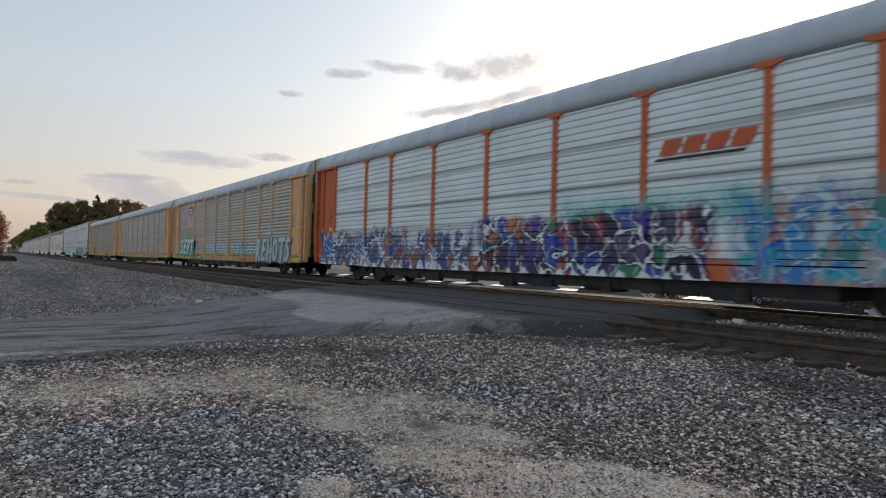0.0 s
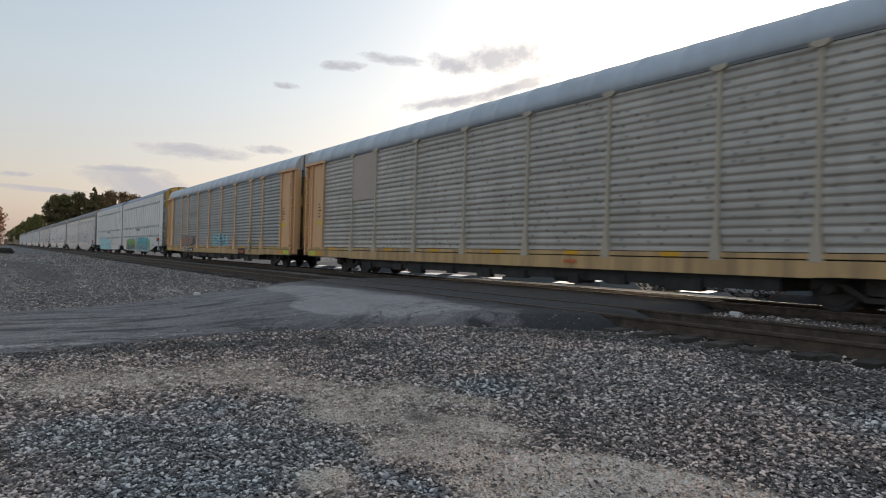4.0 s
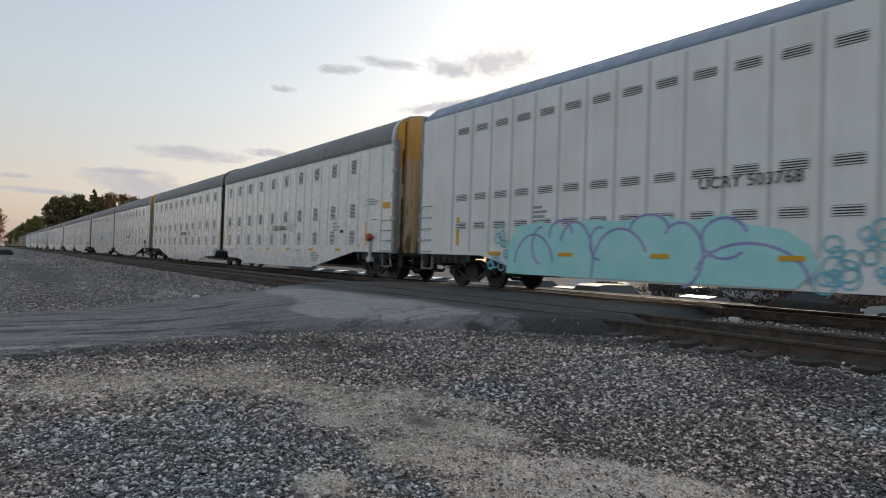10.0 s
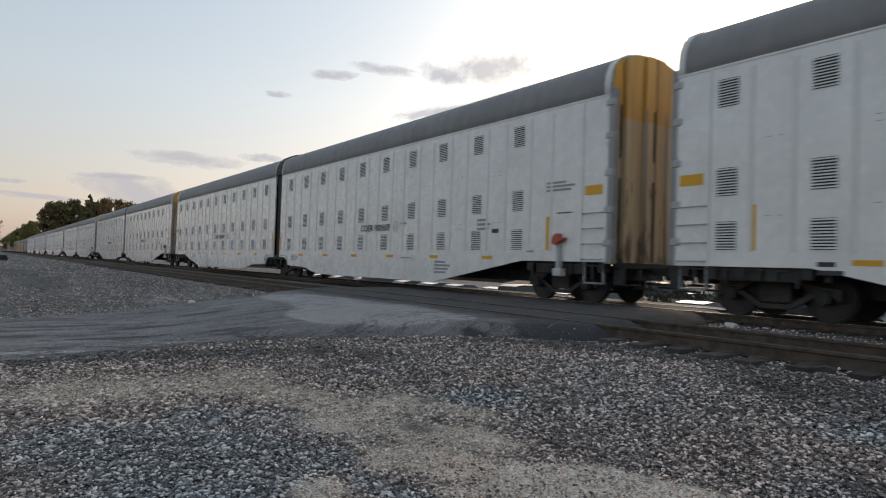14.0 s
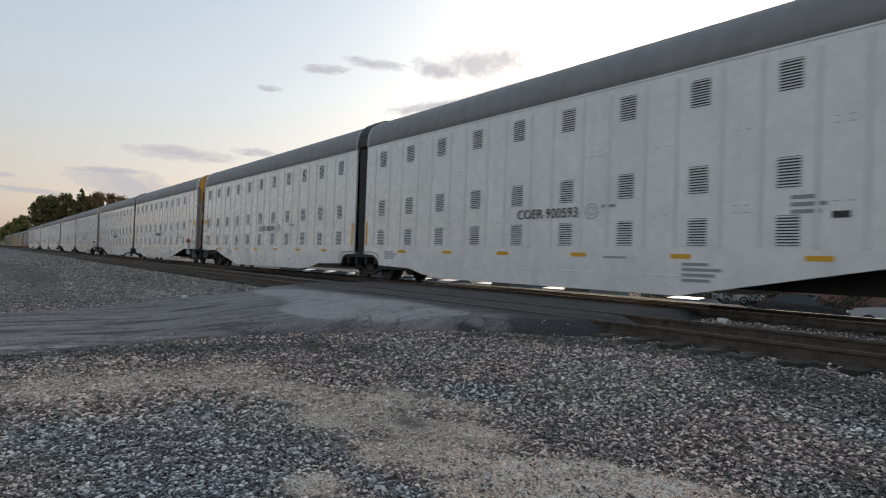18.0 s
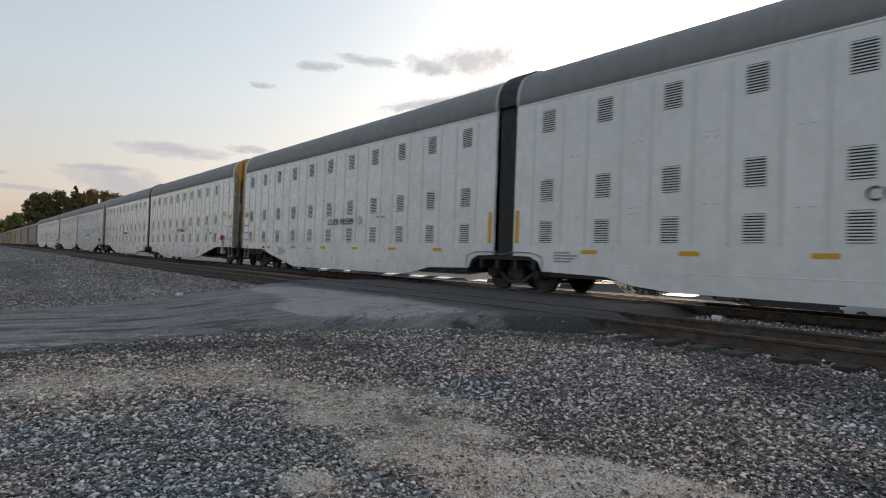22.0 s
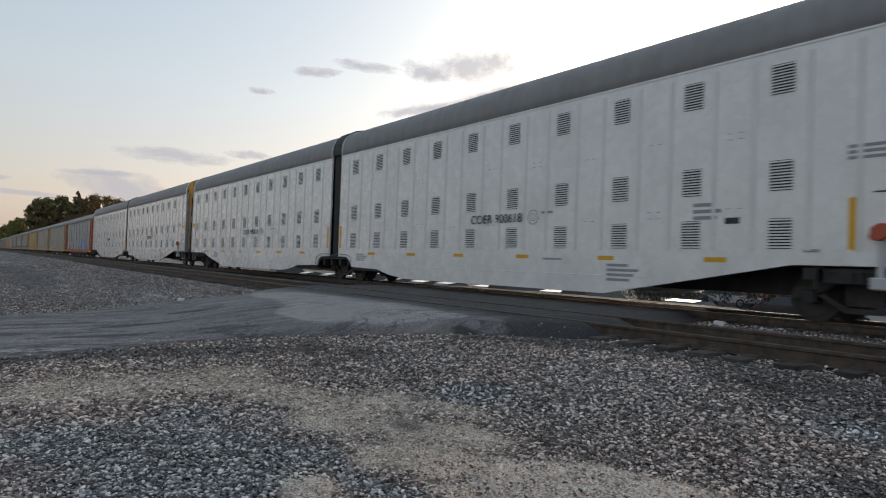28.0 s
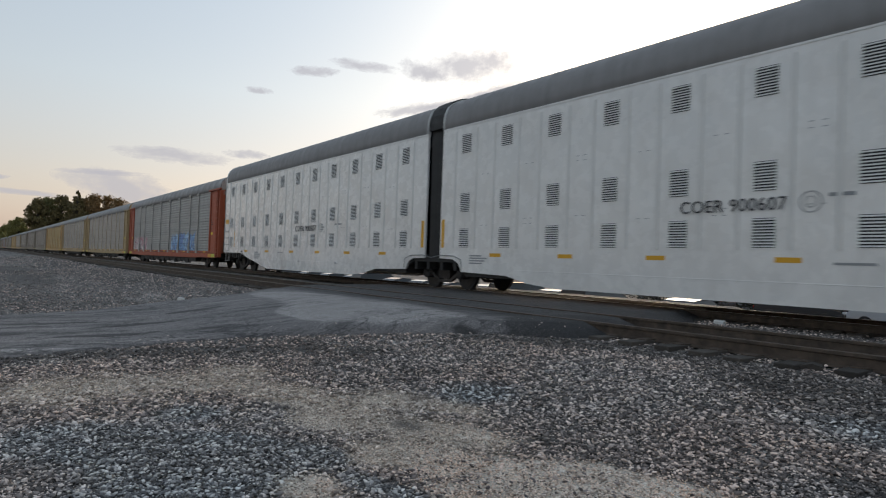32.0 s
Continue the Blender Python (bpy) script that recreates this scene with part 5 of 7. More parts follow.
def rack_car(body, panel, label, posts=POSTS, end_mat=None, sill=None, post=None, wave=FLUTE, slim=1.0, marks=True, top=None):
    car = root("autorack_car", label, "railway car", "cars of the freight train")
    bays = [-11.85, *posts, 11.85]
    for s in (-1, 1):
        for a, b in zip(bays, bays[1:]):
            part("side_panel", corrugated(a, b, s, wave), panel, car, "corrugated perforated side panel")
        for x in posts:
            bm = bmesh.new()
            y0, y1 = sorted((s * 1.44, s * 1.535))
            box(bm, x - 0.085 * slim, x + 0.085 * slim, y0, y1, 1.0, 4.92, 0, 0.008)
            prism(bm, [(x + slim * d, h) for d, h in ((-0.21, 0.9), (0.21, 0.9), (0.19, 1.08), (0.088, 1.6), (-0.088, 1.6), (-0.19, 1.08))], 1, s * 1.45, s * 1.57)
            prism(bm, [(x + slim * d, h) for d, h in ((-0.3, 4.93), (-0.3, 4.86), (-0.09, 4.8), (0.09, 4.8), (0.3, 4.86), (0.3, 4.93))], 1, s * 1.46, s * 1.57)
            part("post", bm, post or body, car)
        bm = bmesh.new()
        y0, y1 = sorted((s * 1.42, s * 1.56))
        prism(bm, [(-13.3, 0.93), (-13.3, 0.66), (-9.4, 0.64), (-8.9, 0.61), (8.9, 0.61), (9.4, 0.64), (13.3, 0.66), (13.3, 0.93)], 1, y0, y1)
        box(bm, -13.5, 13.5, *sorted((s * 1.42, s * 1.55)), 0.96, 1.06)
        part("side_sill", bm, sill or (SILL if body is YELLOW else body), car, "dented steel side sill")
        bm = bmesh.new()
        box(bm, -13.4, 13.4, *sorted((s * 1.38, s * 1.5)), 4.86, 4.96)
        part("top_chord", bm, BLACK, car)
        for x in (-10.8, -6.0, -3.0, 0.3, 3.2, 6.1, 11.0) if marks else ():
            part("reflector", REF_FLAT, None, car, "yellow reflector", (x, s * 1.556, 1.01))
        for e in (-1, 1):
            bm = bmesh.new()
            a, b = sorted((e * 11.85, e * 13.2))
            box(bm, a, b, *sorted((s * 1.4, s * 1.5)), 0.95, 4.88)
            a, b = sorted((e * 13.2, e * 13.82))
            box(bm, a, b, *sorted((s * 1.25, s * 1.36)), 0.95, 4.88)
            for x in (11.92, 13.12):
                box(bm, e * x - 0.07, e * x + 0.07, *sorted((s * 1.5, s * 1.57)), 0.95, 4.88, 0, 0.01)
            door = part("end_panel", bm, body, car, "plain painted panel at the car's end")
            bm = bmesh.new()
            a, b = sorted((e * 11.7, e * 13.9))
            box(bm, a, b, *sorted((s * 1.47, s * 1.62)), 4.86, 4.97, 0, 0.015)
            part("header", bm, body, door)
            bm = bmesh.new()
            for x in (13.32, 13.78):
                box(bm, e * x - 0.05, e * x + 0.05, *sorted((s * 1.36, s * 1.56)), 0.7, 4.85)
            for k in range(11):
                z = 0.85 + 0.38 * k
                drum(bm, min(e * 13.3, e * 13.8), s * 1.59, z, 0.018, 0, 0.5, 0, 6)
            part("ladder", bm, body, door, "steel rung ladder")
            bm = bmesh.new()
            box(bm, e * 12.27 - 0.2, e * 12.27 + 0.2, s * 1.5 - 0.006, s * 1.5 + 0.006, 2.1, 2.26)
            part("warning_plate", bm, LEMON, door, "bright yellow warning plate")
            bm = bmesh.new()
            for k in range(5):
                z = 3.0 - 0.14 * k
                box(bm, e * 12.27 - 0.17, e * 12.27 + 0.1 * ((k * 7) % 3) - 0.05, s * 1.5 - 0.004, s * 1.5 + 0.004, z, z + 0.06)
            part("notice", bm, MARK, door)
    for e in (-1, 1) if marks else ():
        for s in (-1, 1):
            part("reflector", END_MARKS[0], None, car, "orange reflector at the sill's end", (e * 12.15, s * 1.562, 0.79))
            part("reflector", END_MARKS[1], None, car, "lime reflector at the sill's end", (e * 12.85, s * 1.562, 0.79))
    roof = shell_roof("roof", RACK_ARCH, -13.8, 13.8, top or ROOF_GALV, car, "galvanised arched roof", 1.22)
    for e in (-1, 1):
        end_door(car, e * 13.8, e, end_mat or END_YW, RACK_ARCH, 0.95, False)
        coupler(car, e * 13.5, e)
        truck(car, e * 10.05)
    bm = bmesh.new()
    box(bm, -13.5, 13.5, -1.42, 1.42, 0.85, 1.0)
    box(bm, -8.4, 8.4, -1.36, 1.36, 0.33, 0.85)
    box(bm, -13.2, 13.2, -1.4, 1.4, 0.62, 0.86)
    for k in range(9):
        x = -7.9 + 1.75 * k + 0.4 * math.sin(k * 2.3)
        box(bm, x, x + 0.35 + 0.25 * (k % 3), -1.43, -1.2, 0.22 + 0.05 * (k % 2), 0.5, 0, 0.015)
    for k in range(12):
        x = -8.8 + 1.6 * k
        box(bm, x - 0.06, x + 0.06, -1.42, 1.42, 0.6, 0.85)
    drum(bm, 3.0, -1.2, 0.42, 0.18, -0.6, 0.6, 0, 14)
    part("underframe", bm, BLACK, car, "black underframe with air tank")
    bm = bmesh.new()
    box(bm, -13.4, 13.4, -0.05, 0.05, 1.05, 4.9)
    part("inner_bulkhead", bm, BLACK, car)
    return car


LEMON = paint("lemon_plate", (0.8, 0.62, 0.02), (0.3, 0.25, 0.05), 0.3, 0.5)


A_PIECES = [
    (-13.3, -1.9, 0.3, 2.15, BLUES, 1.15, 1.0, 0.3, (0.82, 0.87, 0.9), (0.05, 0.11, 0.36), True),
    (1.6, 7.4, 1.6, 2.75, AQUAS, 1.1, 5.0, 0.6, (0.5, 0.74, 0.76), (0.08, 0.4, 0.4)),
    (-1.9, 6.2, 0.3, 2.3, DEEP, 0.95, 4.0, 0.3, (0.82, 0.87, 0.89), (0.02, 0.02, 0.06), True),
    (6.2, 13.9, 0.3, 2.6, SEAS, 2.1, 8.0, 0.5, (0.5, 0.66, 0.74), (0.04, 0.17, 0.4)),
]
A_PANEL = sprayed(PANEL_SILVER, "silver_panel_sprayed", A_PIECES)
A_BODY = sprayed(ORANGE, "orange_sprayed", A_PIECES)
car_a = rack_car(A_BODY, A_PANEL, "orange and silver autorack car covered in graffiti", end_mat=END_OW, wave=GROOVE, marks=False)
CARS.append((car_a, 168.15))
SKY = [(0.3, 0.5, 0.66), (0.42, 0.58, 0.7), (0.16, 0.3, 0.5), (0.36, 0.55, 0.7), (0.3, 0.26, 0.24), (0.5, 0.66, 0.76)]
EMBER = [(0.22, 0.5, 0.68), (0.45, 0.2, 0.13), (0.3, 0.58, 0.72), (0.12, 0.3, 0.46), (0.32, 0.27, 0.23), (0.35, 0.62, 0.76)]
B_PIECES = [(-12.85, -12.2, 2.75, 3.2, [(0.16, 0.1, 0.3), (0.3, 0.22, 0.42), (0.6, 0.6, 0.62)], 2.4, 7.0, 0.3), (-12.8, -12.1, 2.1, 2.6, [(0.4, 0.26, 0.15), (0.6, 0.58, 0.56), (0.34, 0.2, 0.1)], 2.2, 11.0, 0.4), (-6.4, -4.6, 0.9, 1.7, [(0.24, 0.4, 0.38), (0.28, 0.42, 0.4), (0.22, 0.36, 0.35)], 1.2, 4.0, 0.5, (0.3, 0.45, 0.43), (0.2, 0.34, 0.33)), (2.3, 6.9, 0.85, 1.85, EMBER, 1.6, 3.0, 0.2, (0.5, 0.68, 0.78), (0.16, 0.13, 0.13)), (-3.9, 1.4, 0.95, 1.85, SKY, 1.7, 6.0, 0.3, (0.55, 0.68, 0.78), (0.22, 0.24, 0.27)), (8.4, 9.6, 2.1, 2.5, SKY, 2.4, 9.0)]
car_b = rack_car(sprayed(YELLOW, "yellow_sprayed", B_PIECES), sprayed(PANEL_GREY, "grey_panel_sprayed", B_PIECES), "yellow and grey autorack car with a shield emblem and graffiti", sill=SILL)
CARS.append((car_b, 139.27))
car_c = rack_car(YELLOW, PANEL_GREY, "yellow and grey corrugated autorack car", post=FADED, slim=0.6)
CARS.append((car_c, 110.35))
D_PIECES = [(-0.5, 3.0, 0.75, 2.0, [(0.12, 0.45, 0.52), (0.3, 0.32, 0.32), (0.08, 0.3, 0.38), (0.3, 0.55, 0.6)], 1.6, 2.5, 0.3), (-6.9, -4.6, 3.1, 3.8, [(0.07, 0.075, 0.08), (0.2, 0.2, 0.195), (0.12, 0.125, 0.13)], 1.3, 6.0, 0.7, (0.24, 0.24, 0.235), (0.05, 0.05, 0.055)), (-4.1, -2.6, 1.1, 1.8, [(0.3, 0.3, 0.42), (0.36, 0.36, 0.4)], 2.0, 8.0, 0.5)]
car_d = rack_car(sprayed(YELLOW, "yellow_tagged", D_PIECES), sprayed(PANEL_SLATE, "grey_panel_tagged", D_PIECES), "yellow and grey autorack car with faded tags", sill=SILL)
CARS.append((car_d, 81.4))

# -- the tail of the train --
TAIL0, PITCH = -302.2, 28.42
ROOF_TAIL = paint("sooty_roof", (0.27, 0.265, 0.265), (0.17, 0.165, 0.16), 0.5, 0.6)
far_orange = rack_car(paint("tail_red", (0.42, 0.1, 0.05), (0.2, 0.07, 0.05), 0.4, 0.6), sprayed(PANEL_SLATE, "tail_silver", [(2.0, 8.5, 0.7, 2.3, [(0.08, 0.2, 0.5), (0.1, 0.3, 0.6), (0.3, 0.5, 0.7)], 1.6, 3.0), (-11.5, -6.0, 1.0, 2.2, [(0.4, 0.1, 0.15), (0.5, 0.3, 0.35), (0.6, 0.55, 0.55)], 1.6, 7.0)]), "red-ended silver autorack car with blue graffiti", end_mat=END_OW, post=PANEL_SLATE, top=ROOF_TAIL)
CARS.append((far_orange, TAIL0))
far_yellow = rack_car(SILL, PANEL_YELLOW, "all yellow corrugated autorack car", top=ROOF_TAIL)
GREY_BODY = paint("weathered_tan_body", (0.31, 0.275, 0.225), (0.16, 0.135, 0.11), 0.5, 0.6)
OCHRE = paint("dull_ochre", (0.46, 0.33, 0.17), (0.2, 0.15, 0.1), 0.6, 0.6)
far_tan = rack_car(GREY_BODY, PANEL_TAN, "weathered tan and grey corrugated autorack car", end_mat=END_PLAIN, top=ROOF_TAIL)
far_grey = rack_car(OCHRE, PANEL_TAN, "dull ochre and grey corrugated autorack car", post=FADED, end_mat=END_PLAIN, top=ROOF_TAIL)
for k in range(1, 19):
    src = {1: far_grey, 2: far_grey, 3: far_yellow, 7: far_grey, 8: far_yellow, 11: far_orange}.get(k, far_tan)
    ob = src if k in (1, 3, 4) else copy_thing(src, Matrix.Identity(4))
    CARS.append((ob, TAIL0 - PITCH * k))


# -- painted emblems and readable letters --
def flat(outline, depth=0.006):
    """A thin plate on the near side, from (x, z) pairs."""
    bm = bmesh.new()
    prism(bm, outline, 1, 0.0, -depth)
    return bm


PLATE_YELLOW = paint("emblem_plate", (0.8, 0.48, 0.24), (0.25, 0.16, 0.08), 0.3, 0.6)
SHIELD_BLUE = paint("emblem_blue", (0.05, 0.13, 0.5), (0.12, 0.18, 0.4), 0.3, 0.5)
SHIELD_WHITE = paint("emblem_white", (0.75, 0.74, 0.72), (0.5, 0.45, 0.4), 0.3, 0.5)
SHIELD_RED = paint("emblem_red", (0.55, 0.16, 0.14), (0.4, 0.25, 0.2), 0.3, 0.5)
LOGO_RED = paint("logo_red", (0.62, 0.11, 0.035), (0.4, 0.12, 0.06), 0.3, 0.5)
TAG_TEAL = sprayed(paint("tag_teal", (0.03, 0.47, 0.41), (0.08, 0.34, 0.31), 0.35, 0.5), "tag_teal_worn", [])
TAG_WHITE = paint("tag_white", (0.86, 0.87, 0.88), (0.6, 0.62, 0.66), 0.3, 0.5)
TAG_BLACK = paint("tag_black", (0.02, 0.02, 0.03), (0.05, 0.05, 0.06), 0.3, 0.5)
TAG_PALE = paint("tag_pale_blue", (0.5, 0.62, 0.68), (0.3, 0.36, 0.4), 0.4, 0.5)

# shield on its yellow plate
emblem = part("emblem_plate", flat([(-9.11, 2.98), (-7.17, 2.98), (-7.17, 4.84), (-9.11, 4.84)], 0.02), PLATE_YELLOW, car_b, "yellow plate with a striped shield", (0, -1.512, 0))
sx, sz, sw = -8.2, 3.95, 0.67
top = [(sx - sw, sz), (sx + sw, sz), (sx + sw * 1.02, sz + 0.45), (sx + sw * 0.86, sz + 0.62), (sx + sw * 0.5, sz + 0.66), (sx, sz + 0.74), (sx - sw * 0.5, sz + 0.66), (sx - sw * 0.86, sz + 0.62), (sx - sw * 1.02, sz + 0.45)]
part("shield_top", flat(top), SHIELD_BLUE, emblem, "blue head of the shield", (0, -0.024, 0))
bot = [(sx - sw, sz), (sx - sw * 0.96, sz - 0.45), (sx - sw * 0.6, sz - 0.7), (sx, sz - 0.84), (sx + sw * 0.6, sz - 0.7), (sx + sw * 0.96, sz - 0.45), (sx + sw, sz)]
part("shield_field", flat(bot), SHIELD_WHITE, emblem, "white field of the shield", (0, -0.024, 0))
for k in range(6):
    x = sx - sw + 0.1 + 0.205 * k
    low = sz - 0.8 + 0.36 * abs(x + 0.03 - sx) / sw
    part("shield_stripe", flat([(x, low), (x + 0.085, low), (x + 0.085, sz - 0.02), (x, sz - 0.02)]), SHIELD_RED, emblem, "red stripe", (0, -0.031, 0))
for z, w in ((sz + 0.4, 0.9), (sz + 0.16, 0.95)):
    part("shield_bar", flat([(sx - w / 2, z - 0.06), (sx + w / 2, z - 0.06), (sx + w / 2, z + 0.06), (sx - w / 2, z + 0.06)]), SHIELD_WHITE, emblem, "white bar", (0, -0.031, 0))

part("emblem_plate", flat([(-9.05, 3.0), (-7.22, 3.0), (-7.22, 4.82), (-9.05, 4.82)], 0.008), paint("faded_emblem", (0.5, 0.4, 0.34), (0.42, 0.38, 0.33), 0.7, 0.6), car_c, "faded pinkish emblem plate", (0, -1.508, 0))
# the slanted red company sign, as plain shapes
for k in range(4):
    x = 4.7 + 0.56 * k
    out = [(x, 3.36), (x + 0.44, 3.36), (x + 0.62, 3.7), (x + 0.14, 3.7)]
    part("company_sign", flat(out, 0.008), LOGO_RED, car_a, "slanted red sign", (0, -1.512, 0))
part("company_sign", flat([(4.6, 3.24), (6.7, 3.24), (6.74, 3.3), (4.62, 3.3)], 0.008), MARK, car_a, "black rule under the sign", (0, -1.512, 0))

# big sprayed letters
cloudy = []
for k in range(40):
    a = 2 * math.pi * k / 40
    cloudy.append((-8.9 + (2.12 + 0.14 * math.sin(7 * a)) * math.copysign(abs(math.cos(a)) ** 0.35, math.cos(a)), 1.5 + (0.68 + 0.07 * math.sin(9 * a + 1)) * math.copysign(abs(math.sin(a)) ** 0.45, math.sin(a))))
tag = part("sprayed_word", flat(cloudy, 0.004), TAG_TEAL, car_b, "teal sprayed patch with a white word", (0, -1.596, 0))


def ribbon(bm, pts, w, y=0.0):
    """A flat sprayed line through (x, z) pairs."""
    pairs = []
    for k, (x, z) in enumerate(pts):
        (xa, za), (xb, zb) = pts[max(0, k - 1)], pts[min(len(pts) - 1, k + 1)]
        n = math.hypot(xb - xa, zb - za) or 1.0
        dx, dz = -(zb - za) / n * w / 2, (xb - xa) / n * w / 2
        pairs.append((bm.verts.new((x + dx, y, z + dz)), bm.verts.new((x - dx, y, z - dz))))
    for (a, b), (c, d) in zip(pairs, pairs[1:]):
        bm.faces.new((a, b, d, c))


STROKES = {
    "S": [[(0.72, 0.95), (0.45, 1.0), (0.22, 0.86), (0.3, 0.66), (0.55, 0.5), (0.6, 0.28), (0.4, 0.06), (0.05, 0.06)]],
    "E": [[(0.75, 0.98), (0.32, 0.96), (0.22, 0.5), (0.12, 0.06), (0.62, 0.05)], [(0.22, 0.52), (0.62, 0.54)]],
    "P": [[(0.3, 0.98), (0.12, 0.0)], [(0.2, 0.95), (0.6, 0.98), (0.78, 0.78), (0.6, 0.5), (0.22, 0.46)]],
    "T": [[(0.0, 0.95), (1.0, 1.0)], [(0.58, 0.95), (0.4, -0.02)]],
    "R": [[(0.1, 0.0), (0.1, 1.0)], [(0.1, 0.97), (0.6, 0.92), (0.62, 0.66), (0.14, 0.5)], [(0.3, 0.5), (0.75, 0.0)]],
    "M": [[(0.08, 0.0), (0.12, 1.0), (0.42, 0.42), (0.72, 1.0), (0.8, 0.0)]],
    "O": [[(0.4 + 0.32 * math.cos(0.63 * k), 0.5 + 0.46 * math.sin(0.63 * k)) for k in range(11)]],
}


def brushed_word(txt, x, z, step, h, wide, layers, parent):
    """Letters of broad round-ended strokes, one over another: shadow, outline, face."""
    for i, ch in enumerate(txt):
        for mat, grow, dx, dz, y in layers:
            bm = bmesh.new()
            for k, line in enumerate(STROKES[ch]):
                pts = [(x + step * (i + u * 0.88) + 0.1 * h * v + dx, z + h * v + dz) for u, v in line]
                yy = -0.0004 * 2 * k
                ribbon(bm, pts, wide + grow, yy)
                for j, (px, pz) in enumerate(pts):
                    bm.faces.new([bm.verts.new((px + (wide + grow) / 2 * math.cos(a * math.pi / 8), yy - 0.0004 - 0.00002 * j, pz + (wide + grow) / 2 * math.sin(a * math.pi / 8))) for a in range(16)])
            part("sprayed_letter", bm, mat, parent, "sprayed round-ended letter", (0, y, 0))


brushed_word("SEPT", -10.66, 1.04, 0.96, 0.98, 0.23, ((TAG_BLACK, 0.13, 0.06, -0.06, -0.006), (TAG_WHITE, 0.02, 0.0, 0.0, -0.012)), tag)
for car, x0 in ((car_b, -7.0), (car_d, -7.6)):
    sign = part("stencil_plate", flat([(x0 - 0.1, 0.66), (x0 + 2.35, 0.66), (x0 + 2.35, 0.88), (x0 - 0.1, 0.88)], 0.004), BLACK, car, "dark patch under stencilled marks", (0, -1.562, 0))
    for k in range(10):
        if k != 4:
            xx = x0 + 0.22 * k
            part("stencil_bar", flat([(xx, 0.7), (xx + 0.15, 0.7), (xx + 0.15, 0.84), (xx, 0.84)], 0.004), WHITE_MARK, sign, "pale bar", (0, -0.005, 0))
bars(car_c, 3.0, 0.86, 0.7, 0.14, 1, ORANGE)

ghost = [(-11.45 + 0.3 * math.cos(2 * math.pi * k / 24), 1.45 + 0.36 * math.sin(2 * math.pi * k / 24)) for k in range(24)]
roundel = part("sprayed_disc", flat(ghost, 0.004), END_TAN, car_b, "faded brown sprayed disc", (0, -1.574, 0))
for k in range(6):
    a = 2 * math.pi * k / 6 + 0.3
    cx, cz = -11.45 + 0.17 * math.cos(a), 1.45 + 0.2 * math.sin(a)
    part("disc_spot", flat([(cx - 0.05, cz - 0.05), (cx + 0.05, cz - 0.06), (cx + 0.06, cz + 0.05), (cx - 0.04, cz + 0.06)], 0.003), TAG_PALE, roundel, "pale sprayed spot", (0, -0.006, 0))

# pale swollen word with dark outlines
S_HAZE = paint("sprayed_haze", (0.3, 0.36, 0.38), (0.2, 0.34, 0.36), 0.8, 0.5)
TAG_ICE = sprayed(paint("tag_ice", (0.56, 0.68, 0.74), (0.3, 0.45, 0.52), 0.6, 0.5), "tag_ice_worn", [])


haze = [(7.0 + 5.0 * u + 0.25 * math.sin(9 * u), z) for u, z in [(k / 12, 0.62 + 0.08 * math.sin(k * 1.9)) for k in range(13)]] + [(7.0 + 5.0 * u, z) for u, z in [(k / 12, 1.95 + 0.1 * math.sin(k * 2.3)) for k in range(12, -1, -1)]]
remark = part("sprayed_word", flat(haze, 0.003), S_HAZE, car_b, "blue-grey sprayed patch with a pale word", (0, -1.574, 0))
brushed_word("REMOTS", 7.05, 0.74, 0.86, 1.1, 0.24, ((TAG_BLACK, 0.14, 0.03, -0.03, -0.006), (TAG_ICE, 0.02, 0.0, 0.0, -0.012)), remark)


def blob(r, cx, cz, w, h, jag=0.0):
    """The swollen outline of one sprayed letter."""
    a0, b0 = r.uniform(0, 6.28), r.uniform(0.05, 0.11)
    pts = []
    for k in range(26):
        a = 2 * math.pi * k / 26
        q = 1 + b0 * math.sin(3 * a + a0) + 0.04 * math.sin(5 * a + 2 * a0) + jag * (r.uniform(-0.5, 1.0) if k % 3 == 0 and a > math.pi else 0.0)
        u = math.copysign(abs(math.cos(a)) ** 0.6, math.cos(a))
        v = math.copysign(abs(math.sin(a)) ** 0.55, math.sin(a))
        pts.append((cx + w * 0.5 * q * u + 0.12 * h * v * (b0 - 0.08) * 10, cz + h * 0.5 * q * v))
    return pts


def grown(pts, d):
    cx, cz = sum(p[0] for p in pts) / len(pts), sum(p[1] for p in pts) / len(pts)
    return [(x + d * (x - cx) / math.hypot(x - cx, z - cz), z + d * (z - cz) / math.hypot(x - cx, z - cz)) for x, z in pts]


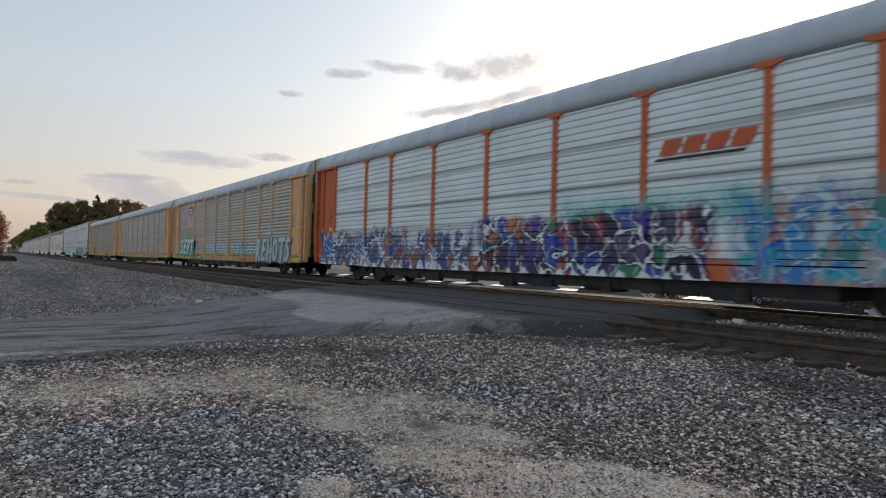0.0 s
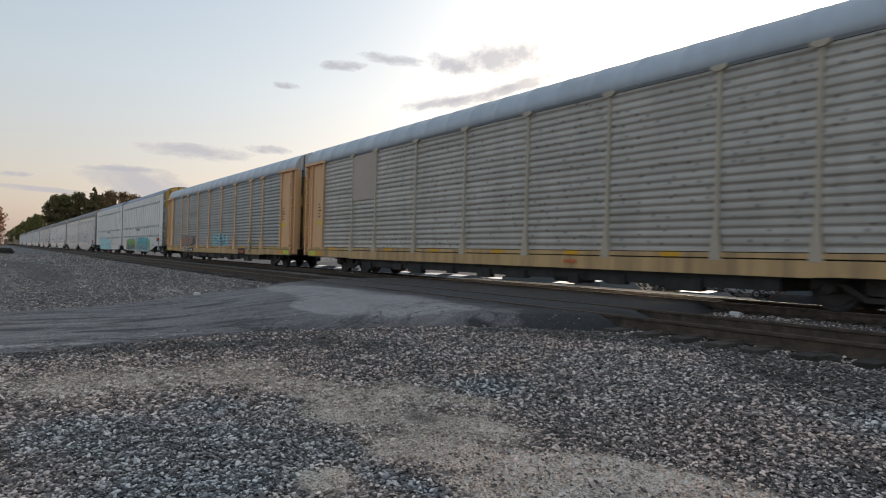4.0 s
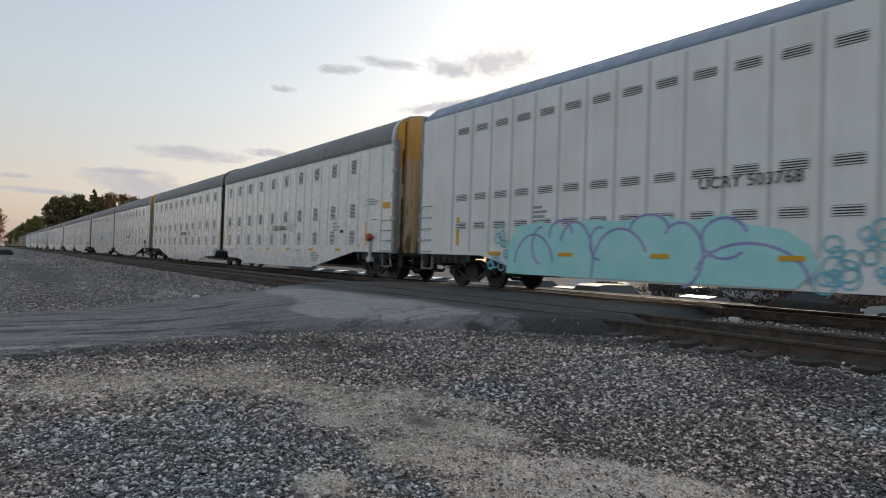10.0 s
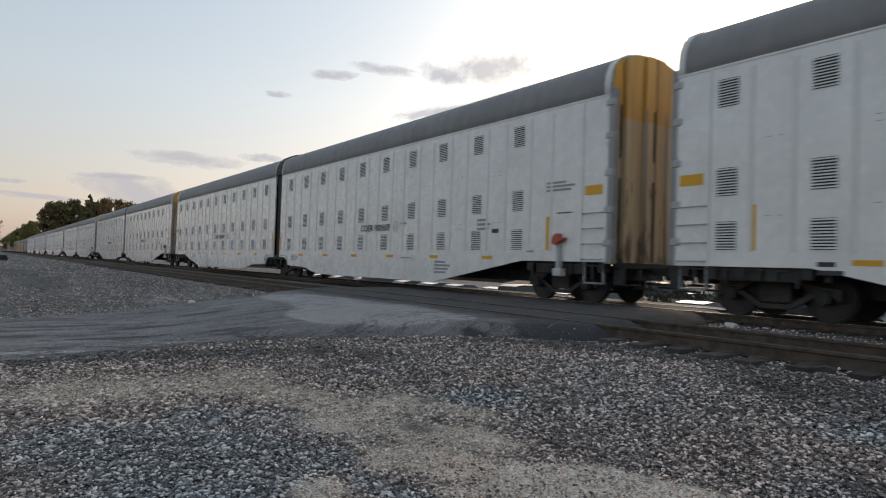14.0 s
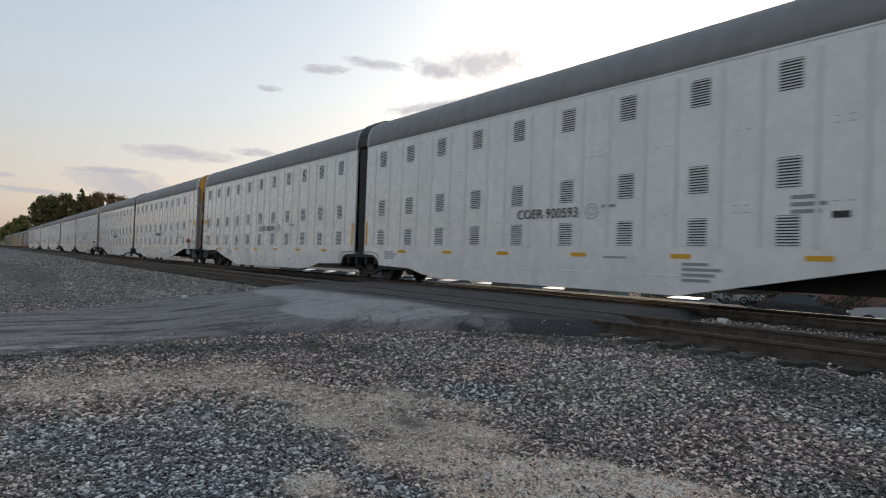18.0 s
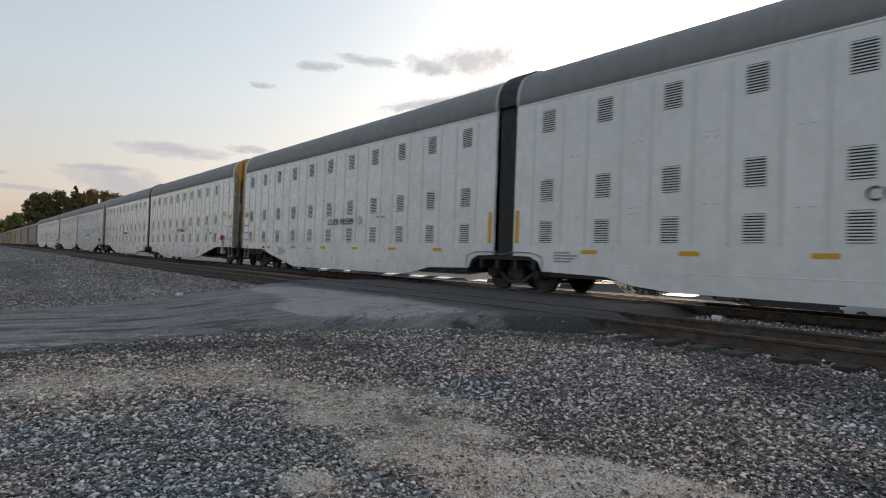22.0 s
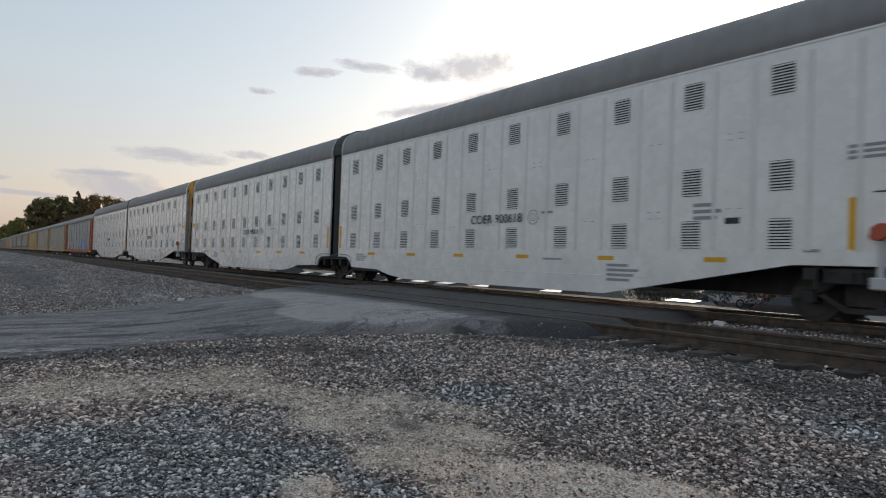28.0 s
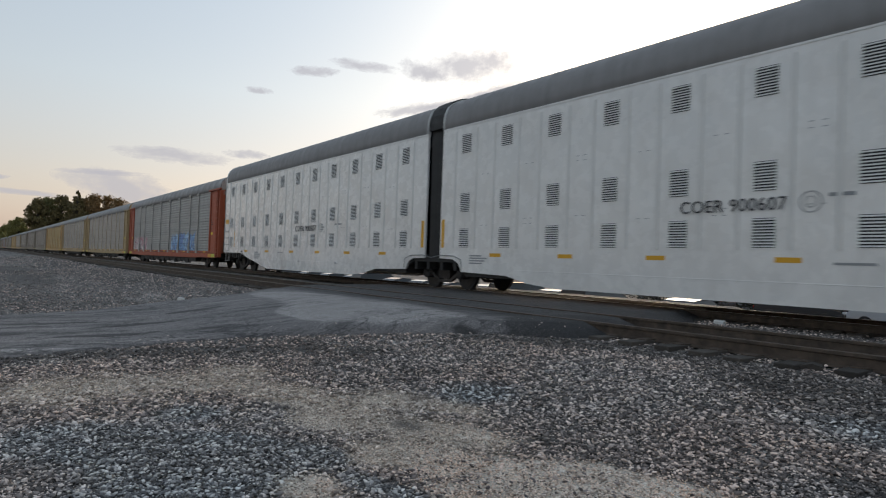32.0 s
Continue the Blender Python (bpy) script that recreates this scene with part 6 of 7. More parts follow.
def bubble_word(car, x0, x1, z0, z1, n, fill, rim, ink, seed, y, jag=0.0):
    """Swollen overlapping letters: pale halo, dark outline, shaded fill and inner strokes."""
    r = random.Random(seed)
    step = (x1 - x0) / n
    for k in range(n):
        cx, cz, h = x0 + step * (k + 0.5), (z0 + z1) / 2 + r.uniform(-0.05, 0.05), (z1 - z0) * r.uniform(0.86, 1.0)
        pts = blob(r, cx, cz, step * r.uniform(0.85, 1.1), h, jag)
        yy = y - 0.0016 * k
        letter = part("sprayed_letter", flat(grown(pts, 0.12), 0.002), rim, car, "pale rim of a swollen sprayed letter", (0, yy, 0))
        part("letter_outline", flat(grown(pts, 0.05), 0.002), ink, letter, "dark outline", (0, -0.0045, 0))
        part("letter_fill", flat(pts, 0.002), fill, letter, "shaded sprayed fill", (0, -0.0075, 0))
        lean = r.uniform(-0.1, 0.1)
        zt, f = cz + h * r.uniform(-0.1, 0.1), 1 if k % 2 else -1
        strokes = (("letter_stroke", ink, 0.07, [(cx + lean - 0.1 * step, zt + 0.18 * h), (cx + lean, zt + 0.06 * h), (cx + lean + 0.05 * step, zt - 0.06 * h)]),
                   ("letter_stroke", ink, 0.09, [(cx + 0.16 * f * step, cz - 0.52 * h), (cx + 0.1 * f * step, cz - 0.38 * h), (cx, cz - 0.22 * h)]),
                   ("letter_stroke", rim, 0.055, [(cx - 0.3 * f * step, cz - 0.56 * h), (cx - 0.18 * f * step, cz - 0.4 * h), (cx - 0.2 * f * step, cz - 0.2 * h)]),
                   ("letter_gleam", rim, 0.04, [(cx - 0.36 * step, cz + 0.1 * h), (cx - 0.3 * step, cz + 0.32 * h), (cx - 0.1 * step, cz + 0.42 * h)]))
        for i, (nm, mat, wide, line) in enumerate(strokes):
            bm = bmesh.new()
            ribbon(bm, line, wide)
            part(nm, bm, mat, letter, "sprayed stroke", (0, -0.0105 - 0.0006 * i, 0))


def two_can(name, low, high, z0, z1):
    """Sprayed paint that fades upwards from one colour into another."""
    m = Mat(name, 0.5)
    up = m.math("DIVIDE", m.math("SUBTRACT", m.math("ADD", m.axis(2), m.math("MULTIPLY", m.noise(2.0, 3), 0.3)), z0 + 0.15), z1 - z0)
    m.color(m.ramp(up, [(0.25, low), (0.6, high)]))
    return m.bump(m.noise(25.0, 3), 0.1, 0.01).m


def spray_can(name, col, other):
    """Unevenly sprayed paint fading from one colour into another."""
    m = Mat(name, 0.55)
    m.color(m.mix(m.ramp(m.noise(1.3, 4), [(0.38, 0.0), (0.62, 1.0)]), col, other))
    return m.bump(m.noise(25.0, 3), 0.1, 0.01).m


S_WHITE = spray_can("spray_white", (0.76, 0.78, 0.78), (0.6, 0.66, 0.68))
S_NAVY = spray_can("spray_navy", (0.02, 0.03, 0.06), (0.03, 0.05, 0.12))
S_ICE = spray_can("spray_ice", (0.5, 0.74, 0.76), (0.32, 0.62, 0.66))
S_LEAF = two_can("spray_leaf", (0.02, 0.1, 0.1), (0.14, 0.4, 0.06), 0.6, 1.7)
S_FERN = spray_can("spray_fern", (0.1, 0.32, 0.07), (0.3, 0.5, 0.25))
S_AQUA = two_can("spray_aqua", (0.2, 0.36, 0.46), (0.05, 0.42, 0.44), 0.6, 1.75)
S_MINT = spray_can("spray_mint", (0.34, 0.71, 0.69), (0.42, 0.75, 0.74))
S_VIOLET = spray_can("spray_violet", (0.22, 0.24, 0.5), (0.36, 0.3, 0.56))
S_TEAL_LINE = spray_can("spray_teal_line", (0.1, 0.45, 0.52), (0.2, 0.5, 0.62))
bubble_word(pale, 3.95, 8.5, 0.62, 1.72, 9, S_LEAF, S_WHITE, S_NAVY, 13, -1.633, 0.35)
bubble_word(pale, 9.25, 9.95, 0.62, 1.5, 2, S_FERN, S_WHITE, S_FERN, 14, -1.633)
bubble_word(pale, 9.9, 15.2, 0.6, 1.8, 9, S_AQUA, S_ICE, S_NAVY, 15, -1.6335, 0.2)
bubble_word(pale, 15.2, 16.1, 0.58, 1.6, 3, S_FERN, S_WHITE, S_FERN, 16, -1.633)
S_CORAL = spray_can("spray_coral", (0.42, 0.2, 0.14), (0.32, 0.17, 0.13))
S_SMOKE = spray_can("spray_smoke", (0.4, 0.42, 0.42), (0.3, 0.31, 0.31))
bubble_word(car_d, -8.5, -6.3, 1.05, 1.85, 3, S_CORAL, S_SMOKE, S_NAVY, 21, -1.575, 0.15)
bubble_word(car_d, -6.2, -5.3, 1.2, 1.75, 1, S_CORAL, S_SMOKE, S_NAVY, 22, -1.5755)
# the wide mint piece with violet lines and rings
rr = random.Random(31)
mint = part("sprayed_fill", flat([(-17.0, 0.52), (-16.2, 0.5), (-9.0, 0.5), (-8.6, 0.9), (-8.75, 1.3), (-9.2, 1.6), (-9.9, 1.72), (-10.4, 1.95), (-11.2, 1.82), (-12.1, 2.02), (-13.0, 1.86), (-14.0, 1.96), (-14.8, 1.78), (-15.6, 1.94), (-16.6, 1.84), (-16.95, 1.3)], 0.002), S_MINT, pale, "flat mint green sprayed field", (0, -1.633, 0))
for cx, cz, w, h, a0, a1 in ((-15.9, 0.7, 0.75, 0.9, 0.2, 3.0), (-14.4, 0.9, 0.6, 1.0, -0.4, 2.6), (-13.0, 0.8, 0.8, 0.9, 0.4, 3.1), (-11.4, 1.1, 0.55, 0.7, -1.4, 2.2), (-9.9, 0.6, 1.15, 0.75, 0.0, 2.9), (-10.4, 1.45, 0.5, 0.42, 0.3, 5.6), (-12.2, 1.7, 0.5, 0.3, -0.5, 3.2), (-14.9, 1.6, 0.4, 0.35, 0.0, 3.4), (-15.6, 1.3, 0.35, 0.5, 1.5, 4.6), (-13.6, 1.35, 0.3, 0.4, 1.2, 4.8)):
    bm = bmesh.new()
    ribbon(bm, [(cx + w * math.cos(a0 + (a1 - a0) * i / 14), cz + h * math.sin(a0 + (a1 - a0) * i / 14)) for i in range(15)], 0.06, 0.0)
    part("sprayed_line", bm, S_VIOLET, mint, "violet sprayed outline", (0, -0.003, 0))
bm = bmesh.new()
for k in range(34):
    cx = rr.uniform(-8.7, -7.0) if k % 3 else rr.uniform(-17.7, -17.0)
    cz, q = rr.uniform(0.6, 1.75) if cx > -8.0 or k % 3 == 0 else rr.uniform(0.55, 1.4), rr.uniform(0.08, 0.2)
    ribbon(bm, [(cx + q * math.cos(a * 0.45), cz + q * math.sin(a * 0.45)) for a in range(15)], 0.035, -0.0003 * (k % 5))
part("sprayed_rings", bm, S_TEAL_LINE, mint, "small teal sprayed rings", (0, -0.0035, 0))
# sprayed disc and dark stencil plate on the sill of the last rack car
disc = [(7.27 + 0.2 * math.cos(2 * math.pi * k / 28), 1.03 + 0.24 * math.sin(2 * math.pi * k / 28)) for k in range(28)]
ring = [(7.27 + 0.24 * math.cos(2 * math.pi * k / 28), 1.03 + 0.28 * math.sin(2 * math.pi * k / 28)) for k in range(28)]
spot = part("sprayed_disc", flat(ring, 0.004), TAG_BLACK, car_d, "dark sprayed ring", (0, -1.576, 0))
part("disc_fill", flat(disc, 0.004), END_TAN, spot, "tan sprayed disc", (0, -0.005, 0))
plate = part("stencil_plate", flat([(5.28, 0.6), (6.48, 0.6), (6.48, 0.92), (5.28, 0.92)], 0.006), BLACK, car_d, "black stencil patch", (0, -1.562, 0))
for k in range(3):
    part("stencil_bar", flat([(5.5 + 0.28 * k, 0.68), (5.68 + 0.28 * k, 0.68), (5.68 + 0.28 * k, 0.84), (5.5 + 0.28 * k, 0.84)], 0.004), LOGO_RED, plate, "red bar", (0, -0.007, 0))
for k in range(3):
    part("stencil_bar", flat([(4.3 + 0.42 * k, 0.56), (4.58 + 0.42 * k, 0.56), (4.58 + 0.42 * k, 0.82), (4.3 + 0.42 * k, 0.82)], 0.004), LOGO_RED, car_b, "red bar", (0, -1.562, 0))


# ---- trees ----
def leaf_mat(name, a, b):
    m = Mat(name, 0.7)
    isl = m.n.new("ShaderNodeNewGeometry").outputs["Random Per Island"]
    m.color(m.ramp(isl, [(0.0, a), (1.0, b)]))
    m.b.inputs["Subsurface Weight"].default_value = 0.0
    return m.m


LEAF_DARK = leaf_mat("dark_foliage", (0.07, 0.058, 0.022), (0.2, 0.158, 0.062))
LEAF_SHRUB = leaf_mat("shrub_foliage", (0.015, 0.018, 0.012), (0.05, 0.05, 0.03))
LEAF_GREEN = leaf_mat("green_foliage", (0.085, 0.088, 0.03), (0.22, 0.2, 0.075))
LEAF_OLIVE = leaf_mat("olive_foliage", (0.12, 0.12, 0.035), (0.28, 0.25, 0.08))
LEAF_RUST = leaf_mat("rust_foliage", (0.12, 0.08, 0.03), (0.34, 0.2, 0.08))
LEAF_RED = leaf_mat("red_autumn_foliage", (0.24, 0.1, 0.035), (0.46, 0.2, 0.08))
BARK = wood("bark", (0.05, 0.042, 0.035), (0.09, 0.075, 0.06))


def limb(bm, a, b, r0, r1, seg=7):
    a, b = Vector(a), Vector(b)
    q = (b - a).to_track_quat("Z", "Y").to_matrix()
    rings = []
    for p, r in ((a, r0), (b, r1)):
        rings.append([bm.verts.new(p + q @ Vector((r * math.cos(2 * math.pi * k / seg), r * math.sin(2 * math.pi * k / seg), 0))) for k in range(seg)])
    for k in range(seg):
        bm.faces.new((rings[0][k], rings[0][(k + 1) % seg], rings[1][(k + 1) % seg], rings[1][k])).smooth = True


def tree(x, y, h, wide, mat, seed, label, clumps=26, leaves=70, leaf=0.55, spire=False, low=0.22, name="tree", kin="trees along the line"):
    """A trunk with limbs, each ending in loose clumps of small leaves."""
    r = random.Random(seed)
    z0 = float(ground_z(np.float64(x), np.float64(y))) - 0.1
    tr = root(name, label, name, kin)
    tr.matrix_basis = Matrix.Translation((x, y, z0))
    bm = bmesh.new()
    limb(bm, (0, 0, 0), (r.uniform(-0.3, 0.3), r.uniform(-0.3, 0.3), h * 0.45), h * 0.022, h * 0.014, 9)
    limb(bm, (0, 0, h * 0.44), (0, 0, h * 0.93), h * 0.014, h * 0.003)
    co, faces = [], []
    for k in range(clumps):
        u = (k + r.random()) / clumps
        zc = h * (low + (0.96 - low) * u)
        if spire:
            rad = wide * (1.0 - u) ** 0.75 * r.uniform(0.3, 1.0)
        else:
            rad = wide * math.sin(math.pi * min(0.97, 0.12 + 0.86 * u)) ** 0.6 * math.sqrt(r.uniform(0.1, 1.0))
        a = r.uniform(0, 2 * math.pi)
        c = Vector((rad * math.cos(a), rad * math.sin(a), zc))
        limb(bm, (0, 0, max(h * 0.2, zc - rad * 0.6)), c, h * 0.006, h * 0.0015, 5)
        size = wide * r.uniform(0.2, 0.38) * (0.7 * (1.12 - u) if spire else 1.0)
        for i in range(leaves):
            d = Vector((r.gauss(0, 1), r.gauss(0, 1), r.gauss(0, 0.7)))
            d = d.normalized() * size * r.random() ** 0.45
            p = c + d
            u1 = Vector((r.gauss(0, 1), r.gauss(0, 1), r.gauss(0, 1))).normalized() * leaf * r.uniform(0.6, 1.3)
            u2 = Vector((r.gauss(0, 1), r.gauss(0, 1), r.gauss(0, 1))).normalized() * leaf * r.uniform(0.4, 0.9)
            n = len(co)
            co += [p - u1 * 0.5, p + u2 * 0.5, p + u1 * 0.5, p - u2 * 0.5]
            faces.append((n, n + 1, n + 2, n + 3))
    part("trunk", bm, BARK, tr, "brown trunk with limbs")
    me = bpy.data.meshes.new("crown")
    me.from_pydata(co, [], faces)
    me.materials.append(mat)
    part("crown", me, None, tr)
    return tr


for az, dist, h, wide, mat, seed, label, cl in (
        (3.9, 300, 22.8, 4.6, LEAF_DARK, 1, "tall dark green tree with a rounded crown", 44),
        (4.6, 306, 24.0, 4.8, LEAF_GREEN, 2, "tall green tree beside the line", 44),
        (5.5, 300, 24.8, 4.6, LEAF_DARK, 3, "dark green tree with a dense crown", 44),
        (6.3, 312, 22.5, 4.4, LEAF_DARK, 11, "dark green tree behind the conifer", 40),
        (6.9, 303, 24.6, 4.6, LEAF_DARK, 14, "dark green tree beside the conifer", 40),
        (7.5, 300, 26.0, 6.0, LEAF_RUST, 4, "tall tree turning brown, with gaps in its crown", 40),
        (8.4, 305, 26.6, 6.4, LEAF_RUST, 5, "rust-brown autumn tree with a thin crown", 26),
        (9.4, 300, 25.2, 6.2, LEAF_RUST, 6, "brown tree with a loose crown", 26),
        (10.2, 300, 22.6, 6.0, LEAF_RUST, 12, "brown-green tree with a low crown", 40),
        (11.0, 300, 16.0, 5.0, LEAF_OLIVE, 7, "low olive tree behind the train", 22),
        (2.75, 330, 14.2, 4.2, LEAF_OLIVE, 8, "low olive green tree by the line", 34),
        (2.05, 420, 13.6, 5.0, LEAF_OLIVE, 9, "far pale green tree by the line", 34),
        (1.45, 560, 12.6, 6.0, LEAF_OLIVE, 10, "distant green tree by the line", 30)):
    a = radians(az)
    tree(-dist * math.cos(a), dist * math.sin(a), h, wide, mat, seed, label, cl * 2, 120, 0.8)
a = radians(6.5)
tree(-290 * math.cos(a), 290 * math.sin(a), 27.2, 7.0, LEAF_DARK, 21, "dark pointed conifer above the other trees", 150, 40, 0.6, True, 0.3)
tree(-200.0, -2.4, 12.6, 5.2, LEAF_RED, 22, "small tree with red autumn leaves", 100, 120, 0.5, False, 0.04)
tree(-214.0, -9.0, 12.5, 5.5, LEAF_RED, 23, "red-brown autumn tree beside the yard", 30, 80, 0.5, False, 0.12)
a = radians(64.5)
tree(-70 * math.cos(a), 70 * math.sin(a), 10.2, 3.6, LEAF_DARK, 24, "dark tree behind the brick house", 30, 70, 0.28)


for k, (az, y, h) in enumerate(((50.5, 38.0, 1.7), (54.0, 36.5, 1.5), (57.0, 38.5, 1.9), (60.0, 37.0, 1.6), (64.0, 38.0, 2.0), (69.0, 37.0, 1.7), (75.0, 37.5, 1.8))):
    tree(-y / math.tan(radians(az)), y, h, 1.5, LEAF_SHRUB, 60 + k, "dark bushy shrub before the brick house", 22, 60, 0.16, False, 0.05, "shrub", "shrubs by the house")


# ---- clouds ----
def cloud_mat():
    m = Mat("thin_cloud", 1.0)
    gen = m.tc.outputs["Generated"]
    rnd = m.n.new("ShaderNodeObjectInfo").outputs["Random"]
    comb = m.n.new("ShaderNodeCombineXYZ")
    m.l.new(m.math("MULTIPLY", rnd, 60.0), comb.inputs[0])
    m.l.new(m.math("MULTIPLY", rnd, 37.0), comb.inputs[2])
    shift = m.n.new("ShaderNodeVectorMath")
    m.l.new(m.at(2.6, 0.0, 1.3, space="Generated"), shift.inputs[0])
    m.l.new(comb.outputs[0], shift.inputs[1])
    n = m.noise(1.7, 7, shift.outputs[0], 0.68)
    sep = m.n.new("ShaderNodeSeparateXYZ")
    m.l.new(gen, sep.inputs[0])
    dx = m.math("MULTIPLY", m.math("SUBTRACT", sep.outputs[0], 0.5), 2.0)
    dz = m.math("MULTIPLY", m.math("SUBTRACT", sep.outputs[2], 0.5), 2.0)
    rr = m.math("ADD", m.math("MULTIPLY", dx, dx), m.math("MULTIPLY", dz, dz))
    body = m.math("SUBTRACT", m.math("ADD", n, 0.3), m.math("MULTIPLY", rr, 0.42))
    alpha = m.ramp(body, [(0.42, 0.0), (0.58, 0.35), (0.78, 0.75)])
    glow = m.n.new("ShaderNodeEmission")
    glow.inputs["Color"].default_value = (0.36, 0.36, 0.41, 1)
    clear = m.n.new("ShaderNodeBsdfTransparent")
    mixs = m.n.new("ShaderNodeMixShader")
    m.l.new(alpha, mixs.inputs[0])
    m.l.new(clear.outputs[0], mixs.inputs[1])
    m.l.new(glow.outputs[0], mixs.inputs[2])
    m.l.new(mixs.outputs[0], m.n["Material Output"].inputs["Surface"])
    return m.m


CLOUD = cloud_mat()
CLOUDS = []
WIND = Vector((-0.71, -0.84, 0.0)) * 1.0
bm = bmesh.new()
bmesh.ops.create_grid(bm, x_segments=24, y_segments=8, size=1.0)
for v in bm.verts:
    v.co = Vector((v.co.x, 0.05 * math.cos(v.co.x * 3) * math.cos(v.co.y * 2), v.co.y))
# bearing, height over the horizon, width and height in degrees, lean
for az, el, w, h, lean in ((40.1, 17.4, 7.0, 2.5, 5), (35.4, 16.9, 3.6, 1.4, -14), (25.6, 16.35, 3.6, 0.75, 3), (30.0, 17.15, 4.8, 0.8, -4), (20.8, 14.3, 1.9, 0.5, 0), (34.0, 13.6, 5.0, 0.8, 12), (38.2, 14.2, 6.5, 1.2, 14), (42.0, 15.4, 5.5, 1.2, 14),
                           (13.7, 8.15, 7.2, 1.0, -1), (19.7, 8.8, 3.1, 0.6, 0), (9.8, 5.2, 7.4, 2.1, -6), (8.6, 6.3, 5.4, 0.4, 2), (2.8, 4.25, 5.6, 0.4, -2), (1.2, 5.25, 2.0, 0.32, 2), (1.2, 2.9, 5.0, 0.9, 2)):
    a, e = radians(az), radians(el)
    dist = 350.0 / math.sin(e)
    me = meshed("cloud", bm.copy(), [CLOUD])
    sx_, sz_ = dist * math.radians(w) * 0.68, dist * math.radians(h) * 0.72
    for v in me.vertices:
        v.co = Vector((v.co.x * sx_, v.co.y * sx_, v.co.z * sz_))
    cl = tagged(new("cloud", me), "thin grey-violet cloud in the pale evening sky", "cloud", "clouds")
    place = Vector((-dist * math.cos(a) * math.cos(e), dist * math.sin(a) * math.cos(e), dist * math.sin(e)))
    turn = pose(0, 0, 0, 0, -lean, 90 - az).to_3x3().to_4x4()
    cl.matrix_basis = Matrix.Translation(place) @ turn
    CLOUDS.append((cl, place, turn))
bm.free()


# ---- the lot behind the train ----
def car_paint(name, col):
    m = Mat(name, 0.25, 0.0)
    m.color(m.mix(m.noise(2.0, 3), col, tuple(c * 0.9 for c in col)))
    m.b.inputs["Coat Weight"].default_value = 0.6
    return m.m


CAR_WHITE, CAR_RED, CAR_DARK, CAR_SILVER, CAR_BLUE = (car_paint(n, c) for n, c in (("white_car_paint", (0.75, 0.76, 0.77)), ("red_car_paint", (0.35, 0.02, 0.02)), ("dark_car_paint", (0.03, 0.032, 0.036)), ("silver_car_paint", (0.45, 0.46, 0.48)), ("blue_car_paint", (0.05, 0.12, 0.3))))
LAMP_RED = plain("tail_lamp_red", (0.4, 0.02, 0.02), 0.2)
LAMP_CLEAR = plain("head_lamp", (0.7, 0.7, 0.72), 0.15)


def parked_car(x, y, turn, mat, kind, label):
    z0 = float(ground_z(np.float64(x), np.float64(y)))
    cr = root("parked_car" if kind != "pickup" else "pickup_truck", label, "car", "parked vehicles")
    cr.matrix_basis = pose(x, y, z0, 0, 0, turn)
    if kind == "pickup":
        side = [(-2.7, 0.42), (-2.75, 1.0), (-2.65, 1.12), (-0.55, 1.14), (1.0, 1.12), (2.45, 1.05), (2.7, 0.9), (2.72, 0.45)]
        cab = [(-0.6, 1.12), (-0.5, 1.8), (-0.2, 1.86), (0.55, 1.84), (1.2, 1.12)]
    elif kind == "suv":
        side = [(-2.25, 0.38), (-2.32, 0.9), (-2.2, 1.05), (1.0, 1.05), (2.1, 0.92), (2.28, 0.7), (2.26, 0.38)]
        cab = [(-2.18, 1.05), (-1.95, 1.6), (-1.6, 1.68), (0.2, 1.66), (1.05, 1.05)]
    else:
        side = [(-2.25, 0.34), (-2.32, 0.75), (-2.15, 0.92), (-1.4, 0.97), (0.9, 0.93), (2.1, 0.78), (2.3, 0.6), (2.28, 0.34)]
        cab = [(-1.7, 0.95), (-1.05, 1.38), (-0.5, 1.45), (0.15, 1.42), (1.05, 0.93)]
    bm = bmesh.new()
    prism(bm, side, 1, -0.88, 0.88)
    bmesh.ops.bevel(bm, geom=bm.edges[:], offset=0.06, segments=2, affect="EDGES")
    body = part("body", bm, mat, cr)
    bm = bmesh.new()
    mid = (min(c[0] for c in cab) + max(c[0] for c in cab)) / 2
    lo = [bm.verts.new((u, s * 0.8, v)) for s in (-1, 1) for u, v in cab]
    n = len(cab)
    for v in lo:
        if v.co.z > cab[0][1] + 0.2:
            v.co.y *= 0.82
    for i in range(n - 1):
        f = bm.faces.new((lo[i], lo[i + 1], lo[n + i + 1], lo[n + i]))
        f.material_index = 1 if 0 < i < n - 2 else 0
    for k, s in ((0, 1), (n, -1)):
        bm.faces.new([lo[k + i] for i in (range(n) if s < 0 else range(n - 1, -1, -1))])
    part("cabin", bm, [GLASS, mat], cr, "dark glazed cabin with painted roof")
    bm = bmesh.new()
    drum(bm, 0, 0, 0, 0.33, -0.1, 0.1, 1, 18, 0)
    drum(bm, 0, 0, 0, 0.2, -0.11, 0.11, 1, 14, 1)
    wh = meshed("wheel", bm, [TYRE, GREY_STEEL])
    for wx in (-1.4, 1.42):
        for wy in (-0.82, 0.82):
            part("wheel", wh, None, cr, at=(wx * (1.15 if kind == "pickup" else 1.0), wy, 0.33))
    for s in (-1, 1):
        for xx, mm, nm in ((-2.3, LAMP_RED, "tail_lamp"), (2.24, LAMP_CLEAR, "headlamp")):
            bm = bmesh.new()
            box(bm, xx - 0.06, xx + 0.06, s * 0.62 - 0.17, s * 0.62 + 0.17, 0.64, 0.78, 0, 0.02)
            part(nm, bm, mm, cr)


def at_bearing(az, y):
    return -y / math.tan(radians(az))


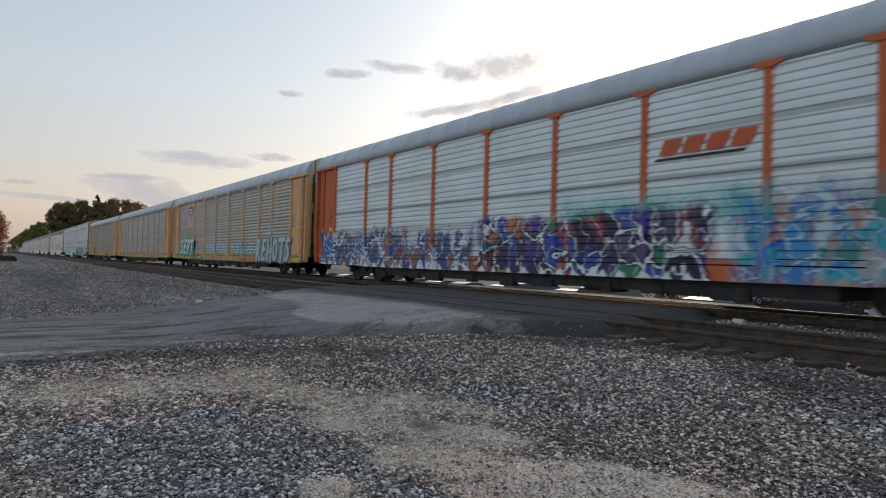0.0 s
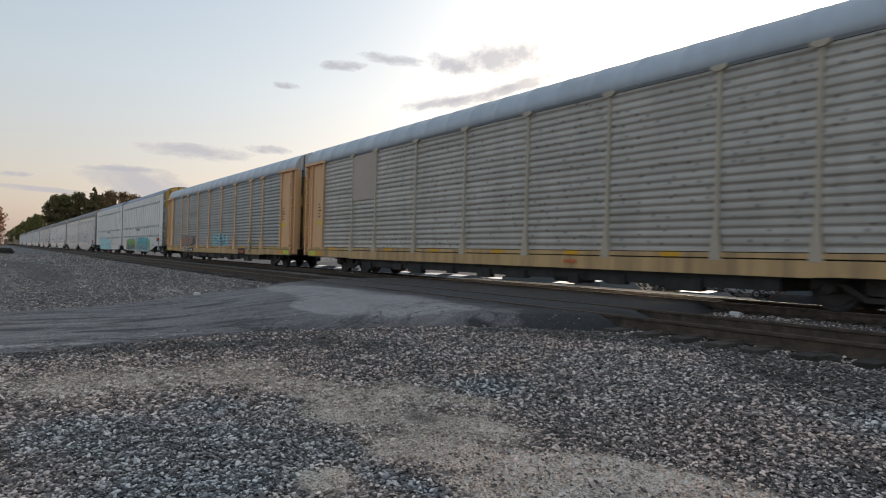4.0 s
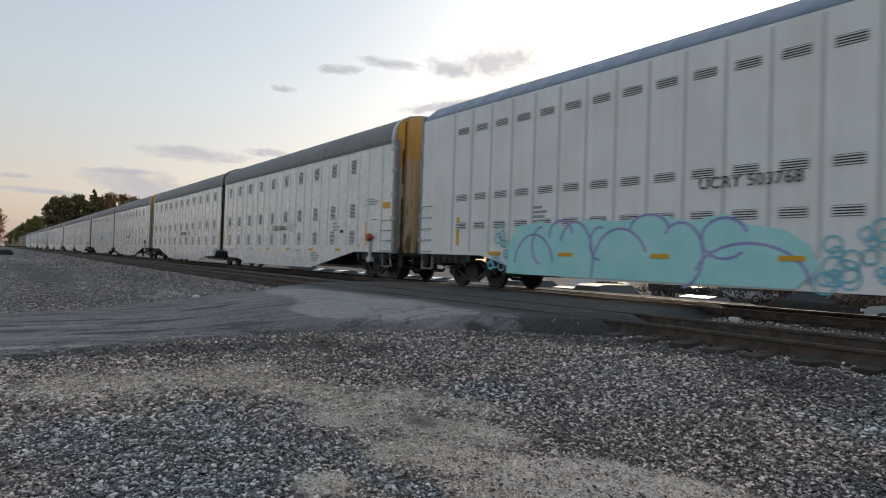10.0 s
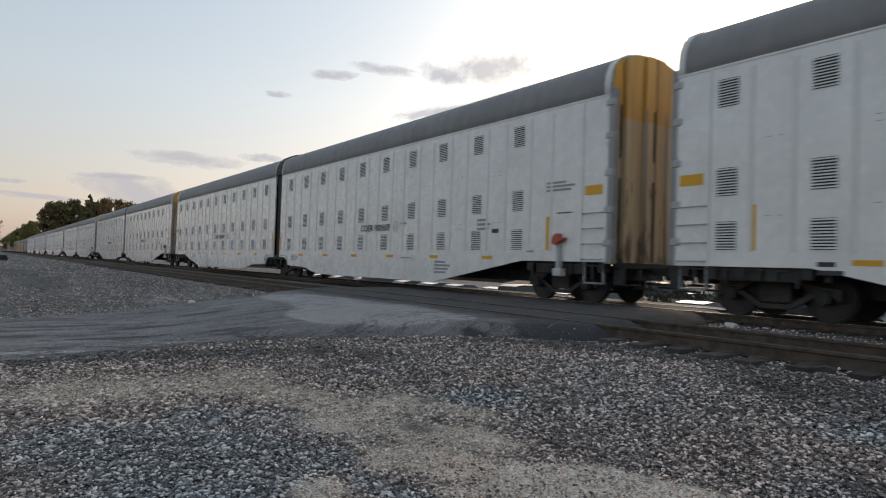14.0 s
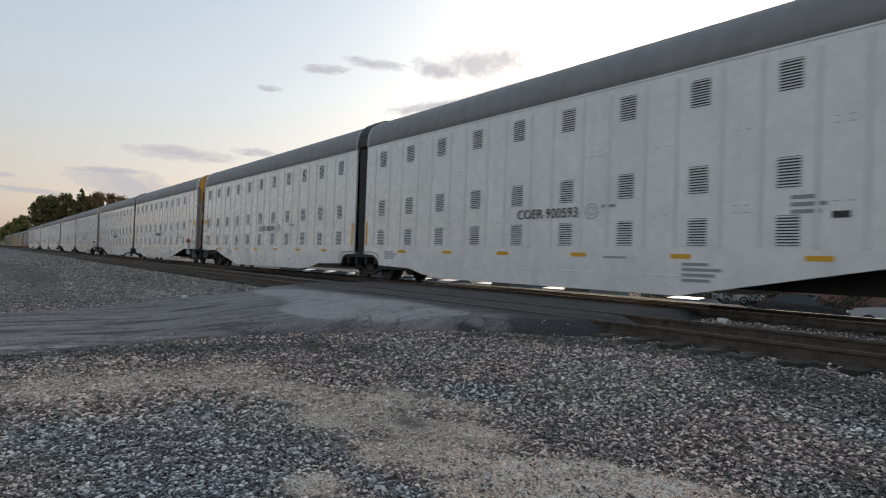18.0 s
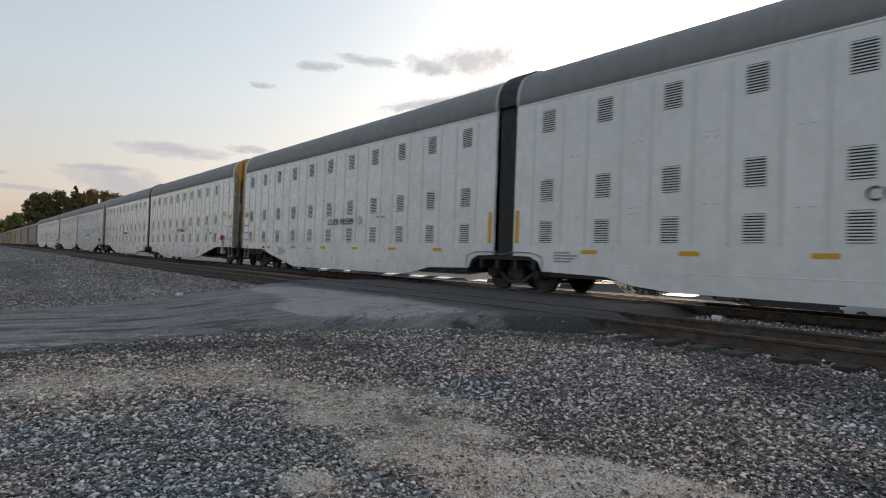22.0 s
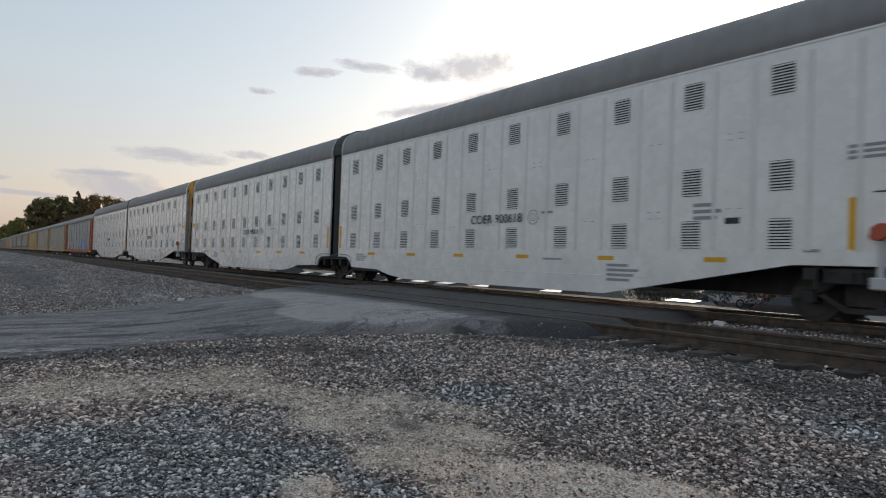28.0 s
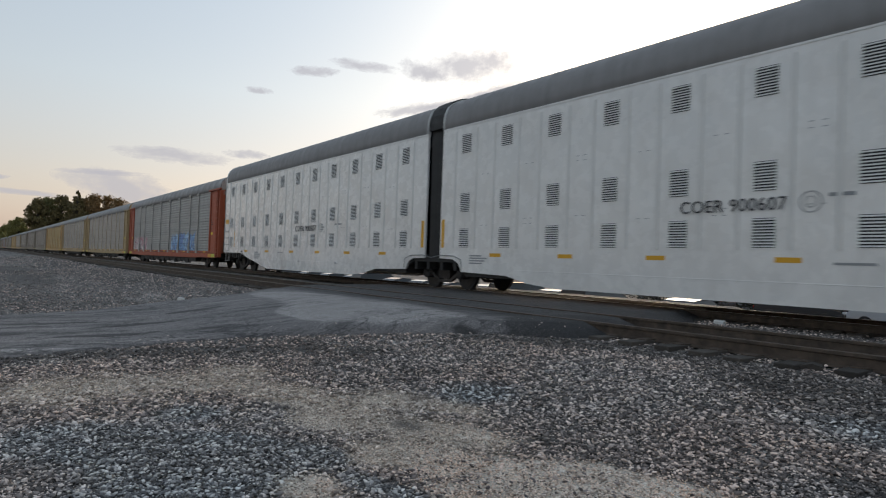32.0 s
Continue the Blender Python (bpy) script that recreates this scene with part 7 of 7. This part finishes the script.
for az, y, turn, mat, kind, label in (
        (23.6, 23.0, 90, CAR_WHITE, "suv", "white utility car parked in the lot"), (25.4, 23.2, 91, CAR_SILVER, "car", "silver car parked in the lot"), (27.3, 23.0, 89, CAR_WHITE, "car", "white hatchback parked in the lot"),
        (51.0, 23.2, 90, CAR_WHITE, "suv", "white people carrier in the lot"), (58.5, 23.4, 88, CAR_WHITE, "car", "white car in the lot behind the train"),
        (29.5, 23.0, 92, CAR_SILVER, "car", "silver saloon parked in the lot"), (31.3, 23.0, 88, CAR_RED, "suv", "red car parked in the lot"), (33.2, 23.0, 90, CAR_RED, "car", "low red car parked in the lot"),
        (35.6, 22.8, 94, CAR_WHITE, "car", "white saloon parked in the lot"), (38.0, 23.0, 90, CAR_BLUE, "car", "blue car parked in the lot"), (41.5, 23.0, 91, CAR_WHITE, "car", "white car parked behind the train"),
        (44.4, 23.0, 88, CAR_WHITE, "suv", "white utility car parked behind the train"), (47.6, 23.2, 90, CAR_SILVER, "car", "pale silver car in the lot"), (56.0, 47.0, 0, CAR_DARK, "suv", "dark car parked by the brick house"),
        (49.5, 45.0, 2, CAR_WHITE, "pickup", "white pickup truck standing in the lot"), (61.0, 47.5, 4, CAR_SILVER, "car", "silver car by the house"), (66.5, 36.0, 0, CAR_DARK, "car", "dark saloon in the lot"), (73.0, 36.0, 180, CAR_SILVER, "suv", "silver car in the lot")):
    parked_car(at_bearing(az, y), y, turn, mat, kind, label)


def brick_mat():
    m = Mat("red_brick", 0.85)
    t = m.n.new("ShaderNodeTexBrick")
    t.inputs["Scale"].default_value = 1.0
    t.inputs["Color1"].default_value, t.inputs["Color2"].default_value, t.inputs["Mortar"].default_value = (0.24, 0.085, 0.06, 1), (0.3, 0.12, 0.09, 1), (0.3, 0.27, 0.24, 1)
    t.inputs["Brick Width"].default_value, t.inputs["Row Height"].default_value, t.inputs["Mortar Size"].default_value = 0.22, 0.075, 0.01
    flatv = m.n.new("ShaderNodeCombineXYZ")
    m.l.new(m.math("ADD", m.axis(0), m.axis(1)), flatv.inputs[0])
    m.l.new(m.axis(2), flatv.inputs[1])
    m.l.new(flatv.outputs[0], t.inputs["Vector"])
    m.color(m.mix(m.ramp(m.noise(0.8, 4), [(0.4, 0.0), (0.7, 0.4)]), t.outputs["Color"], (0.16, 0.08, 0.06)))
    return m.m


BRICK = brick_mat()
SHINGLE = plain("brown_shingles", (0.14, 0.11, 0.095), 0.85)
AWNING = plain("white_awning", (0.72, 0.72, 0.7), 0.6)
TRIM = plain("white_house_trim", (0.65, 0.64, 0.62), 0.6)


def house(x, y, turn, w, d, wall_h, ridge, label):
    """A brick house with a gable to the tracks, windows and striped awnings."""
    hs = root("brick_house", label, "house", "houses behind the lot")
    hs.matrix_basis = pose(x, y, float(ground_z(np.float64(x), np.float64(y))) - 0.05, 0, 0, turn)
    bm = bmesh.new()
    prism(bm, [(-w / 2, 0), (w / 2, 0), (w / 2, wall_h), (0, ridge - 0.15), (-w / 2, wall_h)], 1, -d / 2, d / 2)
    part("wall", bm, BRICK, hs, "red brick walls with a gable")
    for s in (-1, 1):
        bm = bmesh.new()
        k = (ridge - wall_h) / (w / 2)
        e = w / 2 + 0.4
        prism(bm, [(0, ridge), (s * e, ridge - k * e), (s * e, ridge - k * e - 0.14), (0, ridge - 0.14)], 1, -d / 2 - 0.35, d / 2 + 0.35)
        part("roof_slope", bm, SHINGLE, hs, "brown shingled roof slope")
    for wx, wz in ((-w * 0.25, 2.3), (w * 0.25, 2.3), (-w * 0.25, 5.0), (w * 0.25, 5.0)):
        if wz + 1.4 > wall_h:
            continue
        bm = bmesh.new()
        box(bm, wx - 0.55, wx + 0.55, -d / 2 - 0.05, -d / 2 + 0.05, wz - 0.1, wz + 1.4)
        win = part("window", bm, TRIM, hs, "white framed window")
        bm = bmesh.new()
        box(bm, wx - 0.45, wx + 0.45, -d / 2 - 0.065, -d / 2 - 0.052, wz, wz + 1.3)
        part("pane", bm, GLASS, win)
        bm = bmesh.new()
        for k in range(7):
            a = wx - 0.7 + 0.2 * k
            prism(bm, [(-d / 2 - 0.06, wz + 1.55), (-d / 2 - 0.9, wz + 0.95), (-d / 2 - 0.9, wz + 0.9), (-d / 2 - 0.06, wz + 1.5)], 0, a, a + 0.13)
        prism(bm, [(-d / 2 - 0.07, wz + 1.54), (-d / 2 - 0.9, wz + 0.93), (-d / 2 - 0.9, wz + 0.9), (-d / 2 - 0.07, wz + 1.51)], 0, wx - 0.7, wx + 0.7)
        part("awning", bm, AWNING, hs, "white slatted awning")


house(-46 * math.cos(radians(70.5)), 46 * math.sin(radians(70.5)), 12, 7.5, 9.0, 7.0, 10.0, "red brick house with gable and white awnings")
house(-62 * math.cos(radians(66.0)), 62 * math.sin(radians(66.0)), 95, 9.0, 12.0, 8.0, 12.1, "brown-roofed brick house behind the lot")

# ---- small things by the line ----
pile = root("tie_pile", "dark heap of old wooden ties beside the line", "timber pile")
pile.matrix_basis = Matrix.Translation((-100.0, -0.4, float(ground_z(np.float64(-100.0), np.float64(-0.4)))))
bm = bmesh.new()
box(bm, -0.115, 0.115, -1.3, 1.3, -0.09, 0.09, 0, 0.01)
old_tie = meshed("old_tie", bm, [TIE])
rp = random.Random(5)
for row in range(6):
    for k in range(9 - row):
        for y in (-1.5, 1.2):
            if row < 4 or y < 0:
                part("old_tie", old_tie, None, pile, at=pose(-1.2 + 0.28 * k + 0.14 * row, y + rp.uniform(-0.35, 0.35) * (1 - 0.1 * row), 0.09 + 0.185 * row, rp.uniform(-2, 2), rp.uniform(-4, 4), rp.uniform(-9, 9)))
for x, y, w, dd, hh, rz, label in ((-6.8, 12.0, 0.2, 0.12, 0.06, 12, "small white painted block between the tracks"), (-16.8, 4.3, 0.16, 0.1, 0.06, 40, "white scrap lying in the ballast"), (-14.2, 4.6, 0.1, 0.08, 0.05, 70, "small white scrap by the road")):
    bm = bmesh.new()
    box(bm, -w / 2, w / 2, -dd / 2, dd / 2, -0.02, hh, 0, 0.012)
    tagged(part("white_scrap", bm, TRIM, None, "", pose(x, y, float(ground_z(np.float64(x), np.float64(y))) + 0.02, 4, 3, rz)), label, "litter")
bm = bmesh.new()
prism(bm, [(-0.13, -0.09), (-0.12, 0.02), (0.0, 0.055), (0.1, 0.03), (0.13, -0.09)], 1, -0.12, 0.1)
tagged(part("dark_stone", bm, TIE, None, "", pose(-3.2, SIDING - 1.02, -0.19, 0, 0, 20)), "dark lump of broken tie by the siding", "stone")


def motions():
    times = [float(t) for t in range(0, 33, 2)]
    for car, s0 in CARS:
        walk(car, [(t, pose(HEAD + s0 + run(t), TRACK, 0)) for t in times])
    for cloud, place, turn in CLOUDS:
        walk(cloud, [(t, Matrix.Translation(place + WIND * (t - 11.0)) @ turn) for t in (0.0, 11.0, 22.0, 32.0)])
    steps = [k / FPS for k in range(0, 32 * FPS + 1)]
    turned = {}
    for w in [o for o in scene.objects if o.name.split(".")[0] == "wheelset"]:
        x = round(w.matrix_basis.translation.x, 2)
        if x not in turned:
            walk(w, [(t, pose(x, 0, WHEEL_R) @ Matrix.Rotation((run(t) - run(0)) / WHEEL_R, 4, "Y")) for t in steps])
            turned[x] = w.animation_data
        else:
            w.rotation_mode = "QUATERNION"
            w.animation_data_create().action = turned[x].action
            w.animation_data.action_slot = turned[x].action_slot


motions()
